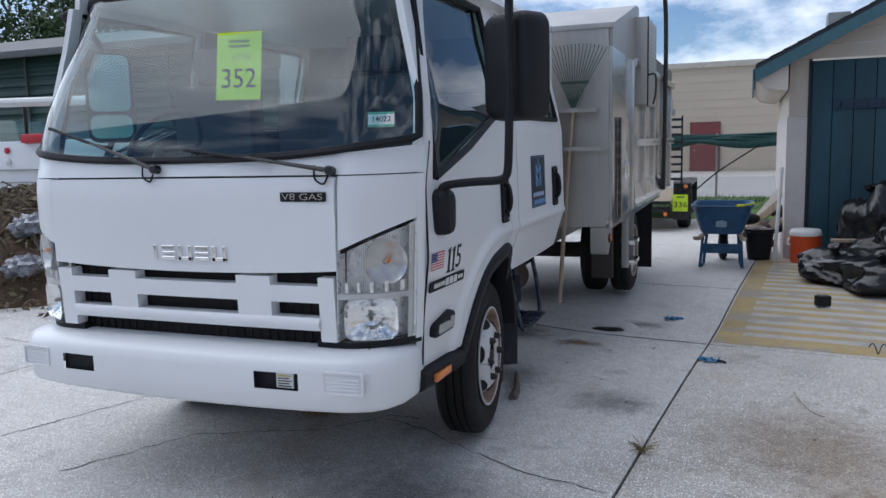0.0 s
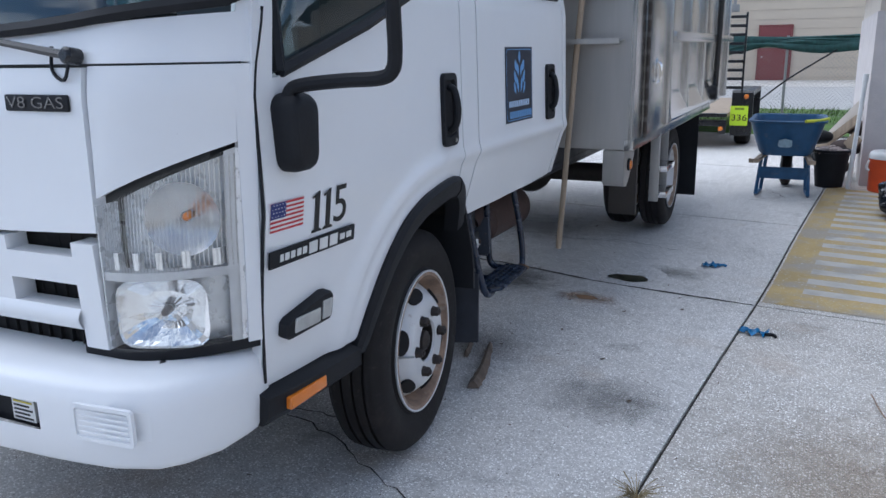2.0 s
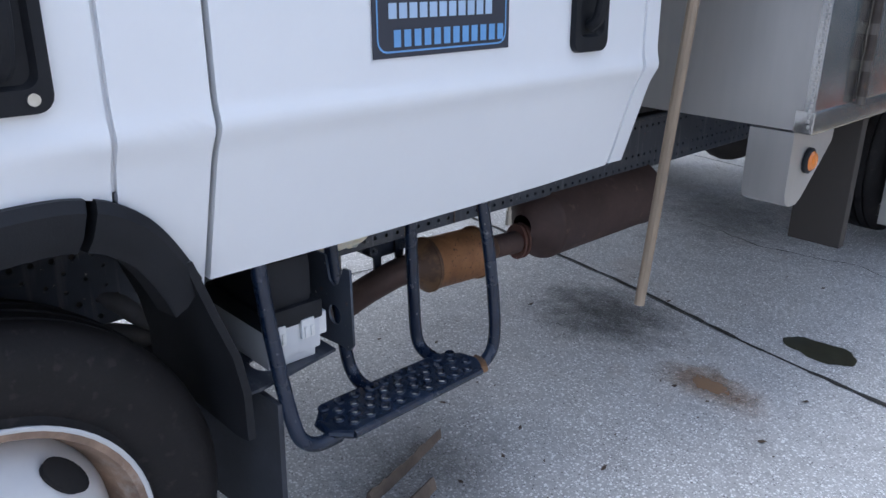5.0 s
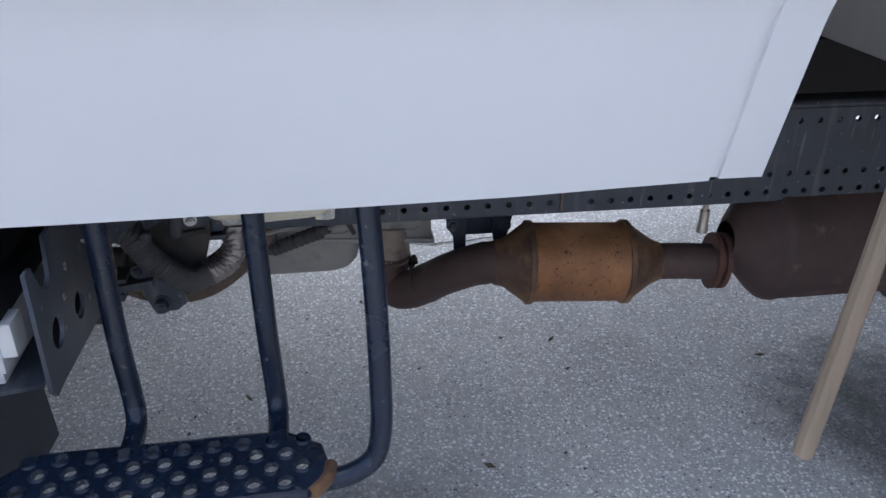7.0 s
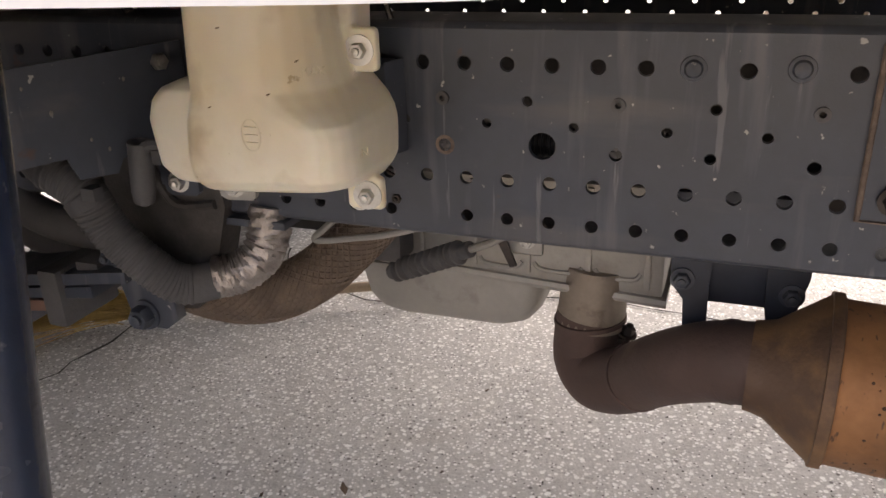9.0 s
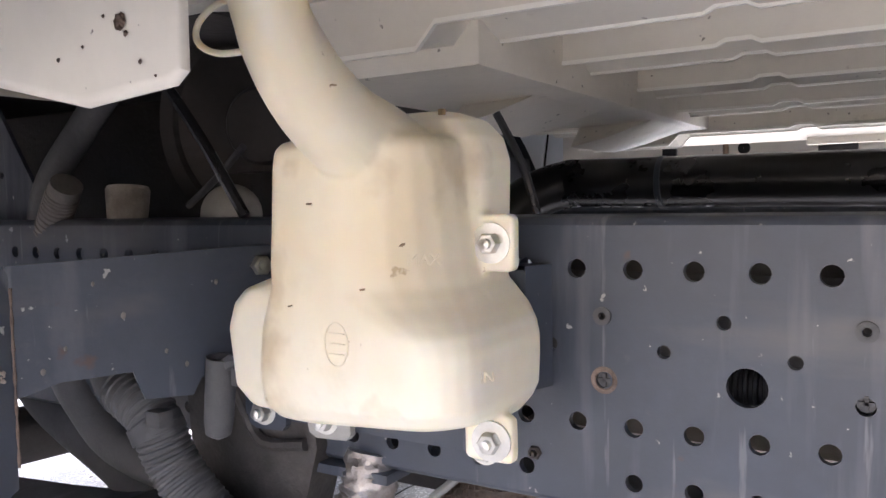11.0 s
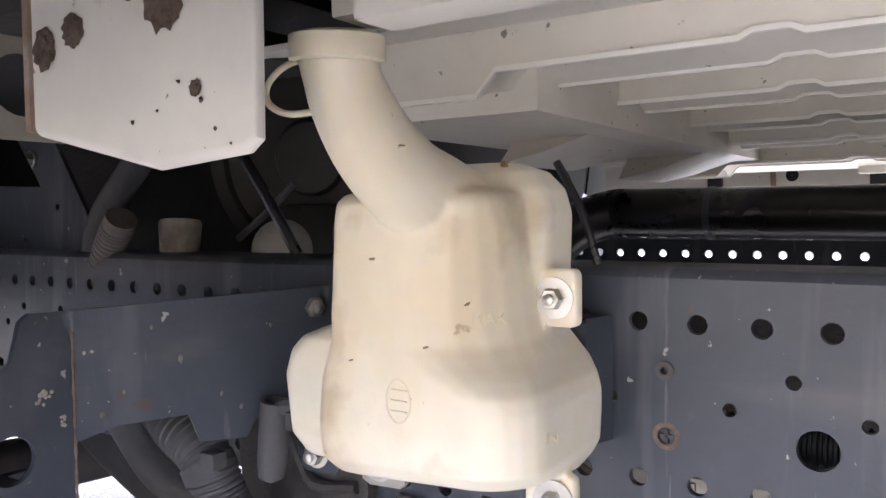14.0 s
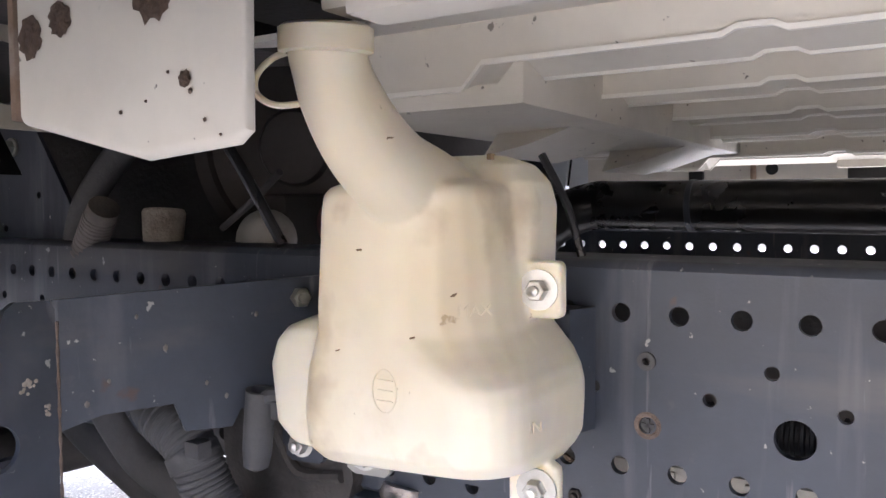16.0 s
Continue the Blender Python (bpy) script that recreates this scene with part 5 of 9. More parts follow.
# wheels
def wheel(x, y, z, s, name="front_wheel", dual=False):
    w = 0.20
    G = 1.075
    prof = [(0.0, 0.236), (-0.012, 0.255), (-0.002, 0.285), (0.004, 0.325), (-0.004, 0.355), (-0.02, 0.374)]
    prof += [(-0.028, 0.381), (-0.045, 0.385), (-0.0455, 0.374), (-0.055, 0.374), (-0.0555, 0.385), (-0.082, 0.386), (-0.0825, 0.374), (-0.092, 0.374), (-0.0925, 0.386), (-0.12, 0.386), (-0.1205, 0.374), (-0.13, 0.374), (-0.1305, 0.385), (-0.165, 0.381), (-0.185, 0.36), (-0.195, 0.31), (-0.18, 0.22)]
    bm = bmesh.new()
    lathe(bm, prof, (x, y, z), (s, 0, 0), 56)
    tyre = part("tyre", bm, RUBBER, truck, "worn black tyre")
    bm = bmesh.new()
    lathe(bm, [(d, r * G) for d, r in ((-0.012, 0.21), (-0.004, 0.222), (0.003, 0.223), (0.002, 0.212), (-0.02, 0.205), (-0.05, 0.198), (-0.075, 0.19))], (x, y, z), (s, 0, 0), 48)
    rim = part("rim", bm, RUSTRIM, tyre, "rust-streaked steel rim")
    bm = bmesh.new()
    lathe(bm, [(-0.004, 0.218 * G), (0.0035, 0.2225 * G), (0.0055, 0.2265 * G), (0.0035, 0.2295 * G), (-0.004, 0.2275 * G)], (x, y, z), (s, 0, 0), 56)
    part("rim_lip", bm, WHEELW, rim, "worn white rim edge")
    # dished disc with round vents
    bm = bmesh.new()
    if not dual:
        pr = [(-0.075, 0.192), (-0.058, 0.188), (-0.03, 0.172), (0.0, 0.148), (0.012, 0.135), (0.016, 0.115), (0.014, 0.07), (0.004, 0.066)]
    else:
        pr = [(-0.02, 0.198), (-0.05, 0.19), (-0.10, 0.165), (-0.125, 0.13), (-0.13, 0.06)]
    pr = [(d, r * G) for d, r in pr]
    seg = 60
    rings = []
    for d, r in pr:
        rings.append([bm.verts.new((x + s * d, y + r * math.cos(2 * math.pi * k / seg), z + r * math.sin(2 * math.pi * k / seg))) for k in range(seg)])
    for i in range(len(rings) - 1):
        for k in range(seg):
            j = (k + 1) % seg
            bm.faces.new((rings[i][k], rings[i][j], rings[i + 1][j], rings[i + 1][k]))
    disc = part("wheel_disc", bm, WHEELW, tyre, "white-painted wheel disc")
    if dual:
        return tyre
    for k in range(6):
        a = radians(60 * k + 44)
        bm = bmesh.new()
        c = Vector((x + s * (-0.013), y + 0.174 * math.cos(a), z + 0.174 * math.sin(a)))
        n = Vector((s * 0.62, 0.78 * math.cos(a), 0.78 * math.sin(a))).normalized()
        t = Vector((0, -math.sin(a), math.cos(a)))
        u = n.cross(t)
        rings2 = [[c + n * d + t * (0.043 * q * math.cos(b)) + u * (0.027 * q * math.sin(b)) for b in spread(0, 2 * math.pi * 19 / 20, 20)] for d, q in ((0.004, 1.0), (0.0045, 0.94), (-0.02, 0.9))]
        ring_loft(bm, rings2)
        # near-black plug on the uncut disc paints the shade inside a vent
        part("vent_hole", bm, DARK, disc)
        a = radians(60 * k + 62)
        bm = bmesh.new()
        o = (x + s * 0.012, y + 0.105 * math.cos(a), z + 0.105 * math.sin(a))
        lathe(bm, [(0, 0.001), (0.0, 0.019), (0.006, 0.019), (0.008, 0.016)], o, (s, 0, 0), 16)
        lathe(bm, [(0.006, 0.0165), (0.024, 0.0165), (0.028, 0.0135), (0.028, 0.009), (0.033, 0.008), (0.033, 0.0005)], o, (s, 0, 0), 6)
        part("wheel_nut", bm, NUT, disc)
    bm = bmesh.new()
    lathe(bm, [(-0.05, 0.07), (-0.045, 0.05), (-0.045, 0.038), (0.0, 0.036), (0.008, 0.033), (0.015, 0.022), (0.018, 0.001)], (x, y, z), (s, 0, 0), 24)
    lathe(bm, [(0.006, 0.0685), (-0.05, 0.068)], (x, y, z), (s, 0, 0), 24)
    part("hub_cap", bm, NUT, disc, "dark greasy hub")
    bm = bmesh.new()
    tube(bm, [(x - s * 0.02, y - 0.178, z - 0.0), (x + s * 0.03, y - 0.162, z + 0.004)], 0.004, 6, 0)
    part("valve_stem", bm, BOLT, disc)
    return tyre


# the front wheels are steered a little
for s in (1, -1):
    w_ = wheel(s * 0.955, 0.0, 0.384, s)
    q = s * 0.965
    for ob in (w_, *w_.children_recursive):
        ob.data.transform(Matrix.Translation((q - 0.008, -0.004, 0)) @ Matrix.Rotation(radians(5), 4, "Z") @ Matrix.Translation((-q, 0, 0)))
for s in (1, -1):
    for xo in (1.135, 0.875):
        wheel(s * xo, 3.92, 0.398, s, dual=True)
# mud flap and liner behind the front wheel
for s in (1, -1):
    bm = bmesh.new()
    ring_loft(bm, [[(s * x, y, z) for x, z in ((0.545, 0.50), (0.535, 0.26), (0.525, 0.155), (0.60, 0.165), (0.90, 0.205), (0.955, 0.215), (0.96, 0.50))] for y in (0.458, 0.468)])
    part("mud_flap", bm, FLAPR, truck, "black rubber mud flap")
    bm = bmesh.new()
    P = [(0.31, 0.80), (0.345, 0.70), (0.375, 0.62), (0.388, 0.55), (0.39, 0.46)]
    ring_loft(bm, [[(s * x, y + q, z) for x, q in ((0.62, 0.0), (0.94, 0.0), (0.965, 0.006), (0.965, 0.02), (0.94, 0.016), (0.62, 0.012))] for y, z in P])
    part("arch_liner", bm, BLACKP, truck)
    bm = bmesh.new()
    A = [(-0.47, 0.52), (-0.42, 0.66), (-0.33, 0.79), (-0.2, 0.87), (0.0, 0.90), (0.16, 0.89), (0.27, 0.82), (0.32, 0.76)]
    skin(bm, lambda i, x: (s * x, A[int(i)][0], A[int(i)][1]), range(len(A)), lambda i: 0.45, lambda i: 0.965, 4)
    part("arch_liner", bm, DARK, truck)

# ---- chassis ----
built = set(bpy.data.objects)
RT, RB = 0.688, 0.487  # rail top and bottom
PITCH = 0.0387


def rail(s):
    y0, y1 = -0.95, 5.7
    spots = []

    def punch(y, z, r):
        if y0 + 0.05 < y < y1 - 0.05 and all((y - a) ** 2 + (z - b) ** 2 > (r + c + 0.003) ** 2 for a, b, c in spots):
            spots.append((y, z, r))

    sh = 0.0 if s > 0 else 0.010
    for y, r in ((1.130, 0.0122), (1.605, 0.0122), (2.2, 0.0122), (0.6, 0.0122)):
        punch(y, 0.583, r)
    for k in range(-50, 125):
        y = 1.021 + sh + PITCH * k
        if k not in (6, 8, 15, 24) or s < 0:
            punch(y, 0.653, 0.0066)
        punch(y, 0.549, 0.0064)
        if k not in (0, 18):
            punch(y, 0.512, 0.0060)
    for k in range(-24, 58):
        y = 1.039 + sh + 2 * PITCH * k
        punch(y, 0.622, 0.0047)
        punch(y + PITCH * 1.05, 0.601, 0.0045)
        if k % 2 == 0:
            punch(y, 0.579, 0.0055)
        else:
            punch(y - 0.001, 0.581, 0.0048)
    holes = [circle(y, z, r, 24 if r > 0.01 else 12) for y, z, r in spots]
    ob = plate("frame_rail", [(y0, RB + 0.006), (y0, RT - 0.006), (y1, RT - 0.006), (y1, RB + 0.006)], holes, 0.006, SIDE(s * 0.422), FRAMEP, truck, "black perforated chassis rail")
    bm = bmesh.new()
    for z, d in ((RT, -1), (RB, 1)):
        rings = []
        for y in (y0, y1):
            pr = [(s * 0.425, z + d * 0.012)] + [(s * (0.415 + 0.010 * math.cos(a)), z + d * (0.010 - 0.010 * math.sin(a))) for a in spread(0.2, math.pi / 2, 5)] + [(s * 0.355, z), (s * 0.355, z + d * 0.006), (s * 0.415, z + d * 0.006), (s * 0.419, z + d * 0.012)]
            rings.append([(x, y, zz) for x, zz in pr])
        ring_loft(bm, rings)
    part("rail_flange", bm, FRAMEP, ob)
    return ob


rail_l = rail(1)
rail(-1)
for y, z in ((1.251, 0.654), (1.33, 0.656)):
    bm = bmesh.new()
    lathe(bm, [(0, 0.0105), (0.0015, 0.0100), (0.002, 0.0075), (0.0045, 0.006), (0.0055, 0.003), (0.0056, 0.0003)], (0.425, y, z), (1, 0, 0), 20)
    part("rail_rivet", bm, FRAMEP, rail_l, "round rivet head")
for y, z, r in ((1.039, 0.622, 0.0045), (1.194, 0.622, 0.0045), (1.039 + 8 * PITCH, 0.622, 0.0045)):
    bm = bmesh.new()
    lathe(bm, [(0.0, 0.0062), (0.002, 0.0062), (0.002, 0.0026), (-0.004, 0.0024)], (0.425, y, z), (1, 0, 0), 14)
    part("clip_plug", bm, HOSE, rail_l)
for y, z in ((1.04, 0.579), (1.194, 0.581), (1.404, 0.580)):
    bm = bmesh.new()
    lathe(bm, [(-0.002, 0.0055), (-0.001, 0.0005)], (0.425, y, z), (1, 0, 0), 12)
    box(bm, 0.422, 0.4255, y - 0.0045, y + 0.0045, z - 0.0012, z + 0.0012)
    box(bm, 0.422, 0.4255, y - 0.0012, y + 0.0012, z - 0.0045, z + 0.0045)
    part("clip_plug", bm, HOSE, rail_l)
RUSTRING = mat("rust_bloom", (0.17, 0.125, 0.10), 0.9, var=0.4, scale=60, bump=0.6, bscale=200)


def splat(x, y, z, r, material, parent, n=26, axis=1):
    """A thin ragged crust on a face that looks towards +x."""
    bm = bmesh.new()
    for q in range(3):
        c = (x + 0.0006 + 0.0003 * q, y, z)
        k = r * (1 - 0.25 * q)
        vs = [bm.verts.new((c[0], c[1] + k * random.uniform(0.78, 1.1) * math.cos(2 * math.pi * i / n), c[2] + k * random.uniform(0.78, 1.1) * math.sin(2 * math.pi * i / n))) for i in range(n)]
        o = bm.verts.new((c[0] + 0.0006, c[1], c[2]))
        for i in range(n):
            bm.faces.new((o, vs[i], vs[(i + 1) % n]))
    return part("rust_spot", bm, material, parent)


_bm = bmesh.new()
lathe(_bm, [(0.0006, 0.0058), (0.0010, 0.0066), (0.0006, 0.0092)], (0.425, 1.04, 0.579), (1, 0, 0), 30)
part("rust_spot", _bm, RUSTRING, rail_l, "brown rust bloom round a hole")
# loom behind the large hole
bm = bmesh.new()
tube(bm, [(0.385, 0.9, 0.577), (0.385, 1.1, 0.575), (0.385, 1.5, 0.577)], lambda t: 0.0125, 12, 30)
part("corrugated_loom", bm, BLACKP, truck)
for k in range(40):
    bm = bmesh.new()
    lathe(bm, [(0, 0.0125), (0.001, 0.0145), (0.003, 0.0145), (0.004, 0.0125)], (0.385, 1.02 + 0.006 * k, 0.576), (0, 1, 0), 14)
    part("loom_ridge", bm, BLACKP, truck)
# cross members between the rails
for y in (0.45, 1.9, 3.2, 4.4, 5.5):
    bm = bmesh.new()
    box(bm, -0.42, 0.42, y - 0.05, y + 0.05, 0.53, 0.66, 0.004)
    part("cross_member", bm, FRAMEP, truck)
# gearbox cross member below the rail, with bolted legs
bm = bmesh.new()
for P in ([(1.239, 0.50), (1.239, 0.417), (1.2405, 0.3956), (1.254, 0.377), (1.257, 0.330), (1.281, 0.330), (1.280, 0.40), (1.284, 0.50)], [(1.334, 0.50), (1.337, 0.38), (1.345, 0.33), (1.362, 0.335), (1.3674, 0.372), (1.3777, 0.416), (1.3785, 0.50)]):
    ring_loft(bm, [[(x, y, z) for y, z in P] for x in (0.262, 0.27)])
box(bm, -0.3, 0.258, 1.262, 1.357, 0.372, 0.50, 0.004)
xm = part("gearbox_cross_member", bm, NAVY, truck, "navy-black gearbox support with bolted legs")
for yy, z in ((1.252, 0.402), (1.362, 0.396)):
    bm = bmesh.new()
    hexnut(bm, (0.27, yy, z), (1, 0, 0), 0.009, 0.008, 0.013)
    part("bolt", bm, FRAMEP, xm)

# reinforcing plate over the rear part of the rail
_h = [circle(1.021 + PITCH * k, z, 0.0062, 12) for k in range(11, 44) for z in (0.549, 0.512, 0.653) if 1.021 + PITCH * k > (1.45 if z < 0.54 else 1.425)]
rp_ = plate("rail_plate", [(1.385, 0.540), (1.385, 0.676), (2.75, 0.676), (2.75, 0.494), (1.430, 0.494), (1.430, 0.540)], _h, 0.005, SIDE(0.4255), FRAMEP, truck, "black reinforcing plate welded to the rail")
bm = bmesh.new()
tube(bm, [(0.428, 1.384, 0.676), (0.428, 1.384, 0.54), (0.428, 1.43, 0.538), (0.428, 1.43, 0.496)], 0.0025, 6, 0)
part("weld_seam", bm, RUSTRING, rp_)
bm = bmesh.new()
hexnut(bm, (0.4305, 1.407, 0.559), (1, 0, 0), 0.0085, 0.008, 0.012)
part("bolt", bm, NUT, rp_)

# tank bracket and the long bracket plate ahead of it
bm = bmesh.new()
ring_loft(bm, [[(x, y, z) for x, y in ((0.427, 0.80), (0.452, 0.80), (0.452, 0.996), (0.427, 1.004), (0.427, 1.001), (0.449, 0.993), (0.449, 0.803), (0.427, 0.803))] for z in (0.572, 0.656)])
box(bm, 0.427, 0.452, 0.80, 0.996, 0.653, 0.656)
tb = part("tank_bracket", bm, FRAMEP, truck)
plate("bracket_plate", [(-0.012, 0.668), (0.196, 0.661), (0.196, 0.567), (0.165, 0.576), (0.115, 0.577), (0.107, 0.555), (0.071, 0.553), (0.064, 0.566), (0.041, 0.567), (0.0, 0.553), (-0.012, 0.56)], [], 0.005, frame_m((0.4405, 0.763, 0), (0.18, -0.085, 0), (0, 0, 1)), FRAMEP, truck, "flat black bracket plate bent outwards from the rail")
for u, z, r in ((0.05, 0.64, 0.0025), (0.12, 0.62, 0.003), (0.16, 0.60, 0.002), (0.09, 0.59, 0.0022), (0.14, 0.645, 0.002), (0.075, 0.578, 0.0025), (0.175, 0.585, 0.0028)):
    bm = bmesh.new()
    bmesh.ops.create_icosphere(bm, subdivisions=1, radius=r, matrix=Matrix.Translation((0.4405 + 0.904 * u + 0.0015, 0.763 - 0.427 * u + 0.0025, z)) @ Matrix.Diagonal((0.8, 0.4, 1, 1)))
    part("dirt_clump", bm, mat("pale_dirt", (0.22, 0.20, 0.18), 0.95) if "pale_dirt" not in bpy.data.materials else bpy.data.materials["pale_dirt"], truck)
bm = bmesh.new()
hexnut(bm, (0.452, 0.756, 0.651), (0.43, 0.9, 0), 0.0085, 0.008, 0.0115)
part("bolt", bm, BOLT, tb)
# outrigger across the rail, with round holes, beside the battery
fold = plate("outrigger_plate", [(0.617, 0.505), (0.617, 0.655), (0.621, 0.661), (0.645, 0.662), (0.652, 0.657), (0.659, 0.63), (0.675, 0.62), (0.715, 0.62), (0.735, 0.635), (0.742, 0.70), (0.851, 0.70), (0.861, 0.655), (0.875, 0.645), (0.89, 0.652), (0.908, 0.69), (0.926, 0.69), (0.932, 0.54), (0.92, 0.526), (0.895, 0.527), (0.76, 0.517), (0.69, 0.512), (0.655, 0.510), (0.632, 0.495)],
             [circle(0.661, 0.566, 0.0165, 24), circle(0.789, 0.572, 0.019, 24), circle(0.876, 0.586, 0.02, 24)], 0.005, FRONT(0.68), FRAMEP, truck, "black outrigger plate with round holes")
bm = bmesh.new()
tube(bm, [(0.6165, 0.6835, 0.52 + 0.014 * k) for k in range(10)], lambda t: 0.0010 + 0.0004 * math.sin(t * 40), 6, 2)
part("weld_seam", bm, RUSTRING, fold)
for x, z, r in ((0.641, 0.603, 0.0045), (0.635, 0.607, 0.003), (0.623, 0.585, 0.0035), (0.69, 0.54, 0.006), (0.72, 0.60, 0.004), (0.75, 0.56, 0.005), (0.81, 0.64, 0.005), (0.835, 0.61, 0.004), (0.68, 0.528, 0.004)):
    bm = bmesh.new()
    for k in range(7):
        bmesh.ops.create_icosphere(bm, subdivisions=1, radius=r * random.uniform(0.3, 0.6), matrix=Matrix.Translation((x + random.uniform(-r, r), 0.683, z + random.uniform(-r, r))) @ Matrix.Diagonal((1, 0.5, 1, 1)))
    part("dirt_clump", bm, mat("dried_mud", (0.42, 0.36, 0.3), 0.95, var=0.3, scale=90) if "dried_mud" not in bpy.data.materials else bpy.data.materials["dried_mud"], fold)
# flat plate that carries the battery
plate("battery_tray", [(0.62, 0.43), (0.935, 0.43), (0.935, 0.48), (0.90, 0.66), (0.62, 0.66)], [[(0.86 + 0.03 * math.cos(a), 0.525 + 0.02 * math.sin(a)) for a in spread(0, 5.9, 18)]], 0.006, frame_m((0, 0, 0.527), (1, 0, 0), (0, 1, 0)), FRAMEP, truck, "black tray with an oval hole")
bm = bmesh.new()
box(bm, 0.70, 0.903, 0.512, 0.626, 0.548, 0.612, 0.008)
box(bm, 0.71, 0.895, 0.518, 0.618, 0.5305, 0.55, 0.004)
bat = part("battery_box", bm, mat("off_white_battery_case", (0.62, 0.63, 0.64), 0.45, var=0.05), truck, "white battery box with a dark lid")
bm = bmesh.new()
box(bm, 0.695, 0.908, 0.508, 0.63, 0.608, 0.645, 0.008)
box(bm, 0.705, 0.90, 0.515, 0.615, 0.64, 0.735, 0.02)
part("battery_lid", bm, BLACKP, bat)
for y in (0.535, 0.595):
    bm = bmesh.new()
    box(bm, 0.903, 0.911, y - 0.014, y + 0.014, 0.578, 0.616, 0.003)
    box(bm, 0.910, 0.914, y - 0.009, y - 0.004, 0.582, 0.602, 0.001)
    box(bm, 0.910, 0.914, y + 0.004, y + 0.009, 0.582, 0.602, 0.001)
    part("latch", bm, WPLAST, bat, "white plastic latch")
bm = bmesh.new()
box(bm, 0.862, 0.90, 0.622, 0.642, 0.57, 0.615, 0.004)
part("strap_lug", bm, WPLAST, bat)

# ---- expansion tank ----
def tank_ring(y0, y1, x0, x1, z, rl, rr, tilt=0.0):
    out = []
    for cy, cx, r, a in ((y1 - rr, x1 - rr, rr, 0), (y0 + rl, x1 - rl, rl, 90), (y0 + 0.012, x0 + 0.012, 0.012, 180), (y1 - 0.012, x0 + 0.012, 0.012, 270)):
        out += [(cx + r * math.sin(radians(a + 18 * k)), cy + r * math.cos(radians(a + 18 * k)), z + tilt * (cy + r * math.cos(radians(a + 18 * k)) - 0.94)) for k in range(6)]
    return out


bm = bmesh.new()
S = [(0.564, 0.890, 0.992, 0.478, 0.535, 0.02, 0.03), (0.566, 0.878, 1.002, 0.466, 0.552, 0.02, 0.034), (0.571, 0.870, 1.008, 0.460, 0.564, 0.018, 0.034), (0.580, 0.866, 1.012, 0.458, 0.572, 0.016, 0.032), (0.600, 0.866, 1.013, 0.458, 0.575, 0.016, 0.030),
     (0.616, 0.868, 1.013, 0.458, 0.575, 0.016, 0.031), (0.626, 0.870, 1.010, 0.458, 0.575, 0.015, 0.034), (0.634, 0.872, 1.004, 0.458, 0.574, 0.015, 0.042), (0.641, 0.874, 0.997, 0.458, 0.573, 0.014, 0.050), (0.650, 0.876, 0.990, 0.458, 0.572, 0.014, 0.054), (0.665, 0.876, 0.986, 0.458, 0.572, 0.014, 0.055), (0.690, 0.877, 0.984, 0.458, 0.571, 0.014, 0.052), (0.722, 0.878, 0.982, 0.458, 0.570, 0.014, 0.042),
     (0.732, 0.879, 0.981, 0.459, 0.569, 0.014, 0.032), (0.737, 0.882, 0.978, 0.462, 0.565, 0.014, 0.026), (0.740, 0.890, 0.972, 0.470, 0.555, 0.014, 0.02), (0.741, 0.90, 0.960, 0.48, 0.54, 0.012, 0.016)]
ring_loft(bm, [tank_ring(a, b, c, d, z, rl, rr, 0.06 * max(0, (0.62 - z) / 0.05)) for z, a, b, c, d, rl, rr in S])
# front and rear shoulders of the lower body
S = [(0.556, 0.832, 0.95, 0.47, 0.52, 0.015, 0.015), (0.562, 0.814, 0.96, 0.458, 0.534, 0.02, 0.02), (0.575, 0.805, 0.97, 0.454, 0.538, 0.018, 0.02), (0.615, 0.800, 0.97, 0.454, 0.538, 0.018, 0.02), (0.632, 0.805, 0.97, 0.454, 0.537, 0.018, 0.02), (0.642, 0.814, 0.97, 0.456, 0.535, 0.018, 0.02), (0.649, 0.831, 0.96, 0.462, 0.528, 0.016, 0.02), (0.652, 0.85, 0.95, 0.475, 0.515, 0.014, 0.014)]
ring_loft(bm, [tank_ring(a, b, c, d, z, rl, rr) for z, a, b, c, d, rl, rr in S])
S = [(0.565, 0.93, 1.000, 0.462, 0.51, 0.015, 0.015), (0.575, 0.93, 1.007, 0.454, 0.520, 0.018, 0.018), (0.605, 0.93, 1.009, 0.452, 0.522, 0.018, 0.018), (0.622, 0.93, 1.009, 0.452, 0.522, 0.018, 0.018), (0.634, 0.93, 1.003, 0.452, 0.521, 0.018, 0.018), (0.648, 0.93, 0.992, 0.454, 0.518, 0.016, 0.016), (0.656, 0.93, 0.985, 0.46, 0.51, 0.014, 0.014)]
ring_loft(bm, [tank_ring(a, b, c, d, z, rl, rr) for z, a, b, c, d, rl, rr in S])
S = [(0.64, 0.89, 0.988, 0.452, 0.510, 0.018, 0.018), (0.725, 0.89, 0.991, 0.452, 0.510, 0.02, 0.02), (0.740, 0.89, 0.987, 0.453, 0.508, 0.02, 0.02), (0.751, 0.895, 0.978, 0.458, 0.504, 0.018, 0.018), (0.757, 0.905, 0.962, 0.466, 0.496, 0.014, 0.014)]
ring_loft(bm, [tank_ring(a, b, c, d, z, rl, rr) for z, a, b, c, d, rl, rr in S])
tube(bm, [(0.500, 0.938, 0.715), (0.535, 0.938, 0.731), (0.570, 0.938, 0.744), (0.600, 0.941, 0.7615), (0.622, 0.944, 0.782), (0.632, 0.946, 0.797), (0.635, 0.947, 0.806)], lambda t: 0.0315 - 0.0122 * min(1, t * 1.3), 22, 6)
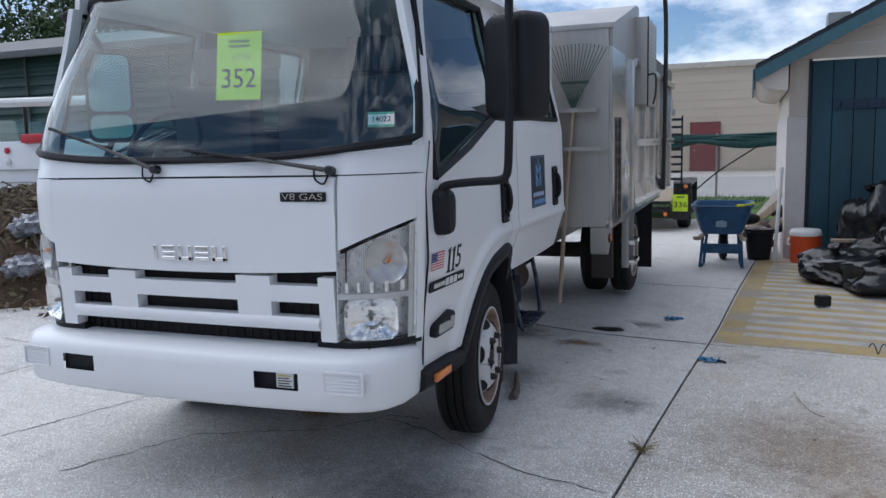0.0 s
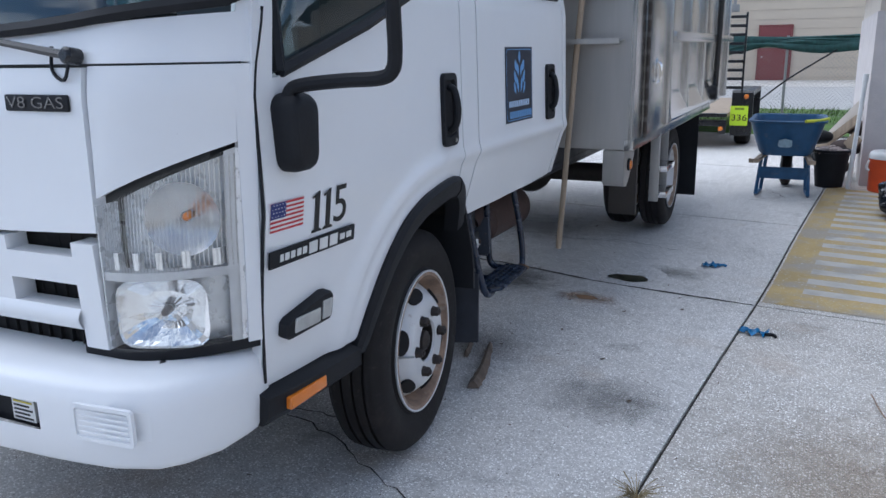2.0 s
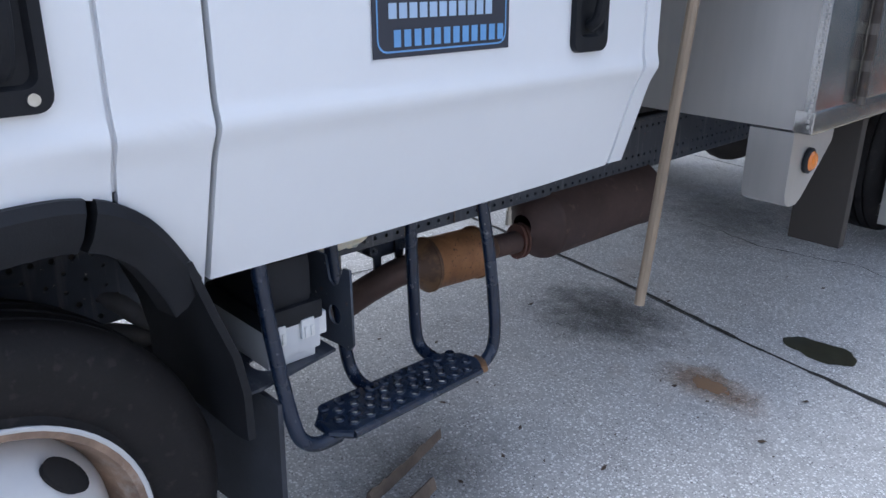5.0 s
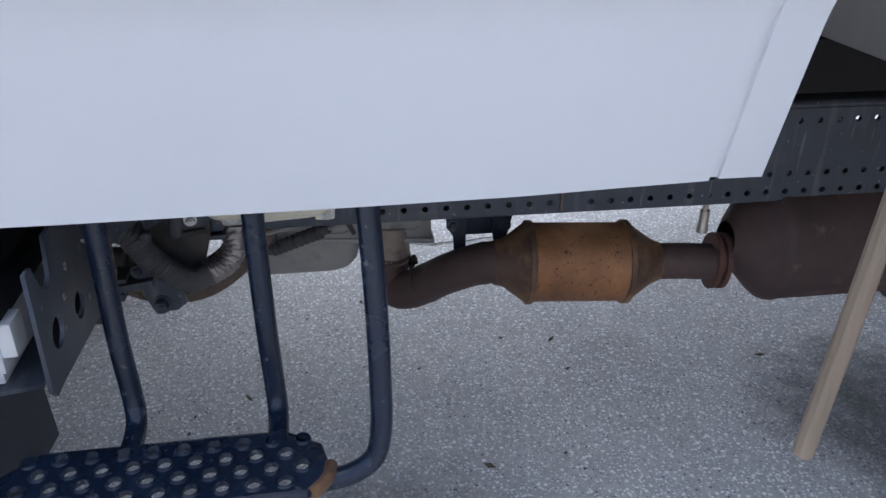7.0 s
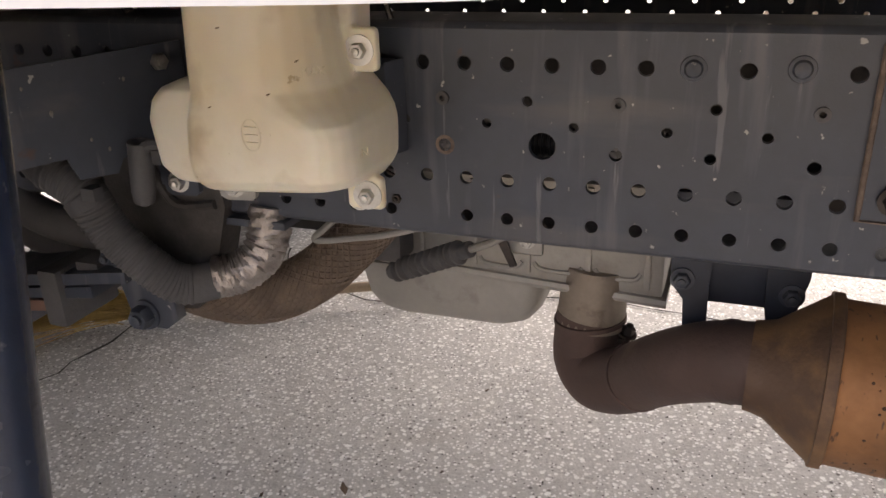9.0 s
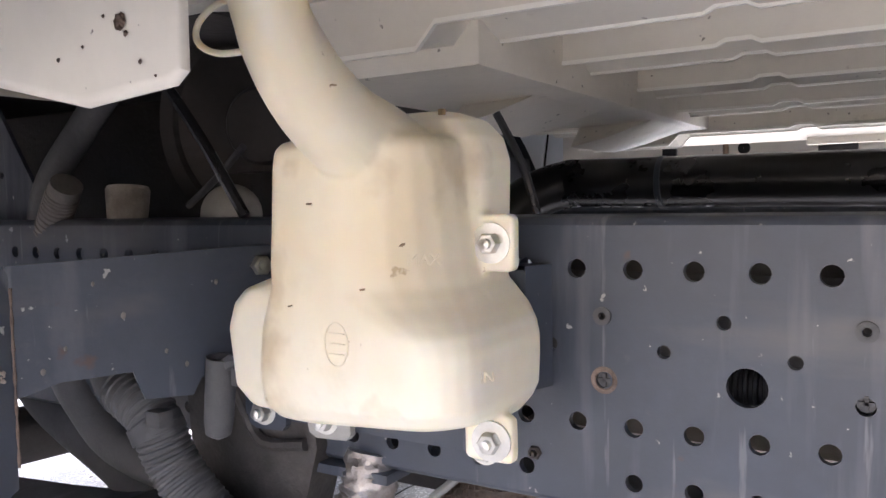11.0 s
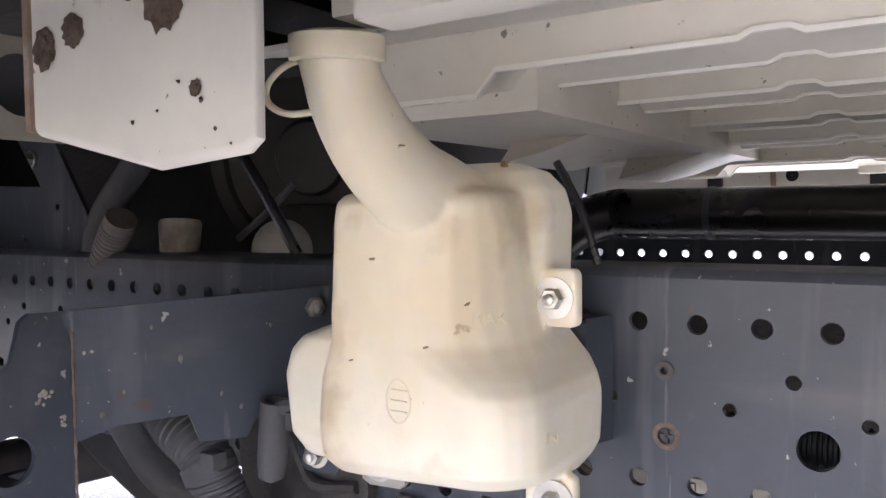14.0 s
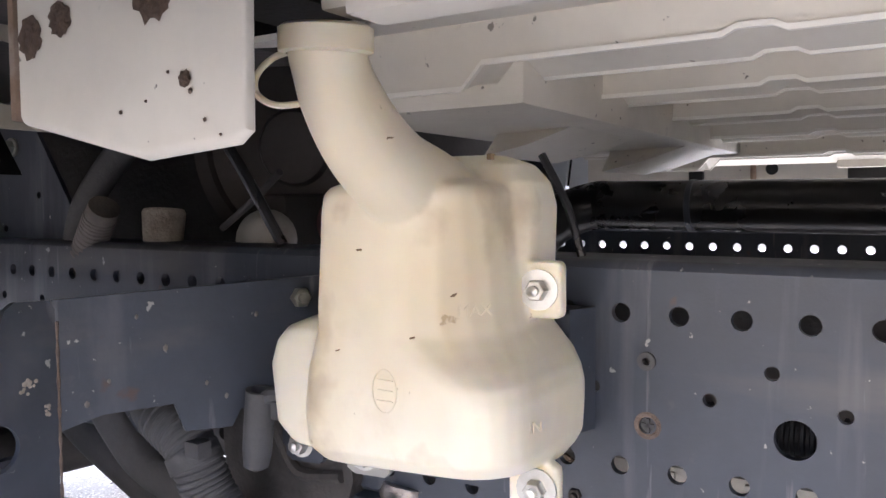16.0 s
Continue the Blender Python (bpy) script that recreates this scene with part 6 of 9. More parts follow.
# ears
for y, z, a in ((0.996, 0.674, 1), (1.001, 0.556, 1)):
    m = frame_m((0.494 if z > 0.6 else 0.506, y, z), (0, 1, 0), (0, 0, 1))
    ring_loft(bm, [[m @ Vector((p, q, d)) for p, q in rrect(*((-0.026, 0.0145, -0.0175, 0.0175) if z > 0.6 else (-0.02, 0.013, -0.014, 0.015)), 0.004)] for d in (-0.005, 0.005)])
tank = part("expansion_tank", bm, TANKP, truck, "yellowed plastic coolant expansion tank", 60)
_md = tank.modifiers.new("smooth", "REMESH")
_md.mode, _md.voxel_size, _md.use_smooth_shade = "VOXEL", 0.0018, True
_ms = tank.modifiers.new("soften", "SMOOTH")
_ms.factor, _ms.iterations = 0.5, 5
bm = bmesh.new()
lathe(bm, [(-0.004, 0.0195), (-0.003, 0.0232), (0.008, 0.0232), (0.0095, 0.021), (0.0095, 0.0005)], (0.635, 0.947, 0.803), (0.06, 0.06, 1), 30)
part("filler_cap", bm, TANKP, tank, "pale filler cap")
bm = bmesh.new()
tube(bm, [(0.632, 0.930, 0.804), (0.636, 0.914, 0.801), (0.640, 0.905, 0.792), (0.642, 0.907, 0.782), (0.639, 0.918, 0.776), (0.628, 0.932, 0.778)], 0.0018, 8, 6)
part("cap_strap", bm, TANKP, tank)
bm = bmesh.new()
box(bm, 0.615, 0.645, 0.952, 1.005, 0.817, 0.829, 0.003)
part("cap_tab", bm, mat("beige_plastic", (0.55, 0.5, 0.42), 0.5), tank)
for x, y, z in ((0.499, 0.996, 0.674), (0.512, 1.001, 0.556)):
    bm = bmesh.new()
    hexnut(bm, (x, y, z), (1, 0.1, 0), 0.0068, 0.007, 0.0125, 0.002)
    part("tank_bolt", bm, BOLT, tank)
for k in range(3):
    bm = bmesh.new()
    box(bm, 0.5750, 0.5763, 0.9305, 0.9415, 0.614 + 0.006 * k, 0.6144 + 0.006 * k)
    part("moulded_line", bm, TANKP, tank)
bm = bmesh.new()
tube(bm, [(0.5760, 0.936 + 0.0085 * math.cos(a), 0.620 + 0.0125 * math.sin(a)) for a in spread(0, 2 * math.pi, 25)], 0.0003, 5, 0)
part("moulded_oval", bm, TANKP, tank)
bm = bmesh.new()
for k in range(3):
    box(bm, 0.6243, 0.6250, 0.930, 0.948, 0.769 + 0.005 * k, 0.7696 + 0.005 * k, 0.0, Matrix.Translation((0.0053 * (k - 1), 0, 0)))
part("moulded_line", bm, TANKP, tank)
TDIRT = mat("brown_tank_scuff", (0.30, 0.21, 0.12), 0.8, var=0.3, scale=120)
for x, y, z, ry, rz, a in ((0.6075, 0.962, 0.759, 0.0026, 0.0009, 0.3), (0.6035, 0.957, 0.7605, 0.002, 0.0007, -0.4), (0.5762, 0.955, 0.652, 0.0006, 0.0006, 0), (0.5725, 0.980, 0.677, 0.0010, 0.0004, 0.9), (0.576, 0.918, 0.70, 0.0006, 0.0006, 0), (0.5755, 0.901, 0.64, 0.0004, 0.0004, 0)):
    bm = bmesh.new()
    ring_loft(bm, [[(x + d, y + ry * k * math.cos(b) * (1 + 0.4 * math.sin(3 * b)), z + rz * k * math.sin(b) + a * ry * k * math.cos(b)) for b in spread(0, 2 * math.pi * 11 / 12, 12)] for d, k in ((-0.003, 1.0), (0.0008, 1.0), (0.0012, 0.5))])
    part("scuff", bm, TDIRT, tank)
random.seed(23)
for k in range(16):
    bm = bmesh.new()
    r = random.uniform(0.0005, 0.0017)
    c = Vector((random.uniform(0.470, 0.500), random.uniform(0.915, 0.968), 0.7566))
    ring_loft(bm, [[(c.x + r * q * math.cos(b) * (1 + 0.4 * math.sin(3 * b + k)), c.y + 1.6 * r * q * math.sin(b), c.z + d) for b in spread(0, 2 * math.pi * 9 / 10, 10)] for d, q in ((-0.003, 1.0), (0.0006, 1.0), (0.0009, 0.5))])
    part("grime_fleck", bm, TDIRT, tank)
MARK = mat("tank_marking", (0.72, 0.63, 0.45), 0.5)
text_part("level_mark", "MAX", 0.009, frame_m((0.5625, 0.988, 0.668), (-1.0, 1, 0), (0, 0, 1)), MARK, tank, 0.0004)
text_part("level_mark", "MIN", 0.009, frame_m((0.545, 1.0125, 0.602), (-1.3, 1, 0), (0, 0, 1)), MARK, tank, 0.0004)

# lower front tank lugs and small rail bolts
for x, y, z, tab in ((0.468, 0.773, 0.536, FRAMEP), (0.476, 0.843, 0.540, CASTAL), (0.426, 0.950, 0.519, None)):
    bm = bmesh.new()
    hexnut(bm, (x, y, z), (1, 0.15, 0), 0.0078, 0.008, 0.0112, 0.002)
    nut = part("lug_bolt", bm, BOLT, truck)
    if tab:
        bm = bmesh.new()
        ring_loft(bm, [[(x + d, y + a, z + b) for a, b in ((-0.024, 0.022), (-0.017, -0.012), (-0.010, -0.0155), (0.018, -0.014), (0.022, -0.010), (0.022, 0.022))] for d in (-0.006, 0.0)])
        part("lug_tab", bm, tab, nut)
bm = bmesh.new()
hexnut(bm, (0.421, 0.989, 0.5225), (1, 0, 0), 0.005, 0.004, 0.0)
part("lug_bolt", bm, NUT, truck)
bm = bmesh.new()
box(bm, 0.427, 0.462, 0.745, 0.962, 0.528, 0.558, 0.003)
box(bm, 0.395, 0.432, 0.782, 0.865, 0.478, 0.4865, 0.002)
part("tank_foot_plate", bm, FRAMEP, truck)

# ---- floor of the cab from below ----
def fold_sheet(bm, pr, y0, y1, t=0.004):
    """A bent sheet: its section (x, z) run along the truck."""
    ring_loft(bm, [[(x, y, z) for x, z in pr] + [(x, y, z + t) for x, z in reversed(pr)] for y in (y0, y1)])


bm = bmesh.new()
fold_sheet(bm, [(-0.72, 0.800), (-0.38, 0.866), (0.38, 0.866), (0.56, 0.831)], 0.74, 1.49)
fold_sheet(bm, [(0.56, 0.831), (0.72, 0.800)], 1.02, 1.49)
part("floor_pan", bm, WHITE_DIRTY, truck, "dirty white underside of the cab floor")
bm = bmesh.new()
box(bm, -0.9, 0.9, -0.7, 0.74, 0.90, 0.91)
part("cab_floor_front", bm, CASTDK, truck)
bm = bmesh.new()
box(bm, -0.9, 0.9, 1.484, 1.49, 0.78, 0.95)
part("cab_rear_skirt", bm, WHITE_DIRTY, truck)
bm = bmesh.new()
box(bm, -0.40, 0.40, 0.74, 0.936, 0.80, 0.86, 0.006)
part("floor_cross_box", bm, WHITE_DIRTY, truck, "white box member across the floor")


LIPW = mat("warm_white_lip", (0.80, 0.77, 0.70), 0.45, var=0.05)


def rib(x, w, yj, zl):
    """A pressed floor rib along the truck: two lips with a shallow web between, and the jog near its front end."""
    ys = [yj - 0.15, yj - 0.06, yj, yj + 0.016, yj + 0.08, yj + 0.176, yj + 0.184, yj + 0.204, yj + 0.212, yj + 0.36, yj + 0.48, yj + 0.5, 1.48]
    dz = [-0.017, -0.017, -0.017, 0.0, 0.0, 0.0, 0.004, 0.004, 0.0, 0.0, 0.0, -0.012, -0.012]
    bm = bmesh.new()
    rings = []
    for y, d in zip(ys, dz):
        z = zl + d
        pr = [(x, 0.866), (x, z + 0.002), (x - 0.003, z), (x - 0.15 * w, z + 0.003), (x - 0.35 * w, z + 0.010), (x - 0.65 * w, z + 0.010), (x - 0.85 * w, z + 0.003), (x - w + 0.003, z), (x - w, z + 0.002), (x - w, 0.866)]
        rings.append([(a, y, b) for a, b in pr])
    ring_loft(bm, rings)
    r = part("floor_rib", bm, WHITE_DIRTY, truck, "pressed white floor rib with folded lips")
    for xx in (x + 0.001, x - w - 0.001):
        bm = bmesh.new()
        ring_loft(bm, [[(xx + a, y, zl + d + b) for a, b in ((-0.002, -0.002), (0.002, -0.002), (0.002, 0.0015), (-0.002, 0.0015))] for y, d in zip(ys, dz)])
        part("rib_lip", bm, LIPW, r)
    return r


rib(0.45, 0.085, 0.914, 0.824)
rib(0.02, 0.075, 0.884, 0.822)
rib(0.24, 0.07, 0.895, 0.823)
rib(-0.15, 0.07, 0.880, 0.812)
rib(-0.33, 0.07, 0.875, 0.797)
for x, z0 in ((0.13, 0.775), (-0.2, 0.77)):
    bm = bmesh.new()
    ring_loft(bm, [[(x + a, y, z) for a in (-0.09, 0.09)] + [(x + a * 0.6, y, z + 0.03) for a in (0.09, -0.09)] for y, z in ((0.80, z0), (0.85, z0 + 0.01), (0.93, z0 + 0.035))])
    part("rib_gusset", bm, WHITE_DIRTY, truck)
# sill seams beside the floor
SEAMD = mat("dark_grey_seal", (0.05, 0.045, 0.04), 0.7, var=0.2)
for s in (1, -1):
    for nm, x0, x1, z0, mt in (("sill_flange", 0.700, 0.722, 0.790, WHITE_DIRTY), ("sill_seal", 0.722, 0.735, 0.792, SEAMD), ("sill_channel", 0.735, 0.775, 0.783, WHITE_DIRTY), ("sill_seal", 0.775, 0.80, 0.79, SEAMD), ("sill_channel", 0.80, 0.885, 0.778, WHITE_DIRTY), ("door_aperture_seal", 0.885, 0.915, 0.776, SEAMD)):
        bm = bmesh.new()
        box(bm, min(s * x0, s * x1), max(s * x0, s * x1), 1.03 if x0 < 0.70001 else 1.225, 1.488, z0, 0.83, 0.002)
        part(nm, bm, mt, truck)
# far sill seen across the floor
bm = bmesh.new()
box(bm, -0.86, -0.80, 0.50, 1.25, 0.752, 0.84, 0.004)
fs = part("far_sill", bm, WHITE_DIRTY, truck, "white far sill with brackets")
bm = bmesh.new()
lathe(bm, [(0, 0.0125), (0.002, 0.012), (0.002, 0.0005)], (-0.80, 0.90, 0.795), (1, 0, 0), 18)
# near-black disc on the uncut sill paints a hole's shaded inside
part("sill_hole", bm, DARK, fs)
bm = bmesh.new()
tube(bm, [(-0.79, 0.865, 0.83), (-0.79, 0.867, 0.745)], 0.006, 8, 0)
part("hanger_rod", bm, RUSTRIM, fs, "rusty hanger rod")
for y0, y1 in ((0.735, 0.765), (1.04, 1.11)):
    bm = bmesh.new()
    box(bm, -0.80, -0.785, y0, y1, 0.765, 0.83, 0.003)
    part("sill_bracket", bm, BLACKG, fs)
bm = bmesh.new()
tube(bm, [(-0.785, 0.60, 0.757), (-0.785, 1.15, 0.757)], 0.005, 6, 0)
part("sill_edge", bm, WHITE, fs)
# painted box end behind the wheel arch, blotched with rust
bm = bmesh.new()
o_ = [(0.779, 0.770), (0.881, 0.7475), (0.943, 0.7525), (0.9505, 0.758), (0.952, 0.92), (0.779, 0.92)]
i_ = [(0.0, 0.006), (-0.0005, 0.006), (-0.002, 0.005), (-0.003, 0.002), (-0.003, 0.0), (0.0, 0.0)]
ring_loft(bm, [[(x, y + a * q, z + b * q) for (y, z), (a, b) in zip(o_, i_)] for x, q in ((0.691, 1.0), (0.6907, 0.6), (0.6895, 0.25), (0.688, 0.06), (0.6872, 0.0), (0.6862, 0.0))])
wb_ = part("arch_box_end", bm, WHITE_DIRTY, truck, "white-painted sheet end with rust blotches")
bm = bmesh.new()
box(bm, 0.684, 0.6935, 0.773, 0.7785, 0.772, 0.92, 0.002)
part("rusty_lip", bm, RUSTRIM, wb_)
plate("arch_box_side", [(0.58, 0.775), (0.686, 0.775), (0.686, 0.92), (0.58, 0.92)], [circle(0.655, 0.81, 0.020, 24)], 0.003, FRONT(0.70), mat("grimy_beige", (0.30, 0.27, 0.22), 0.7, var=0.2), truck)
RUSTB = mat("flaking_brown_rust", (0.125, 0.085, 0.062), 0.95, var=0.45, scale=110, bump=0.9, bscale=240)
for y, z, r in ((0.891, 0.8245, 0.0145), (0.818, 0.8215, 0.0100), (0.791, 0.815, 0.0115), (0.866, 0.832, 0.004), (0.912, 0.783, 0.0044), (0.916, 0.7775, 0.0016), (0.925, 0.764, 0.0012), (0.901, 0.787, 0.0010), (0.866, 0.771, 0.0013), (0.935, 0.757, 0.0008), (0.885, 0.775, 0.0009)):
    splat(0.691, y, z, r, RUSTB, wb_)
bm = bmesh.new()
box(bm, 0.45, 0.69, -0.5, 0.775, 0.84, 0.86)
part("arch_inner_panel", bm, CASTDK, truck)

# ---- engine bay seen past the tank ----
bm = bmesh.new()
box(bm, -0.28, 0.16, -0.55, 0.55, 0.42, 0.86, 0.05)
box(bm, -0.22, 0.20, 0.0, 0.50, 0.40, 0.62, 0.03)
part("engine_block", bm, CASTDK, truck, "grimy engine block")
bm = bmesh.new()
lathe(bm, [(-0.02, 0.145), (0.0, 0.15), (0.012, 0.145), (0.014, 0.125), (0.008, 0.12), (0.012, 0.05), (0.02, 0.045), (0.02, 0.001)], (0.17, 0.50, 0.80), (0.93, 0.3, -0.1), 40)
part("bell_cover", bm, mat("grimy_brown_casting", (0.055, 0.047, 0.044), 0.5, 0.3, var=0.3, scale=14), truck, "round grimy housing")
bm = bmesh.new()
box(bm, -0.2, 0.26, 0.50, 0.56, 0.42, 0.74, 0.02)
part("gearbox_flange", bm, CASTDK, truck)
for p0, p1, r, mt in (((0.42, 0.60, 0.83), (0.40, 0.69, 0.69), 0.0055, BLACKG), ((0.43, 0.965, 0.760), (0.43, 0.995, 0.69), 0.003, BLACKG), ((0.33, 0.62, 0.76), (0.30, 0.50, 0.70), 0.004, HOSE)):
    bm = bmesh.new()
    tube(bm, [p0, ((p0[0] + p1[0]) / 2, (p0[1] + p1[1]) / 2 + 0.004, (p0[2] + p1[2]) / 2), p1], r, 8, 4)
    part("control_cable", bm, mt, truck)
bm = bmesh.new()
lathe(bm, [(0, 0.021), (0.004, 0.023), (0.03, 0.021), (0.045, 0.02), (0.046, 0.001)], (0.37, 0.487, 0.722), (0.1, 0.05, -1), 20)
part("canvas_boot", bm, mat("pale_canvas", (0.36, 0.31, 0.26), 0.9, var=0.25, scale=60, bump=0.6, bscale=180), truck, "pale ribbed boot")
bm = bmesh.new()
bmesh.ops.create_uvsphere(bm, u_segments=20, v_segments=12, radius=0.032, matrix=Matrix.Translation((0.33, 0.60, 0.690)))
part("sensor_body", bm, CASTAL, truck)
bm = bmesh.new()
lathe(bm, [(0, 0.03), (0.02, 0.03), (0.022, 0.02), (0.03, 0.02), (0.03, 0.001)], (0.22, 0.62, 0.705), (1, 0.2, 0), 24)
part("red_grime_cap", bm, mat("dark_red_primer", (0.12, 0.035, 0.035), 0.6, var=0.3, scale=30), truck)
plate("engine_mount_plate", [(0.05, 0.687), (0.05, 0.87), (0.26, 0.87), (0.32, 0.787), (0.3666, 0.723), (0.36, 0.687)], [circle(0.3017, 0.7391, 0.0042, 14), circle(0.2286, 0.699, 0.0042, 14)], 0.005, SIDE(0.398), FRAMEP, truck, "dark plate with small holes above the rail")
bm = bmesh.new()
hexnut(bm, (0.401, 0.2511, 0.797), (1, 0, 0), 0.0085, 0.008, 0.0115)
part("bolt", bm, BOLT, truck)
# hoses
for pts, r, mt, nm in ((((0.42, 0.52, 0.61), (0.47, 0.585, 0.582), (0.50, 0.634, 0.554), (0.505, 0.683, 0.5296), (0.500, 0.7015, 0.490), (0.490, 0.733, 0.450), (0.475, 0.760, 0.424), (0.452, 0.788, 0.4225)), 0.0205, HOSE, "radiator_hose"),
                       (((0.40, 0.50, 0.82), (0.40, 0.458, 0.785), (0.40, 0.41, 0.745), (0.40, 0.385, 0.715), (0.40, 0.372, 0.68)), 0.0155, HOSE, "heater_hose"),
                       (((0.42, 0.455, 0.725), (0.415, 0.43, 0.70), (0.405, 0.39, 0.66), (0.40, 0.362, 0.62), (0.40, 0.34, 0.58)), 0.0165, BRAIDG, "breather_hose"),
                       (((0.40, 0.40, 0.56), (0.42, 0.445, 0.525), (0.42, 0.478, 0.490), (0.42, 0.515, 0.463), (0.42, 0.570, 0.449), (0.41, 0.64, 0.44)), 0.022, HOSE, "coolant_hose"),
                       (((0.38, 0.27, 0.54), (0.39, 0.36, 0.478), (0.39, 0.4836, 0.424), (0.40, 0.53, 0.407), (0.39, 0.60, 0.385)), 0.026, HOSE, "lower_hose")):
    bm = bmesh.new()
    tube(bm, pts, r, 16, 8)
    hose_ = part(nm, bm, mt, truck, "grey-black rubber hose")
    if nm in ("radiator_hose", "breather_hose"):
        P = catmull(pts, 16)
        for k in range(8 if nm == "breather_hose" else 36, len(P) - 12, 2):
            d = (P[k + 1] - P[k - 1]).normalized()
            bm = bmesh.new()
            lathe(bm, [(-0.0022, r), (-0.001, r + 0.0012), (0.001, r + 0.0012), (0.0022, r)], P[k], d, 16)
            part("hose_rib", bm, mt, hose_)
bm = bmesh.new()
lathe(bm, [(-0.007, 0.0212), (-0.007, 0.0226), (0.007, 0.0226), (0.007, 0.0212)], (0.5045, 0.688, 0.520), (-0.1, 0.42, -0.9), 24)
box(bm, 0.512, 0.526, 0.702, 0.718, 0.528, 0.541, 0.002)
part("hose_clamp", bm, HOSE, truck, "ribbed hose clamp")
# open stub pipe with its clip
bm = bmesh.new()
lathe(bm, [(0.0, 0.0085), (0.0, 0.0118), (0.05, 0.0116), (0.062, 0.010), (0.068, 0.0005)], (0.50, 0.761, 0.584), (-0.04, -0.15, -1), 18)
lathe(bm, [(0.0, 0.0085), (0.03, 0.008), (0.03, 0.0005)], (0.50, 0.761, 0.584), (-0.04, -0.15, -1), 18)
stub = part("stub_pipe", bm, HOSE, truck, "grey open stub pipe")
bm = bmesh.new()
tube(bm, [(0.50, 0.766, 0.578), (0.502, 0.778, 0.583), (0.498, 0.79, 0.581), (0.488, 0.806, 0.578)], lambda t: 0.0062 - 0.0025 * t, 8, 4)
box(bm, 0.495, 0.506, 0.776, 0.786, 0.564, 0.578, 0.002)
part("clip", bm, HOSE, stub)
bm = bmesh.new()
P = catmull([(0.452, 0.786, 0.4245), (0.440, 0.806, 0.428), (0.428, 0.825, 0.441), (0.418, 0.835, 0.464), (0.412, 0.838, 0.498)], 14)
rings = []
for i, p in enumerate(P):
    d = (P[min(i + 1, len(P) - 1)] - P[max(i - 1, 0)]).normalized()
    s_ = d.cross(Vector((1, 0, 0))).normalized()
    u_ = s_.cross(d)
    rings.append([p + (0.0205 + 0.0028 * abs(math.sin(k * 0.7 + i * 0.55)) + random.uniform(-0.0013, 0.0013)) * (math.cos(2 * math.pi * k / 26) * s_ + math.sin(2 * math.pi * k / 26) * u_) for k in range(26)])
ring_loft(bm, rings)
part("foil_sleeve", bm, FOIL, truck, "crumpled silver heat-shield sleeve", 40)
# braided flexible exhaust pipe
bp_ = [(0.37, 0.60, 0.41), (0.35, 0.65, 0.362), (0.325, 0.705, 0.334), (0.30, 0.755, 0.330), (0.275, 0.805, 0.353), (0.25, 0.845, 0.39), (0.23, 0.88, 0.432), (0.21, 0.90, 0.47)]
bm = bmesh.new()
tube(bm, bp_, 0.0345, 24, 8)
flex = part("braided_flex_pipe", bm, BRAID, truck, "tan braided flexible pipe")
P = catmull(bp_, 40)
bm = bmesh.new()
fr, up = [], Vector((1, 0, 0))
for i, p in enumerate(P):
    d = (P[min(i + 1, len(P) - 1)] - P[max(i - 1, 0)]).normalized()
    s_ = d.cross(up).normalized()
    up = s_.cross(d).normalized()
    fr.append((p, s_, up))
for q in (1, -1):
    for k in range(20):
        pts = []
        for i in range(0, len(P), 3):
            a = 2 * math.pi * k / 20 + q * i * 0.045
            p, s_, u_ = fr[i]
            pts.append(p + 0.0349 * (math.cos(a) * s_ + math.sin(a) * u_))
        tube(bm, pts, 0.0014, 4, 0, False)
tagged(part("braid_strand", bm, BRAID, flex), "woven wire strands", kind="stuff")
# gearbox and its pan
bm = bmesh.new()
box(bm, -0.26, 0.055, 0.80, 1.60, 0.34, 0.62, 0.03)
box(bm, -0.24, 0.128, 0.55, 1.205, 0.345, 0.45, 0.02)
part("gearbox", bm, CASTDK, truck, "grimy gearbox housing")
bm = bmesh.new()
box(bm, -0.24, 0.145, 0.845, 1.226, 0.312, 0.46, 0.010)
ring_loft(bm, [[(x, y, z + 0.02 * (1.228 - y) / 0.4) for x, z in ((-0.25, 0.303), (0.151, 0.303), (0.153, 0.308), (0.151, 0.314), (-0.25, 0.314))] for y in (0.835, 1.231)])
ring_loft(bm, [[(x, y, z) for y, x in rrect(0.792 + q, 1.066 - 1.2 * q, -0.23 + q * 0.3, 0.138 - q * 0.6, 0.035)] for z, q in ((0.315, -0.006), (0.285, 0.0), (0.258, 0.005), (0.240, 0.016), (0.231, 0.03), (0.228, 0.046))])
pan = part("gearbox_pan", bm, CASTAL, truck, "dull aluminium gearbox sump", 40)
for y, z0 in ((0.90, 0.335), (0.975, 0.332), (1.05, 0.329), (1.13, 0.326), (1.205, 0.323)):
    bm = bmesh.new()
    box(bm, 0.143, 0.1495, y - 0.004, y + 0.004, z0, 0.455, 0.003)
    part("pan_rib", bm, CASTAL, pan)
for y0, y1 in ((0.908, 0.967), (0.983, 1.042), (1.058, 1.122), (1.138, 1.197)):
    bm = bmesh.new()
    tube(bm, [(0.1455, y0, 0.345), (0.1465, y0 + 0.008, 0.337), (0.147, (y0 + y1) / 2, 0.335), (0.1465, y1 - 0.008, 0.336), (0.1455, y1, 0.344)], 0.0032, 6, 4)
    part("pan_rib", bm, CASTAL, pan)
for y, z, mt in ((0.872, 0.366, NUT), (1.135, 0.331, NUT)):
    bm = bmesh.new()
    hexnut(bm, (0.147, y, z), (1, 0, 0), 0.006, 0.006, 0.009)
    part("bolt", bm, mt, pan)
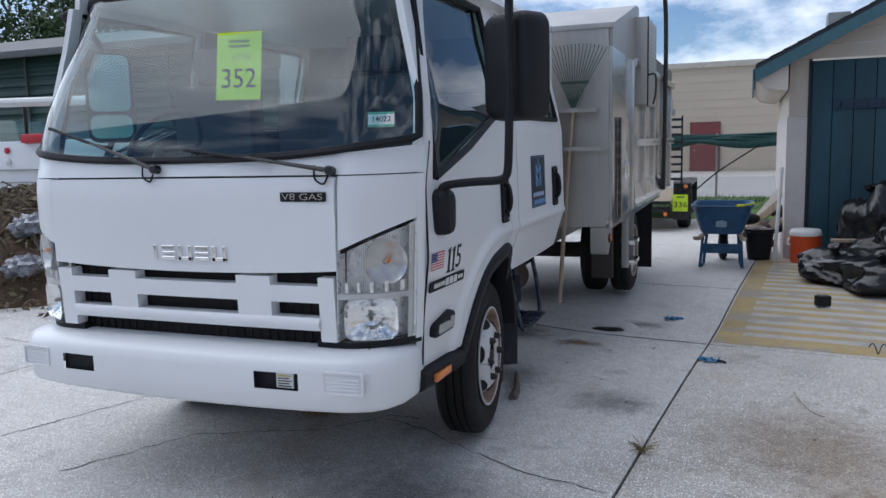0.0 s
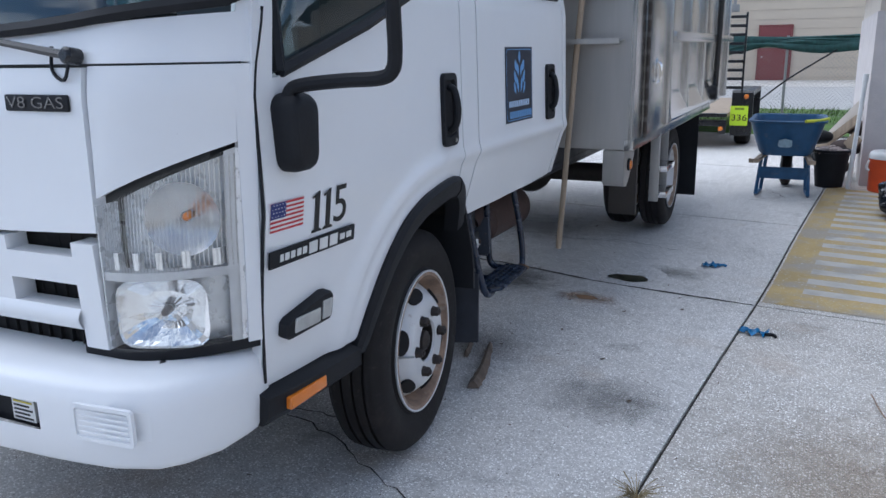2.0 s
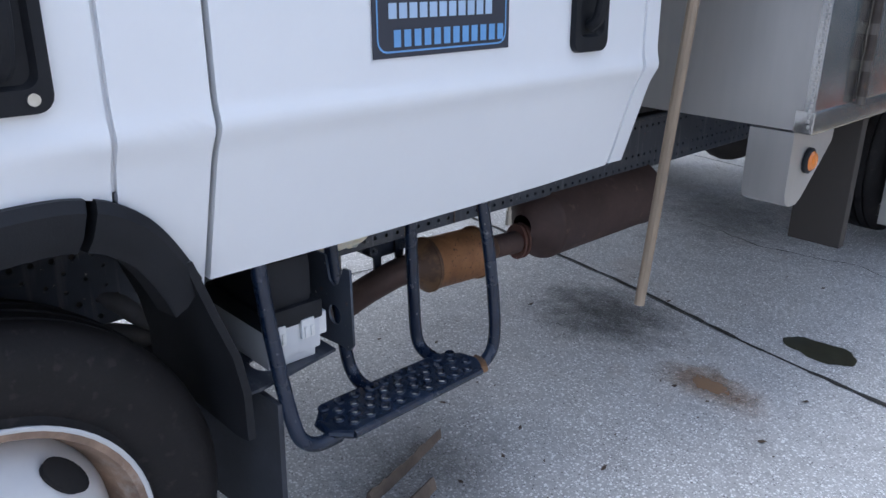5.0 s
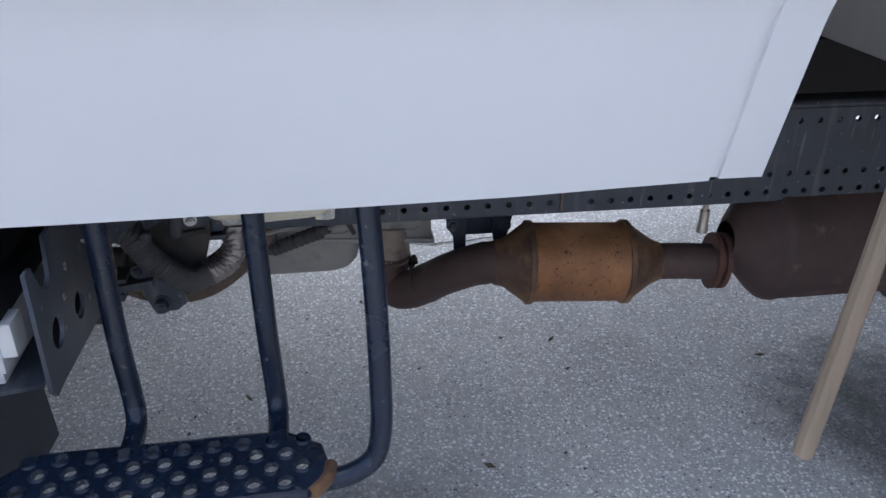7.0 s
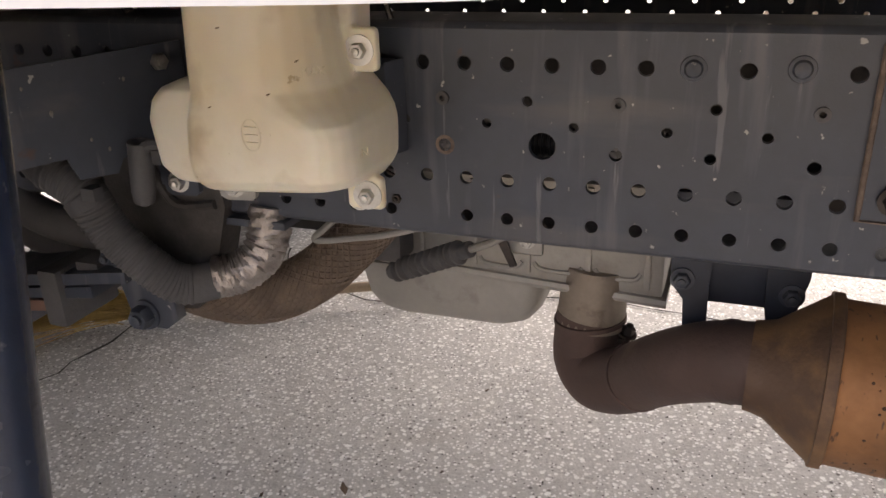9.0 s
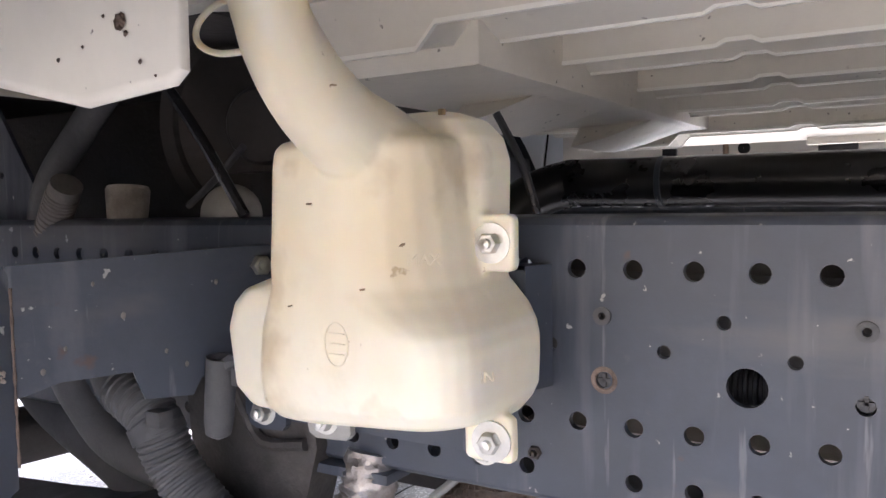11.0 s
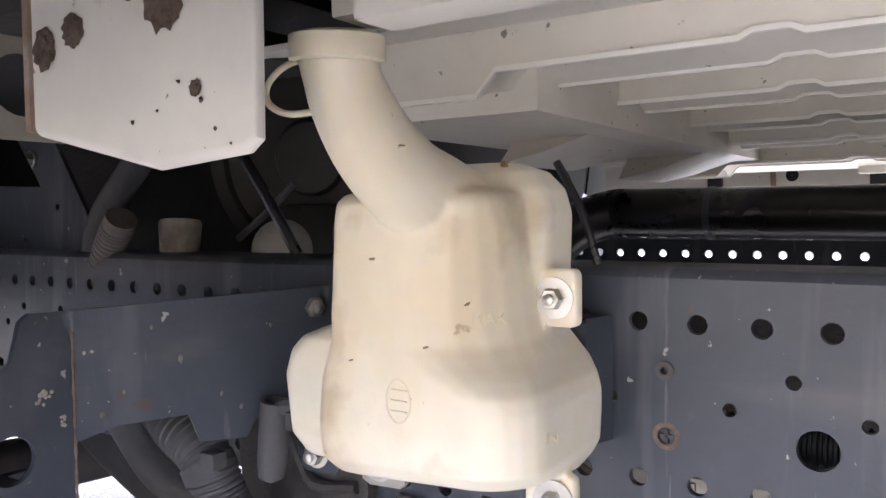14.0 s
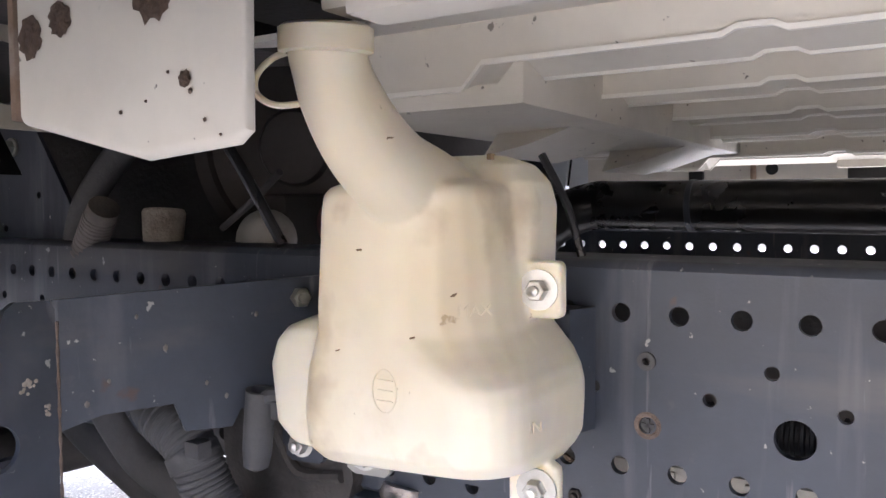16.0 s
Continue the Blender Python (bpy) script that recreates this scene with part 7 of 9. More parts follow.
# shift lever end and its bracket on the gearbox
bm = bmesh.new()
box(bm, 0.21, 0.214, 1.035, 1.085, 0.385, 0.425, 0.004)
lev = part("shift_bracket", bm, CASTAL, truck, "pale bolted shift bracket")
bm = bmesh.new()
hexnut(bm, (0.214, 1.066, 0.404), (1, 0, 0), 0.0075, 0.007, 0.010)
part("bolt", bm, BOLT, lev)
bm = bmesh.new()
ring_loft(bm, [[(0.225, y, z) for y, z in ((1.022, 0.425), (1.036, 0.425), (1.056, 0.375), (1.048, 0.372))], [(0.229, y, z) for y, z in ((1.022, 0.425), (1.036, 0.425), (1.056, 0.375), (1.048, 0.372))]])
part("lever", bm, NUT, lev)
bm = bmesh.new()
box(bm, 0.15, 0.20, 0.845, 0.89, 0.345, 0.40, 0.006)
part("cable_mount", bm, HOSE, truck)
bm = bmesh.new()
bt = [(0.192, 0.872, 0.328), (0.205, 0.915, 0.349), (0.222, 0.962, 0.374), (0.236, 1.0, 0.394)]
tube(bm, bt, 0.0105, 12, 8)
boot = part("rubber_bellows", bm, HOSE, truck, "small black ribbed rubber bellows")
P = catmull(bt, 4)
for k in range(1, len(P) - 2):
    bm = bmesh.new()
    lathe(bm, [(-0.005, 0.0100), (-0.0015, 0.0160), (0.0015, 0.0160), (0.005, 0.0100)], P[k], P[k + 1] - P[k], 14)
    part("bellows_ridge", bm, HOSE, boot)
bm = bmesh.new()
tube(bm, [(0.30, 0.857, 0.447), (0.30, 0.838, 0.430), (0.30, 0.821, 0.4145), (0.30, 0.832, 0.412), (0.30, 0.875, 0.420), (0.30, 0.9167, 0.4285), (0.30, 0.965, 0.4445), (0.30, 1.02, 0.47)], 0.0042, 8, 4)
tube(bm, [(0.236, 1.0, 0.394), (0.245, 1.03, 0.41), (0.25, 1.06, 0.43)], 0.005, 8, 2)
part("vent_pipe", bm, CASTAL, truck)
# exhaust
bm = bmesh.new()
tube(bm, [(0.118, 1.137, 0.34), (0.12, 1.135, 0.30), (0.123, 1.132, 0.256)], lambda t: 0.0425 + 0.004 * t, 24, 3)
part("down_pipe", bm, mat("pale_heat_stained_pipe", (0.30, 0.25, 0.20), 0.6, 0.4, var=0.2, scale=20, dark=(0.10, 0.06, 0.05), dark_amt=0.7, dark_scale=14), truck, "heat-stained down pipe")
bm = bmesh.new()
tube(bm, [(0.122, 1.133, 0.270), (0.124, 1.130, 0.240), (0.131, 1.131, 0.206), (0.152, 1.150, 0.190), (0.178, 1.180, 0.204), (0.205, 1.208, 0.232), (0.245, 1.237, 0.271), (0.285, 1.266, 0.306), (0.316, 1.298, 0.333), (0.333, 1.330, 0.345), (0.337, 1.360, 0.347)], lambda t: 0.0465 - 0.0035 * min(1, t * 2.0), 26, 8)
pipe_ = part("exhaust_pipe", bm, PIPEBR, truck, "dull brown bent exhaust pipe")
for c, d, r in (((0.123, 1.132, 0.262), (0.02, 0.1, -1), 0.0490), ((0.205, 1.208, 0.232), (0.62, 0.5, 0.6), 0.0448), ((0.322, 1.310, 0.338), (0.5, 0.8, 0.3), 0.0445)):
    bm = bmesh.new()
    lathe(bm, [(-0.004, r - 0.006), (-0.003, r), (0.003, r), (0.004, r - 0.006)], c, d, 26)
    part("pipe_weld", bm, PIPEBR, pipe_)
bm = bmesh.new()
hexnut(bm, (0.135, 1.184, 0.250), (0.1, 0.2, 1), 0.009, 0.010, 0.0125)
lathe(bm, [(-0.03, 0.0045), (0.012, 0.0045)], (0.135, 1.184, 0.250), (0.1, 0.2, 1), 10)
box(bm, 0.118, 0.142, 1.165, 1.188, 0.238, 0.246, 0.002)
part("clamp_bolt", bm, NUT, pipe_)
CA, CD = Vector((0.336, 1.334, 0.345)), Vector((0.026, 0.335, -0.006)).normalized()
bm = bmesh.new()
lathe(bm, [(-0.008, 0.046), (0.0, 0.047), (0.012, 0.05), (0.05, 0.078), (0.058, 0.0835), (0.066, 0.0845)], CA, CD, 40)
bm2 = bmesh.new()
lathe(bm2, [(0.255, 0.0845), (0.263, 0.0835), (0.271, 0.078), (0.315, 0.047), (0.333, 0.040)], CA, CD, 40)
cat = part("catalytic_converter", bm, CATRUST, truck, "rust-orange catalytic converter")
part("outlet_cone", bm2, CATRUST, cat)
bm = bmesh.new()
lathe(bm, [(0.064, 0.085), (0.068, 0.0818), (0.072, 0.0808), (0.25, 0.0808), (0.254, 0.0818), (0.258, 0.085)], CA, CD, 48)
part("converter_shell", bm, CATSHELL, cat, "heat-tinted orange shell")
for k in (0.062, 0.260):
    bm = bmesh.new()
    lathe(bm, [(k - 0.006, 0.083), (k - 0.005, 0.0862), (k + 0.005, 0.0862), (k + 0.006, 0.083)], CA, CD, 44)
    part("shell_band", bm, CATRUST, cat)
PITS = mat("dark_rust_pit", (0.075, 0.045, 0.03), 0.9, var=0.4, scale=90)
s_ = CD.cross(Vector((0, 0, 1))).normalized()
u_ = s_.cross(CD)
random.seed(11)
for k in range(90):
    bm = bmesh.new()
    a = radians(random.uniform(-65, 65))
    p = CA + CD * (0.085 + 0.145 * random.random()) + 0.081 * (math.cos(a) * Vector((1, 0, 0)) + math.sin(a) * Vector((0, 0, 1)))
    lathe(bm, [(-0.0004, random.uniform(0.0007, 0.0024)), (0.0006, 0.0003)], p, p - (CA + CD * (p - CA).dot(CD)), 7)
    part("rust_pit", bm, PITS, cat)
bm = bmesh.new()
E0 = CA + CD * 0.33
tube(bm, [E0, E0 + CD * 0.06, E0 + CD * 0.12, (0.372, 1.83, 0.358)], 0.0375, 24, 4)
part("outlet_pipe", bm, PIPEBR, truck)
bm = bmesh.new()
for k, q in ((0.118, 0.0), (0.136, 0.01)):
    c = E0 + CD * k
    m = frame_m(c, (1, 0, 0), (0, 0, 1))
    ring_loft(bm, [[m @ Vector((x, y, d)) for x, y in [(0.045 * math.cos(a) * (1 + 0.0 * a), 0.062 * math.sin(a)) for a in spread(0, 5.98, 20)]] for d in (-0.005, 0.005)])
fl_ = part("exhaust_flange", bm, mat("rusty_red_flange", (0.13, 0.06, 0.045), 0.75, 0.2, var=0.3, scale=20, bump=0.3), truck, "rust-red bolted pipe flange")
for a in (0.045, -0.045):
    bm = bmesh.new()
    hexnut(bm, E0 + CD * 0.14 + Vector((0.0, 0, a)), CD, 0.008, 0.012, 0.0)
    part("bolt", bm, NUT, fl_)
bm = bmesh.new()
lathe(bm, [(1.80, 0.04), (1.815, 0.06), (1.865, 0.118), (1.874, 0.126), (1.882, 0.128), (1.89, 0.126), (2.44, 0.126), (2.447, 0.129), (2.458, 0.126), (2.475, 0.1), (2.485, 0.06), (2.487, 0.001)], (0.375, 0, 0.385), (0, 1, 0), 44)
part("muffler", bm, MUFFLER, truck, "dull brown cylindrical muffler")
bm = bmesh.new()
tube(bm, [(0.15, 1.55, 0.46), (0.16, 1.7, 0.465), (0.18, 1.9, 0.46), (0.2, 2.4, 0.45)], 0.04, 18, 5)
part("tail_pipe", bm, PIPEBR, truck)
bm = bmesh.new()
lathe(bm, [(0, 0.006), (0.02, 0.006), (0.021, 0.010), (0.05, 0.010), (0.055, 0.012), (0.07, 0.012)], (0.352, 1.757, 0.466), (0, 0, -1), 12)
part("oxygen_sensor", bm, mat("pale_sensor_steel", (0.5, 0.46, 0.4), 0.4, 0.6), truck)
# dark intake tube above the rails
bm = bmesh.new()
tube(bm, [(-0.25, 0.60, 0.62), (-0.275, 0.645, 0.69), (-0.30, 0.71, 0.721), (-0.30, 0.80, 0.7225), (-0.30, 1.3, 0.718), (-0.30, 2.3, 0.705)], lambda t: 0.039, 24, 8)
part("air_pipe", bm, BLACKG, truck, "glossy black air pipe")
for y in (0.875, 1.19):
    bm = bmesh.new()
    lathe(bm, [(-0.005, 0.0385), (-0.004, 0.0405), (0.004, 0.0405), (0.005, 0.0385)], (-0.30, y, 0.7215), (0, 1, 0), 24)
    part("hose_clamp", bm, FRAMEP, truck)
# spring hanger, spring, bolt
hang = plate("spring_hanger", [(0.668, 0.456), (0.680, 0.461), (0.712, 0.458), (0.745, 0.400), (0.747, 0.379), (0.730, 0.366), (0.692, 0.3655), (0.684, 0.388), (0.672, 0.44)], [], 0.014, SIDE(0.468), FRAMEP, truck, "grey spring hanger plate")
bm = bmesh.new()
ring_loft(bm, [[(x, y, z) for y, z in ((0.64, 0.62), (0.79, 0.60), (0.80, 0.50), (0.775, 0.415), (0.745, 0.375), (0.69, 0.37), (0.655, 0.45))] for x in (0.40, 0.438)])
tube(bm, [(0.440, 0.700, 0.565), (0.442, 0.725, 0.525), (0.442, 0.745, 0.499), (0.440, 0.790, 0.503)], 0.0055, 8, 3)
part("hanger_casting", bm, mat("oily_dark_casting", (0.062, 0.056, 0.052), 0.6, 0.1, var=0.5, scale=25, bump=0.6, bscale=60), truck)
bm = bmesh.new()
hexnut(bm, (0.475, 0.706, 0.381), (1, 0, 0), 0.0135, 0.014, 0.0175)
part("bolt", bm, FRAMEP, hang)
bm = bmesh.new()
hexnut(bm, (0.475, 0.676, 0.448), (1, 0, 0), 0.0085, 0.010, 0.012)
part("bolt", bm, FRAMEP, hang)
for k in range(4):
    bm = bmesh.new()
    z = 0.43 - 0.016 * k
    a, b = -0.62 + 0.09 * k, 0.70 - 0.05 * k
    rings = []
    for y in spread(a, b, 16):
        zz = z - 0.06 * (1 - ((y - 0.04) / 0.7) ** 2)
        rings.append([(x, y, q) for x, q in ((0.42, zz), (0.49, zz), (0.49, zz + 0.013), (0.42, zz + 0.013))])
    ring_loft(bm, rings)
    part("spring_leaf", bm, FRAMEP if k != 2 else mat("rusty_leaf", (0.2, 0.11, 0.08), 0.8, var=0.3), truck, "leaf of the front spring")
bm = bmesh.new()
box(bm, 0.412, 0.498, 0.585, 0.612, 0.36, 0.428, 0.006)
box(bm, 0.43, 0.48, 0.625, 0.655, 0.425, 0.436, 0.003)
part("spring_clip", bm, HOSE, truck)
bm = bmesh.new()
tube(bm, [(-0.8, 0.0, 0.385), (0.0, 0.02, 0.34), (0.8, 0.0, 0.385)], 0.045, 14, 6)
part("front_axle", bm, CASTDK, truck)
bm = bmesh.new()
tube(bm, [(-1.0, 3.92, 0.398), (1.0, 3.92, 0.398)], 0.075, 16, 0)
bmesh.ops.create_uvsphere(bm, u_segments=20, v_segments=12, radius=0.19, matrix=Matrix.Translation((0, 3.92, 0.40)))
tube(bm, [(0, 3.8, 0.42), (0, 1.6, 0.47)], 0.045, 14, 0)
part("rear_axle", bm, CASTDK, truck)
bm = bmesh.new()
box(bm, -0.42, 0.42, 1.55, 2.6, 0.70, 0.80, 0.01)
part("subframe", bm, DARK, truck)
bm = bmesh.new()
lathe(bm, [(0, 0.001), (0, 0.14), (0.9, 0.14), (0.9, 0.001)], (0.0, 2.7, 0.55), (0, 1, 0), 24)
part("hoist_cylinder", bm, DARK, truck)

# ---- side step ----
stp = []
for nm, pts in (("step_tube", [(0.798, 0.721, 0.80), (0.804, 0.724, 0.70), (0.811, 0.726, 0.62), (0.823, 0.730, 0.53), (0.832, 0.736, 0.455), (0.844, 0.739, 0.426), (0.865, 0.739, 0.413), (0.900, 0.738, 0.411)]),
                ("step_tube", [(0.821, 0.914, 0.80), (0.826, 0.915, 0.645), (0.831, 0.917, 0.54), (0.834, 0.920, 0.46), (0.843, 0.922, 0.428), (0.866, 0.923, 0.414), (0.909, 0.924, 0.411)]),
                ("step_tube", [(0.888, 1.047, 0.80), (0.907, 1.052, 0.70), (0.924, 1.055, 0.61), (0.936, 1.056, 0.53), (0.944, 1.055, 0.46), (0.948, 1.045, 0.415), (0.954, 1.015, 0.396), (0.960, 0.975, 0.394)]),
                ("step_tube", [(0.905, 0.50, 0.82), (0.92, 0.502, 0.70), (0.945, 0.51, 0.55), (0.965, 0.52, 0.45), (0.972, 0.535, 0.415), (0.973, 0.565, 0.398), (0.972, 0.61, 0.396)])):
    bm = bmesh.new()
    tube(bm, pts, 0.0138, 12, 7)
    stp.append(part(nm, bm, STEPP, truck, "blue-black bent step tube"))
_so = [(0.62, 1.005), (0.59, 0.975), (0.59, 0.935), (0.63, 0.892), (0.90, 0.888), (0.935, 0.892), (0.974, 0.918), (0.984, 0.96), (0.96, 0.995)]
_sh = []
for r in range(4):
    for k in range(11):
        y, x = 0.622 + 0.037 * k + 0.017 * (r % 2), 0.906 + 0.025 * r
        if 0.61 < y < 0.968:
            _sh.append(circle(y, x, 0.0088, 14))
tread = plate("step_tread", _so, _sh, 0.004, frame_m((0, 0, 0.415), (0, 1, 0), (1, 0, 0)), STEPP, truck, "blue-black perforated step tread")
for loop in _sh:
    cy, cx = sum(p[0] for p in loop) / len(loop), sum(p[1] for p in loop) / len(loop)
    bm = bmesh.new()
    lathe(bm, [(0.0, 0.0118), (0.0035, 0.0100), (0.0035, 0.0090), (-0.003, 0.0086)], (cx, cy, 0.417), (0, 0, 1), 14)
    part("tread_dimple", bm, STEPP, tread)
bm = bmesh.new()
tube(bm, [(p[1], p[0], 0.409) for p in _so + _so[:1]], 0.008, 8, 0)
part("tread_rim", bm, STEPP, tread)
bm = bmesh.new()
tube(bm, [(0.998, 0.968, 0.411), (0.975, 0.985, 0.411), (0.95, 0.99, 0.411)], 0.0086, 8, 3)
part("worn_edge", bm, CATRUST, tread, "rubbed rusty edge")

# the running gear and floor sit slightly ahead of the first setting-out
for ob in bpy.data.objects:
    if ob not in built and ob.type == "MESH":
        ob.data.transform(Matrix.Translation((0, -0.035, 0)))

# ---- dump body ----
body = thing("dump_body", "bare aluminium dump body with side cabinets on the truck", "truck body")
BX, BF, BB = 1.272, 1.70, 5.85
bm = bmesh.new()
box(bm, -BX + 0.013, BX - 0.013, BF, BF + 0.02, 0.856, 2.185)
part("front_panel", bm, ALU, body)
for s in (1, -1):
    bm = bmesh.new()
    box(bm, s * BX - 0.012, s * BX + 0.012, BF - 0.004, BB, 0.905, 2.06)
    part("side_panel", bm, ALUM, body)
    bm = bmesh.new()
    box(bm, s * BX - 0.03, s * BX + 0.016, BF - 0.006, 4.72, 0.852, 0.905, 0.004)
    part("lower_rail", bm, ALUM, body)
bm = bmesh.new()
box(bm, -BX + 0.02, BX - 0.035, BF + 0.03, BB - 0.01, 0.862, 0.90)
part("body_floor", bm, ALU, body)
bm = bmesh.new()
box(bm, -BX, BX, BB, BB + 0.03, 0.9, 2.06)
part("tailgate", bm, ALU, body)
# sloping hood of the body
bm = bmesh.new()
ring_loft(bm, [[(x, y, z) for y, z in ((BF + 0.03, 2.19), (BF + 0.03, 2.21), (2.9, 2.50), (3.05, 2.50), (3.05, 2.06), (BF + 0.03, 2.06))] for x in (-BX - 0.008, BX + 0.008)])
part("body_hood", bm, ALU, body, "sloping aluminium hood")
bm = bmesh.new()
box(bm, -BX - 0.01, BX + 0.02, BF - 0.012, BF + 0.02, 2.18, 2.215, 0.004)
part("hood_edge", bm, ALU, body)
# weld beads down the front corner
bm = bmesh.new()
for k in range(110):
    bmesh.ops.create_icosphere(bm, subdivisions=1, radius=0.0055, matrix=Matrix.Translation((BX + 0.003 + random.uniform(-0.002, 0.002), BF - 0.006, 0.87 + 0.0122 * k)) @ Matrix.Diagonal((0.8, 0.8, 1.0, 1)))
tagged(part("weld_bead", bm, ALU, body), kind="stuff")
# cabinet door with hinge, latch and lip
bm = bmesh.new()
box(bm, BX + 0.004, BX + 0.026, 1.93, 2.52, 0.91, 1.60, 0.004)
cdoor = part("cabinet_door", bm, ALUM, body, "aluminium cabinet door")
bm = bmesh.new()
tube(bm, [(BX + 0.026, 1.925, 0.90), (BX + 0.026, 1.925, 1.60)], 0.011, 10, 0)
part("hinge", bm, mat("dark_steel_hinge", (0.12, 0.11, 0.1), 0.5, 0.7), cdoor)
for z in spread(0.95, 1.55, 8):
    bm = bmesh.new()
    lathe(bm, [(-0.03, 0.0115), (0.03, 0.0115)], (BX + 0.026, 1.925, z), (0, 0, 1), 10, True)
    part("hinge_knuckle", bm, NUT, cdoor)
bm = bmesh.new()
box(bm, BX + 0.024, BX + 0.034, 2.16, 2.20, 1.16, 1.30, 0.004)
tube(bm, [(BX + 0.036, 2.18, 1.17), (BX + 0.05, 2.18, 1.19), (BX + 0.05, 2.18, 1.26), (BX + 0.036, 2.18, 1.28)], 0.007, 8, 4)
part("paddle_latch", bm, CHROME, cdoor)
# bright stainless skirt and ribs behind the door
bm = bmesh.new()
ring_loft(bm, [[(x, y, z) for x, z in ((BX + 0.012, 0.915), (BX + 0.05, 0.93), (BX + 0.05, 0.945), (BX + 0.012, 1.10))] for y in (2.6, 4.68)])
part("stainless_skirt", bm, ALUS, body, "mirror-bright sloping steel skirt")
for y in (2.56, 3.25, 4.0, 4.85, 5.6):
    bm = bmesh.new()
    box(bm, BX, BX + 0.045, y - 0.03, y + 0.03, 0.91, 2.04, 0.008)
    part("body_rib", bm, ALUM, body)
for z in (1.42, 2.03):
    bm = bmesh.new()
    box(bm, BX, BX + 0.055, 2.6, BB, z - 0.03, z + 0.03, 0.008)
    part("body_rib", bm, ALUM, body)
for z0, z1 in ((2.07, 2.20),):
    bm = bmesh.new()
    box(bm, BX - 0.02, BX + 0.02, 3.1, BB, z0, z1, 0.004)
    part("side_board", bm, mat("grey_weathered_board", (0.26, 0.245, 0.225), 0.85, var=0.25, scale=6, stretch=(1, 0.1, 1), bump=0.4), body, "grey weathered side board")
# treadplate locker at the top front
bm = bmesh.new()
box(bm, BX - 0.02, BX + 0.10, 2.84, 3.5, 1.72, 2.40, 0.006)
lock_ = part("treadplate_locker", bm, ALU, body, "diamond-plate locker with a dark edge")
bm = bmesh.new()
for i in range(16):
    for j in range(18):
        m = Matrix.Translation((BX + 0.10, 2.87 + 0.039 * i, 1.75 + 0.036 * j)) @ Matrix.Rotation(radians(45 if (i + j) % 2 else -45), 4, "X") @ Matrix.Diagonal((0.003, 0.013, 0.0042, 1))
        bmesh.ops.create_icosphere(bm, subdivisions=1, radius=1.0, matrix=m)
for i in range(3):
    for j in range(18):
        m = Matrix.Translation((BX + 0.01 + 0.035 * i, 2.84, 1.75 + 0.036 * j)) @ Matrix.Rotation(radians(45 if (i + j) % 2 else -45), 4, "Y") @ Matrix.Diagonal((0.013, 0.003, 0.0042, 1))
        bmesh.ops.create_icosphere(bm, subdivisions=1, radius=1.0, matrix=m)
tagged(part("tread_diamond", bm, ALU, lock_), kind="stuff")
bm = bmesh.new()
tube(bm, [(BX + 0.11, 2.85, 1.95), (BX + 0.16, 2.9, 1.95), (BX + 0.16, 2.9, 1.80), (BX + 0.14, 2.9, 1.72)], 0.008, 8, 3)
tube(bm, [(BX + 0.105, 2.852, 1.70), (BX + 0.105, 2.852, 2.40)], 0.006, 6, 0)
part("latch_bar", bm, BLACKG, lock_)
# tarp arm
bm = bmesh.new()
tube(bm, [(BX + 0.06, 4.62, 0.98), (BX + 0.07, 4.6, 1.8), (BX + 0.07, 4.56, 2.7), (BX + 0.02, 4.4, 3.2)], 0.022, 10, 6)
arm = part("tarp_arm", bm, BLACKG, body, "black tarp arm")
bm = bmesh.new()
lathe(bm, [(-0.03, 0.001), (-0.03, 0.06), (0.05, 0.06), (0.06, 0.045), (0.06, 0.001)], (BX + 0.02, 4.62, 0.99), (1, 0, 0), 20)
part("arm_pivot", bm, BLACKG, arm)
bm = bmesh.new()
tube(bm, [(0.75, BF - 0.03, 2.46), (1.0, BF + 0.5, 2.50), (1.3, 2.6, 2.54)], 0.012, 8, 4)
part("tarp_bow", bm, BLACKG, body)
# corner bracket with reflector, ladder, flaps
bm = bmesh.new()
ring_loft(bm, [[(x, y, z) for y, z in ((BF + 0.002, 0.850), (BF + 0.24, 0.850), (BF + 0.235, 0.80), (BF + 0.10, 0.675), (BF + 0.075, 0.662), (BF + 0.04, 0.662), (BF + 0.012, 0.675), (BF + 0.002, 0.70))] for x in (1.135, 1.245)])
brk = part("corner_bracket", bm, ALU, body)
bm = bmesh.new()
lathe(bm, [(0, 0.001), (0, 0.032), (0.008, 0.032), (0.012, 0.026), (0.012, 0.001)], (1.246, 1.80, 0.77), (1, 0, 0), 24)
part("reflector_bezel", bm, BLACKP, brk)
bm = bmesh.new()
lathe(bm, [(0.010, 0.026), (0.018, 0.02), (0.019, 0.001)], (1.246, 1.80, 0.77), (1, 0, 0), 20)
part("amber_reflector", bm, AMBER, brk)
for s in (1,):
    lad = None
    for y in (2.46, 2.74):
        bm = bmesh.new()
        box(bm, 1.235, 1.29, y - 0.006, y + 0.006, 0.46, 0.87, 0.002)
        part("ladder_rail", bm, ALU, body)
    for z in (0.50, 0.655):
        bm = bmesh.new()
        box(bm, 1.225, 1.335, 2.466, 2.734, z - 0.018, z + 0.018, 0.004)
        part("ladder_tread", bm, ALUS, body, "bright steel ladder tread")
bm = bmesh.new()
box(bm, 1.03, 1.19, 2.30, 2.34, 0.40, 0.86, 0.004)
part("ladder_back", bm, mat("grimy_bracket", (0.05, 0.043, 0.037), 0.7), body)
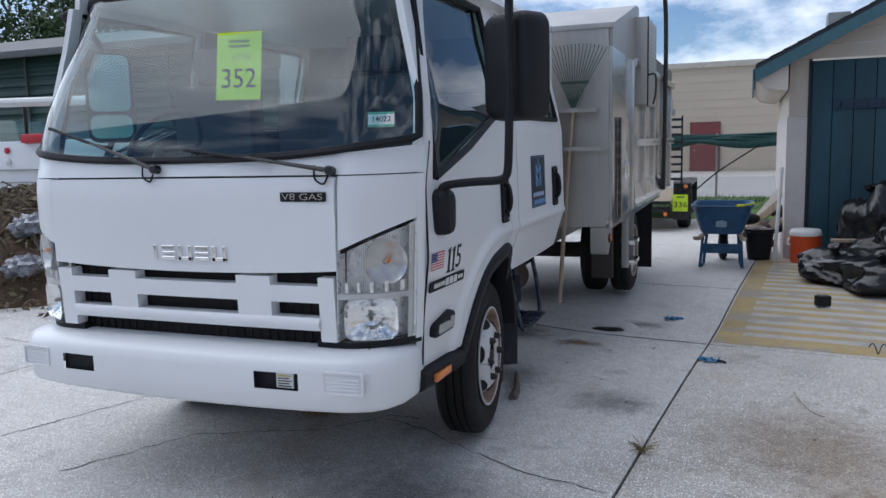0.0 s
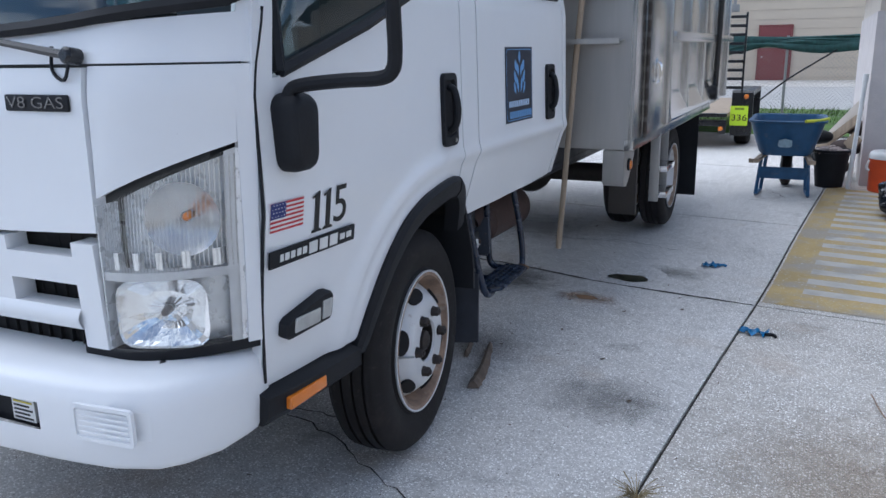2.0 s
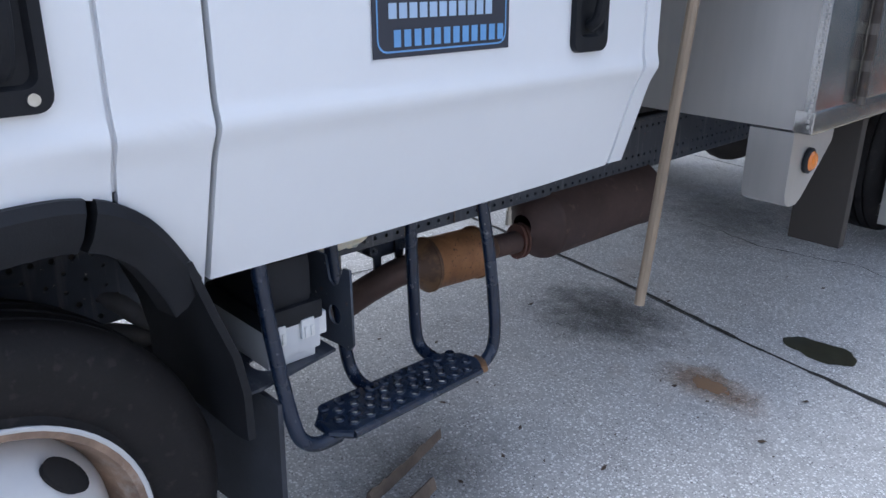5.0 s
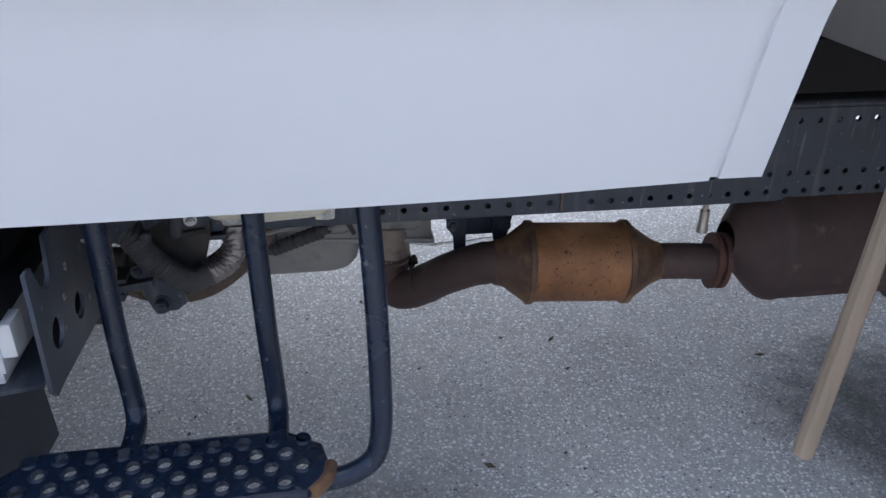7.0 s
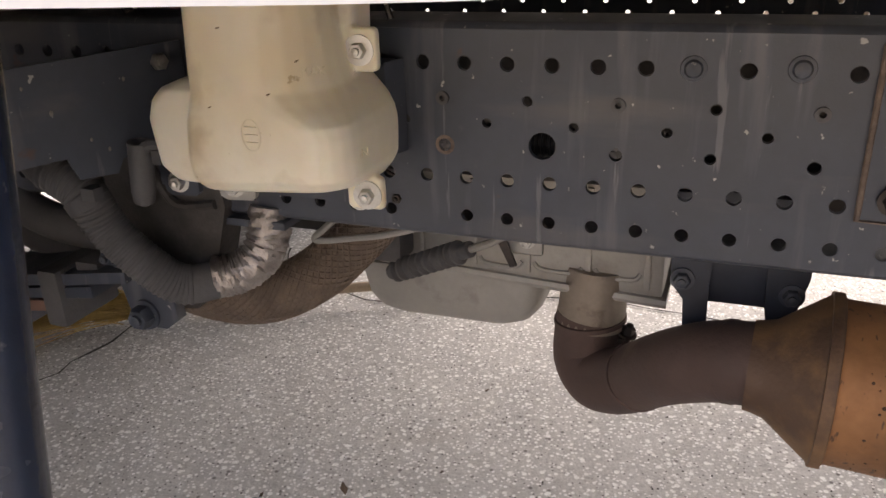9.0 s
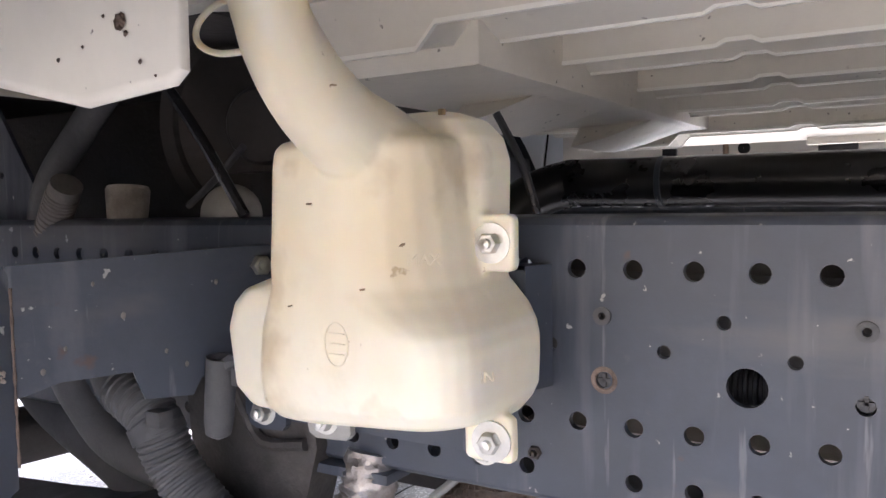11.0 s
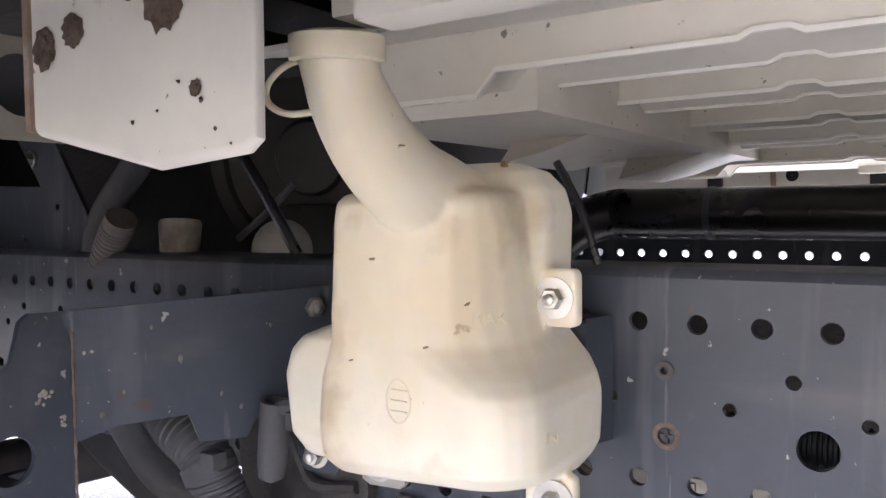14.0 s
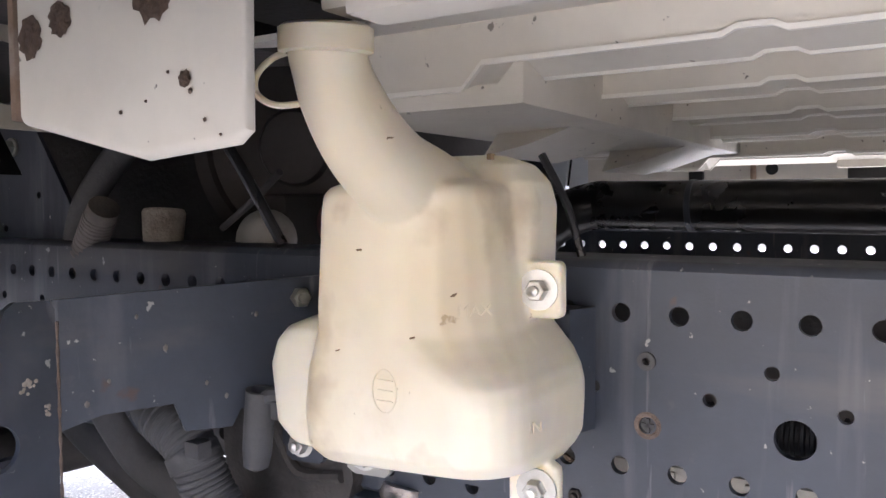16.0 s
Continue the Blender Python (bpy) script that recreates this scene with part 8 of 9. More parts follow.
for s in (1, -1):
    bm = bmesh.new()
    box(bm, s * 0.62, s * 1.22, 4.62, 4.63, 0.13, 0.88)
    part("rear_mud_flap", bm, BLACKP, body, "black rear mud flap")
# shelves on the front panel, for hand tools
for z, x0, x1 in ((1.655, 0.60, 1.20), (1.40, 0.60, 1.225)):
    bm = bmesh.new()
    box(bm, x0, x1, BF - 0.12, BF - 0.004, z - 0.006, z, 0.0)
    box(bm, x0, x1, BF - 0.122, BF - 0.118, z - 0.022, z + 0.004, 0.0)
    part("tool_shelf", bm, ALU, body, "thin aluminium tool shelf")

rake = thing("leaf_rake", "leaf rake with a weathered wooden handle hung on the truck body", "rake")
bm = bmesh.new()
tube(bm, [(0.935, 1.618, 0.335), (0.965, 1.625, 0.8), (1.0, 1.628, 1.3), (1.03, 1.63, 1.66)], lambda t: 0.0145, 10, 8)
part("handle", bm, WOODH, rake)
GT = mat("dark_green_tine", (0.03, 0.07, 0.055), 0.5)
bm = bmesh.new()
box(bm, 0.955, 1.14, 1.622, 1.634, 1.822, 1.84, 0.003)
part("tine_bar", bm, GT, rake)
for k in range(17):
    f = (k - 8) / 8
    bm = bmesh.new()
    tube(bm, [(1.032 + 0.012 * f, 1.63, 1.665), (1.04 + 0.09 * f, 1.63, 1.83), (1.05 + 0.20 * f, 1.632, 2.06 - 0.03 * f * f), (1.052 + 0.205 * f, 1.60, 2.075 - 0.03 * f * f)], 0.0022, 5, 3)
    part("tine", bm, GT, rake)


# ---- surroundings: shed ----
shed = thing("shed", "small pinkish stucco shed with a teal plank door", "shed")
SY, SX = 6.5, 2.54  # front wall and its corner
XR = 6.3
bm = bmesh.new()
box(bm, SX, 2.76, SY, SY + 0.16, -0.06, 1.66, 0.012)
box(bm, SX, SX + 0.16, SY + 0.16, 10.2, -0.06, 1.66, 0.012)
part("stucco_wall", bm, STUCCO, shed, "rough pinkish-white stucco")
bm = bmesh.new()
box(bm, 4.62, XR, SY, SY + 0.16, -0.06, 1.66, 0.012)
part("stucco_wall", bm, STUCCO, shed)
bm = bmesh.new()
box(bm, SX + 0.02, 2.76, SY + 0.02, SY + 0.14, 1.662, 2.31, 0.003)
part("upper_board", bm, SIDING, shed)
bm = bmesh.new()
box(bm, 2.615, 2.625, SY + 0.008, SY + 0.02, 1.662, 2.31)
part("board_batten", bm, SIDING, shed)
bm = bmesh.new()
box(bm, SX + 0.02, SX + 0.14, SY + 0.16, 10.2, 1.662, 2.31)
part("upper_board", bm, SIDING, shed)
bm = bmesh.new()
box(bm, 4.62, XR, SY + 0.02, SY + 0.14, 1.662, 2.31)
part("upper_board", bm, SIDING, shed)
bm = bmesh.new()
box(bm, SX + 0.2, XR, 10.05, 10.2, -0.06, 2.3)
part("back_wall", bm, STUCCO, shed)
bm = bmesh.new()
box(bm, XR - 0.16, XR, SY + 0.16, 10.05, -0.06, 2.31)
part("side_wall", bm, STUCCO, shed)
RS = (2.91 - 2.24) / (3.5 - 2.18)  # slope of the roof
APX = 4.4


def roof_z(x):
    return 2.24 + RS * (min(x, 2 * APX - x) - 2.18)


# gable boards, one course over another
for k in range(8):
    z0 = 2.312 + 0.155 * k
    x0 = max(2.30, 2.18 + (z0 + 0.12 - 2.24) / RS)
    if x0 > APX - 0.1:
        break
    bm = bmesh.new()
    ring_loft(bm, [[(x, SY + a, z) for x, z in ((x0 + q, z0), (2 * APX - x0 - q, z0), (2 * APX - x0 - q, z0 + 0.15), (x0 + q, z0 + 0.15))] for a, q in ((0.0, 0.0), (0.03, 0.0))])
    part("gable_board", bm, SIDING, shed)
bm = bmesh.new()
ring_loft(bm, [[(x, y, roof_z(x) - d) for x, d in ((2.18, 0.045), (APX, 0.045), (APX, 0.0), (2.18, 0.0))] for y in (6.12, 10.5)])
roof_ = part("roof_slope", bm, SHINGLE, shed, "dark shingle roof")
bm = bmesh.new()
ring_loft(bm, [[(x, y, roof_z(x) - d) for x, d in ((2 * APX - 2.18, 0.045), (APX, 0.045), (APX, 0.0), (2 * APX - 2.18, 0.0))] for y in (6.12, 10.5)])
part("roof_slope", bm, SHINGLE, shed)
for k in range(14):
    x = 2.19 + 0.14 * k
    bm = bmesh.new()
    ring_loft(bm, [[(xx, y, roof_z(xx) + d) for xx, d in ((x, 0.002), (x + 0.15, 0.002), (x + 0.15, 0.006), (x, 0.016))] for y in (6.11, 10.5)])
    part("shingle_course", bm, SHINGLE, roof_)
bm = bmesh.new()
ring_loft(bm, [[(x, y, roof_z(x) - d) for x, d in ((2.17, 0.047), (APX, 0.047), (APX, 0.185), (2.17, 0.185))] for y in (6.095, 6.125)])
part("gable_fascia", bm, TEAL, shed, "teal painted fascia board")
bm = bmesh.new()
box(bm, 2.155, 2.18, 6.095, 10.5, 2.075, 2.20)
part("eave_fascia", bm, TEAL, shed)
bm = bmesh.new()
ring_loft(bm, [[(x, y, z) for x, z in ((2.19, 2.10), (2.27, 2.0), (2.40, 1.955), (2.53, 1.955), (2.53, 2.3), (2.30, 2.22))] for y in (6.14, 10.4)])
part("soffit_return", bm, SIDING, shed, "curled pale soffit end")
bm = bmesh.new()
box(bm, 3.0, 3.25, 7.3, 7.6, 2.6, 2.92, 0.01)
part("roof_vent", bm, GALV, shed)
# plank door
bm = bmesh.new()
box(bm, 2.795, 4.6, SY + 0.06, SY + 0.08, -0.02, 2.29)
part("door_backing", bm, DARK, shed)
bm = bmesh.new()
box(bm, 2.762, 2.792, SY + 0.01, SY + 0.12, -0.03, 2.31)
part("door_jamb", bm, mat("dark_jamb", (0.02, 0.03, 0.035), 0.7), shed)
for k in range(8):
    x = 2.80 + 0.222 * k
    bm = bmesh.new()
    box(bm, x, x + 0.214, SY + 0.028, SY + 0.058, 0.01, 2.285, 0.004)
    part("door_plank", bm, BLUED, shed)
bm = bmesh.new()
box(bm, 3.02, 4.4, SY + 0.005, SY + 0.027, 1.73, 1.84, 0.004)
hookr = part("hook_rail", bm, mat("dark_blue_rail", (0.012, 0.035, 0.075), 0.5, var=0.2), shed, "dark blue hook rail")
for k in range(9):
    x = 3.1 + 0.14 * k
    bm = bmesh.new()
    tube(bm, [(x, SY + 0.005, 1.80), (x, SY - 0.03, 1.79), (x, SY - 0.035, 1.76), (x, SY - 0.045, 1.775)], 0.006, 6, 3)
    part("coat_hook", bm, BLACKG, hookr)
for z in (1.42, 0.5):
    bm = bmesh.new()
    box(bm, 2.77, 2.80, SY - 0.012, SY + 0.03, z - 0.05, z + 0.05, 0.004)
    part("strap_hinge", bm, BLACKG, shed)

# ---- things by the shed ----
pipe = thing("white_pipe", "white plastic pipe leaning on the stucco wall", "pipe")
bm = bmesh.new()
tube(bm, [(2.44, 6.25, -0.015), (2.50, 6.47, 1.06)], 0.021, 12, 0)
part("tube", bm, WPLAST, pipe)
bm = bmesh.new()
tube(bm, [(2.4965, 6.457, 1.0), (2.5005, 6.4715, 1.075)], 0.026, 12, 0)
part("coupling", bm, WPLAST, pipe)

random.seed(21)
pot = thing("stone_pot", "black plastic plant pot heaped with stones", "pot", at=(2.27, 6.38, -0.012))
bm = bmesh.new()
lathe(bm, [(0.0, 0.001), (0.0, 0.125), (0.34, 0.165), (0.345, 0.178), (0.37, 0.178), (0.37, 0.165), (0.33, 0.155), (0.30, 0.001)], (0, 0, 0), (0, 0, 1), 32)
part("pot_wall", bm, BLACKP, pot)
STONE = mat("pinkish_stone", (0.38, 0.31, 0.28), 0.85, var=0.3, scale=20, bump=0.4, obvar=0.5)
for k in range(22):
    bm = bmesh.new()
    a, r = random.uniform(0, 6.28), 0.13 * math.sqrt(random.random())
    bmesh.ops.create_icosphere(bm, subdivisions=2, radius=random.uniform(0.03, 0.05), matrix=Matrix.Translation((r * math.cos(a), r * math.sin(a), 0.34 + 0.05 * (1 - r / 0.13))) @ Matrix.Rotation(a, 4, "Z") @ Matrix.Diagonal((1.25, 0.85, 0.7, 1)))
    for v in bm.verts:
        v.co += Vector((random.uniform(-1, 1), random.uniform(-1, 1), random.uniform(-1, 1))) * 0.004
    part("stone", bm, STONE, pot)
for nm, lb, p0, p1, w, d in (("scrap_board", "weathered pinkish board on the scrap heap", (2.15, 7.3, 0.25), (2.50, 6.9, 0.62), 0.09, 0.03), ("scrap_board", "bleached board slanting over the scrap heap", (2.05, 7.5, 0.10), (2.52, 7.1, 0.75), 0.10, 0.025), ("scrap_board", "grey board end lying in the scrap heap", (2.2, 7.0, 0.02), (2.5, 6.75, 0.45), 0.12, 0.03)):
    e = thing(nm, lb, "board", "scrap boards")
    bm = bmesh.new()
    a, b = Vector(p0), Vector(p1)
    m = frame_m((a + b) / 2, b - a, (0, 0, 1))
    L = (b - a).length / 2
    box(bm, -L, L, -w / 2, w / 2, -d / 2, d / 2, 0.003, m)
    part("plank", bm, WOODH if d > 0.026 else SIDING, e)
heap = thing("cushion_heap", "heap of dark rags and old hose behind the pot", "rags")
for k in range(5):
    bm = bmesh.new()
    bmesh.ops.create_uvsphere(bm, u_segments=18, v_segments=10, radius=0.13, matrix=Matrix.Translation((2.30 + 0.06 * k * (-1) ** k, 6.75 + 0.09 * k, 0.14 + 0.09 * k)) @ Matrix.Diagonal((1.3, 1.0, 0.62, 1)))
    for v in bm.verts:
        v.co += v.co.normalized() * 0.014 * math.sin(v.co.x * 60 + k) * math.cos(v.co.z * 55)
    part("rag", bm, BLACKP if k % 2 else mat("dull_brown_cloth", (0.07, 0.05, 0.045), 0.9, var=0.3), heap)

cool = thing("water_cooler", "orange round water cooler with a white lid", "cooler", at=(2.765, 6.22, -0.012))
bm = bmesh.new()
lathe(bm, [(0.0, 0.001), (0.0, 0.15), (0.012, 0.16), (0.29, 0.168), (0.30, 0.172), (0.315, 0.172), (0.315, 0.001)], (0, 0, 0), (0, 0, 1), 40)
part("tub", bm, ORANGE, cool)
bm = bmesh.new()
lathe(bm, [(0.316, 0.16), (0.318, 0.176), (0.345, 0.176), (0.37, 0.165), (0.385, 0.15), (0.387, 0.001)], (0, 0, 0), (0, 0, 1), 40)
part("lid", bm, WPLAST, cool)
bm = bmesh.new()
tube(bm, [(-0.172, -0.06, 0.30), (-0.19, -0.075, 0.25), (-0.185, -0.08, 0.22), (-0.165, -0.09, 0.21)], 0.011, 8, 4)
part("handle", bm, WPLAST, cool)
bm = bmesh.new()
lathe(bm, [(0, 0.012), (0.035, 0.012), (0.036, 0.001)], (0.02, -0.166, 0.05), (0, -1, 0), 12)
part("tap", bm, WPLAST, cool)


def bin_bag(x, y, rx, ry, rz, seed, label, tie=True, z=-0.012):
    random.seed(seed)
    e = thing("bin_bag", label, "bin bag", "black bin bags", at=(x, y, z))
    bm = bmesh.new()
    bmesh.ops.create_uvsphere(bm, u_segments=72, v_segments=44, radius=1.0)
    ph = [random.uniform(0, 6.28) for _ in range(16)]
    ax = [Vector((random.gauss(0, 1), random.gauss(0, 1), random.gauss(0, 1))).normalized() for _ in range(14)]
    for v in bm.verts:
        n = v.co.copy()
        r = 1.0
        for k in range(5):
            r += 0.085 * math.sin(2.6 * n.dot(ax[k]) * (1.2 + 0.4 * k) + ph[k])
        for k in range(5, 14):
            r += 0.030 * (1 - abs(math.sin((4.0 + 1.3 * (k - 4)) * n.dot(ax[k]) + ph[k]))) ** 2.2
        zz = n.z
        v.co = Vector((n.x * rx * r, n.y * ry * r, rz * max(0.0, (zz * r + 0.62) / 1.62)))
        if zz < -0.6:
            v.co.x *= 0.93
            v.co.y *= 0.93
    part("sack", bm, BAGP, e, "", 60)
    if tie:
        bm = bmesh.new()
        lathe(bm, [(0, 0.03), (0.03, 0.02), (0.06, 0.035), (0.11, 0.06), (0.10, 0.02)], (-rx * 0.3, -ry * 0.25, rz * 0.93), (-0.4, -0.3, 1), 14)
        for v in bm.verts:
            v.co += Vector((random.uniform(-1, 1), random.uniform(-1, 1), random.uniform(-1, 1))) * 0.009
        part("knotted_neck", bm, BAGP, e, "", 60)
    return e


bin_bag(3.10, 4.95, 0.43, 0.40, 0.30, 3, "large black bin bag slumped on the hatched concrete")
bin_bag(3.42, 4.45, 0.36, 0.33, 0.30, 5, "flattened black bin bag on the hatched concrete")
bin_bag(3.62, 5.35, 0.40, 0.45, 0.58, 8, "tall full black bin bag in the heap")
bin_bag(3.50, 5.95, 0.36, 0.32, 0.86, 12, "upright black bin bag against the shed door")
bin_bag(3.98, 4.9, 0.42, 0.42, 0.52, 14, "stuffed black bin bag in the heap")

blk = thing("black_block", "small black plastic block on the painted stripes", "block", at=(2.76, 3.7, -0.014), rz=25)
bm = bmesh.new()
box(bm, -0.055, 0.055, -0.04, 0.04, 0.0, 0.085, 0.006)
part("casing", bm, BLACKP, blk)
bm = bmesh.new()
box(bm, -0.04, 0.04, -0.03, 0.03, 0.085, 0.093, 0.003)
part("top_face", bm, mat("grey_plastic", (0.12, 0.12, 0.12), 0.5), blk)
pal = thing("loose_plank", "weathered plank lying against the bin bags", "plank")
bm = bmesh.new()
box(bm, 2.98, 3.40, 5.62, 5.72, 0.30, 0.33, 0.003, Matrix.Translation((0, 0, 0)))
part("plank", bm, WOODH, pal)
bm = bmesh.new()
box(bm, 3.02, 3.06, 5.64, 5.70, -0.01, 0.30, 0.002)
box(bm, 3.32, 3.36, 5.64, 5.70, -0.01, 0.30, 0.002)
part("plank_foot", bm, WOODH, pal)

coil = thing("wire_coil", "coil of dark springy wire on the concrete", "wire", at=(3.0, 2.08, -0.012))
bm = bmesh.new()
tube(bm, [(0.012 * k * 0.55 - 0.08, 0.035 * math.cos(k * 0.6), 0.040 + 0.035 * math.sin(k * 0.6)) for k in range(60)], 0.0035, 6, 0)
part("coil", bm, BLACKP, coil)
bm = bmesh.new()
tube(bm, [(0.30, 0.0, 0.03), (0.5, -0.15, 0.02), (0.45, -0.4, 0.01), (0.2, -0.45, 0.01), (-0.12, -1.0, 0.008), (0.25, -1.05, 0.02)], 0.0032, 6, 8)
part("wire_tail", bm, BLACKP, coil)
wir = thing("bent_wire", "thin bent rusty wire lying on the concrete", "wire")
bm = bmesh.new()
tube(bm, [(2.41, 1.05, 0.0), (2.43, 0.9, 0.004), (2.46, 0.78, 0.002), (2.50, 0.69, 0.0), (2.54, 0.66, 0.0)], 0.003, 5, 6)
part("strand", bm, RUSTRIM, wir)

# ---- wheelbarrow ----
wb = thing("wheelbarrow", "blue steel wheelbarrow with wooden handles", "wheelbarrow", at=(1.87, 5.75, -0.012))
bm = bmesh.new()


def tub_ring(z, q, d):
    hw = 0.20 + 0.115 * q - d
    return [(x * hw / 0.3, 0.06 + y * (1.0 + 0.25 * q) - (0.0 if y < 0 else 0.0), z) for x, y in rrect(-0.3, 0.3, -0.27 + d, 0.42 - d, 0.1, 5)]


ring_loft(bm, [tub_ring(z, q, 0) for z, q in ((0.39, 0.0), (0.42, 0.25), (0.55, 0.65), (0.69, 1.0), (0.70, 1.04))] + [tub_ring(z, q, d) for z, q, d in ((0.70, 1.0, 0.012), (0.55, 0.6, 0.008), (0.42, 0.2, 0.008), (0.41, 0.0, 0.01))])
tub = part("tub", bm, BLUEP, wb, "worn blue steel tub")
bm = bmesh.new()
tube(bm, [p for p in tub_ring(0.70, 1.05, -0.003)] + [tub_ring(0.70, 1.05, -0.003)[0]], 0.011, 8, 0)
part("rolled_rim", bm, BLUEP, tub)
bm = bmesh.new()
box(bm, -0.19, 0.19, -0.15, 0.40, 0.425, 0.47, 0.01)
part("dried_mortar", bm, mat("dried_mortar", (0.33, 0.31, 0.29), 0.95, var=0.2, scale=12, bump=0.6), tub)
bm = bmesh.new()
ring_loft(bm, [[(x, -0.2935 - 0.26 * (z - 0.5), z) for x, z in ((-0.04, 0.475), (0.04, 0.475), (0.06, 0.49), (0.055, 0.54), (0.0, 0.555), (-0.055, 0.54), (-0.06, 0.49))] for z_ in (0, 1)][:1] * 1 + [[(x, -0.2985 - 0.26 * (z - 0.5), z) for x, z in ((-0.04, 0.475), (0.04, 0.475), (0.06, 0.49), (0.055, 0.54), (0.0, 0.555), (-0.055, 0.54), (-0.06, 0.49))]])
part("maker_patch", bm, mat("pale_blue_patch", (0.30, 0.42, 0.5), 0.6, var=0.2, scale=30), tub, "pale worn label patch")
for s in (1, -1):
    bm = bmesh.new()
    ring_loft(bm, [[(s * (0.245 - 0.10 * (y + 0.75) / 1.4) + a, y, 0.365 + 0.04 * (y < -0.5) + b) for a, b in ((-0.02, -0.018), (0.02, -0.018), (0.02, 0.018), (-0.02, 0.018))] for y in (-0.75, -0.45, 0.2, 0.65)])
    part("wooden_handle", bm, WOODH, wb)
    bm = bmesh.new()
    tube(bm, [(s * 0.20, -0.05, 0.37), (s * 0.225, -0.16, 0.02), (s * 0.225, -0.10, 0.012), (s * 0.20, 0.12, 0.02), (s * 0.17, 0.18, 0.36)], 0.017, 10, 0)
    part("leg", bm, BLUEP, wb)
bm = bmesh.new()
box(bm, -0.215, 0.215, -0.115, -0.09, 0.16, 0.27, 0.008)
part("leg_brace", bm, BLUEP, wb)
bm = bmesh.new()
lathe(bm, [(-0.045, 0.10), (-0.05, 0.15), (-0.03, 0.19), (0.0, 0.197), (0.03, 0.19), (0.05, 0.15), (0.045, 0.10)], (0, 0.56, 0.195), (1, 0, 0), 32)
whl = part("wheel", bm, RUBBER, wb, "small black tyre")
bm = bmesh.new()
lathe(bm, [(-0.06, 0.012), (-0.04, 0.1), (0.04, 0.1), (0.06, 0.012)], (0, 0.56, 0.195), (1, 0, 0), 24)
part("hub", bm, BLUEP, whl)
bm = bmesh.new()
tube(bm, [(0.155, -0.38, 0.72), (0.27, -0.22, 0.715), (0.335, -0.05, 0.718)], 0.014, 8, 4)
part("yellow_grip", bm, mat("lime_strap", (0.6, 0.65, 0.05), 0.6), wb, "lime strap over the rim")

# ---- trailer ----
TY = 9.5
trl = thing("equipment_trailer", "low black equipment trailer with a folded ladder gate", "trailer", at=(0, 0, 0))
bm = bmesh.new()
ring_loft(bm, [[(x, y, z) for y, z in ((TY, 0.14), (TY, 0.73), (TY + 0.04, 0.76), (TY + 1.4, 0.76), (TY + 1.44, 0.73), (TY + 1.44, 0.14), (TY + 1.40, 0.14), (TY + 1.40, 0.70), (TY + 0.04, 0.70), (TY + 0.04, 0.14))] for x in (1.01, 1.29)])
part("fender", bm, BLACKG, trl)
bm = bmesh.new()
lathe(bm, [(0, 0.16), (0, 0.30), (0.03, 0.335), (0.17, 0.335), (0.2, 0.30), (0.2, 0.16)], (1.05, TY + 0.42, 0.32), (1, 0, 0), 32)
part("tyre", bm, RUBBER, trl)
bm = bmesh.new()
lathe(bm, [(0.02, 0.165), (0.10, 0.13), (0.12, 0.05), (0.12, 0.001)], (1.05, TY + 0.42, 0.32), (1, 0, 0), 24)
part("rim", bm, WHEELW, trl)
for z0, z1, x0, x1 in ((0.30, 0.38, -1.0, 1.0), (0.42, 0.47, -1.0, 1.0)):
    bm = bmesh.new()
    box(bm, x0, x1, TY - 0.4, TY - 0.32, z0, z1, 0.004)
    part("frame_beam", bm, BLACKG, trl)
bm = bmesh.new()
box(bm, -1.0, 1.0, TY - 0.32, TY + 3.2, 0.42, 0.47)
part("deck", bm, WOODH, trl)
bm = bmesh.new()
box(bm, 0.90, 0.99, TY - 0.42, TY - 0.36, 0.20, 0.36, 0.004)
part("lamp_bracket", bm, BLACKG, trl)
for c in ((1.20, TY - 0.008, 0.68), (0.93, TY - 0.43, 0.27)):
    bm = bmesh.new()
    lathe(bm, [(0, 0.032), (0.012, 0.032), (0.02, 0.02), (0.021, 0.001)], c, (0, -1, 0), 16)
    part("amber_lamp", bm, AMBER, trl)
for x in (0.90, 1.135):
    bm = bmesh.new()
    box(bm, x - 0.014, x + 0.014, TY - 0.03, TY + 0.0, 0.72, 1.80, 0.003)
    part("gate_rail", bm, BLACKG, trl)
for z in spread(0.80, 1.74, 9):
    bm = bmesh.new()
    box(bm, 0.85, 1.12, TY - 0.028, TY - 0.008, z - 0.02, z + 0.02, 0.003)
    part("gate_rung", bm, BLACKG, trl)
bm = bmesh.new()
box(bm, 0.93, 1.03, TY - 0.10, TY - 0.02, 1.80, 1.90, 0.006)
box(bm, 0.95, 0.99, TY - 0.09, TY - 0.05, 1.90, 2.06, 0.004)
part("winch_mount", bm, GALV, trl)
sgn = thing("lot_card", "lime green lot card taped on the trailer fender", "sign")
bm = bmesh.new()
box(bm, 1.0, 1.235, TY - 0.012, TY - 0.008, 0.28, 0.55)
part("card", bm, LIME, sgn)
text_part("lot_number", "336", 0.12, frame_m((1.12, TY - 0.013, 0.385), (1, 0, 0), (0, 0, 1)), INK, sgn, 0.001, "", 0.2)
bm = bmesh.new()
box(bm, 1.06, 1.18, TY - 0.0135, TY - 0.0125, 0.495, 0.525)
part("print_bar", bm, GREENINK, sgn)

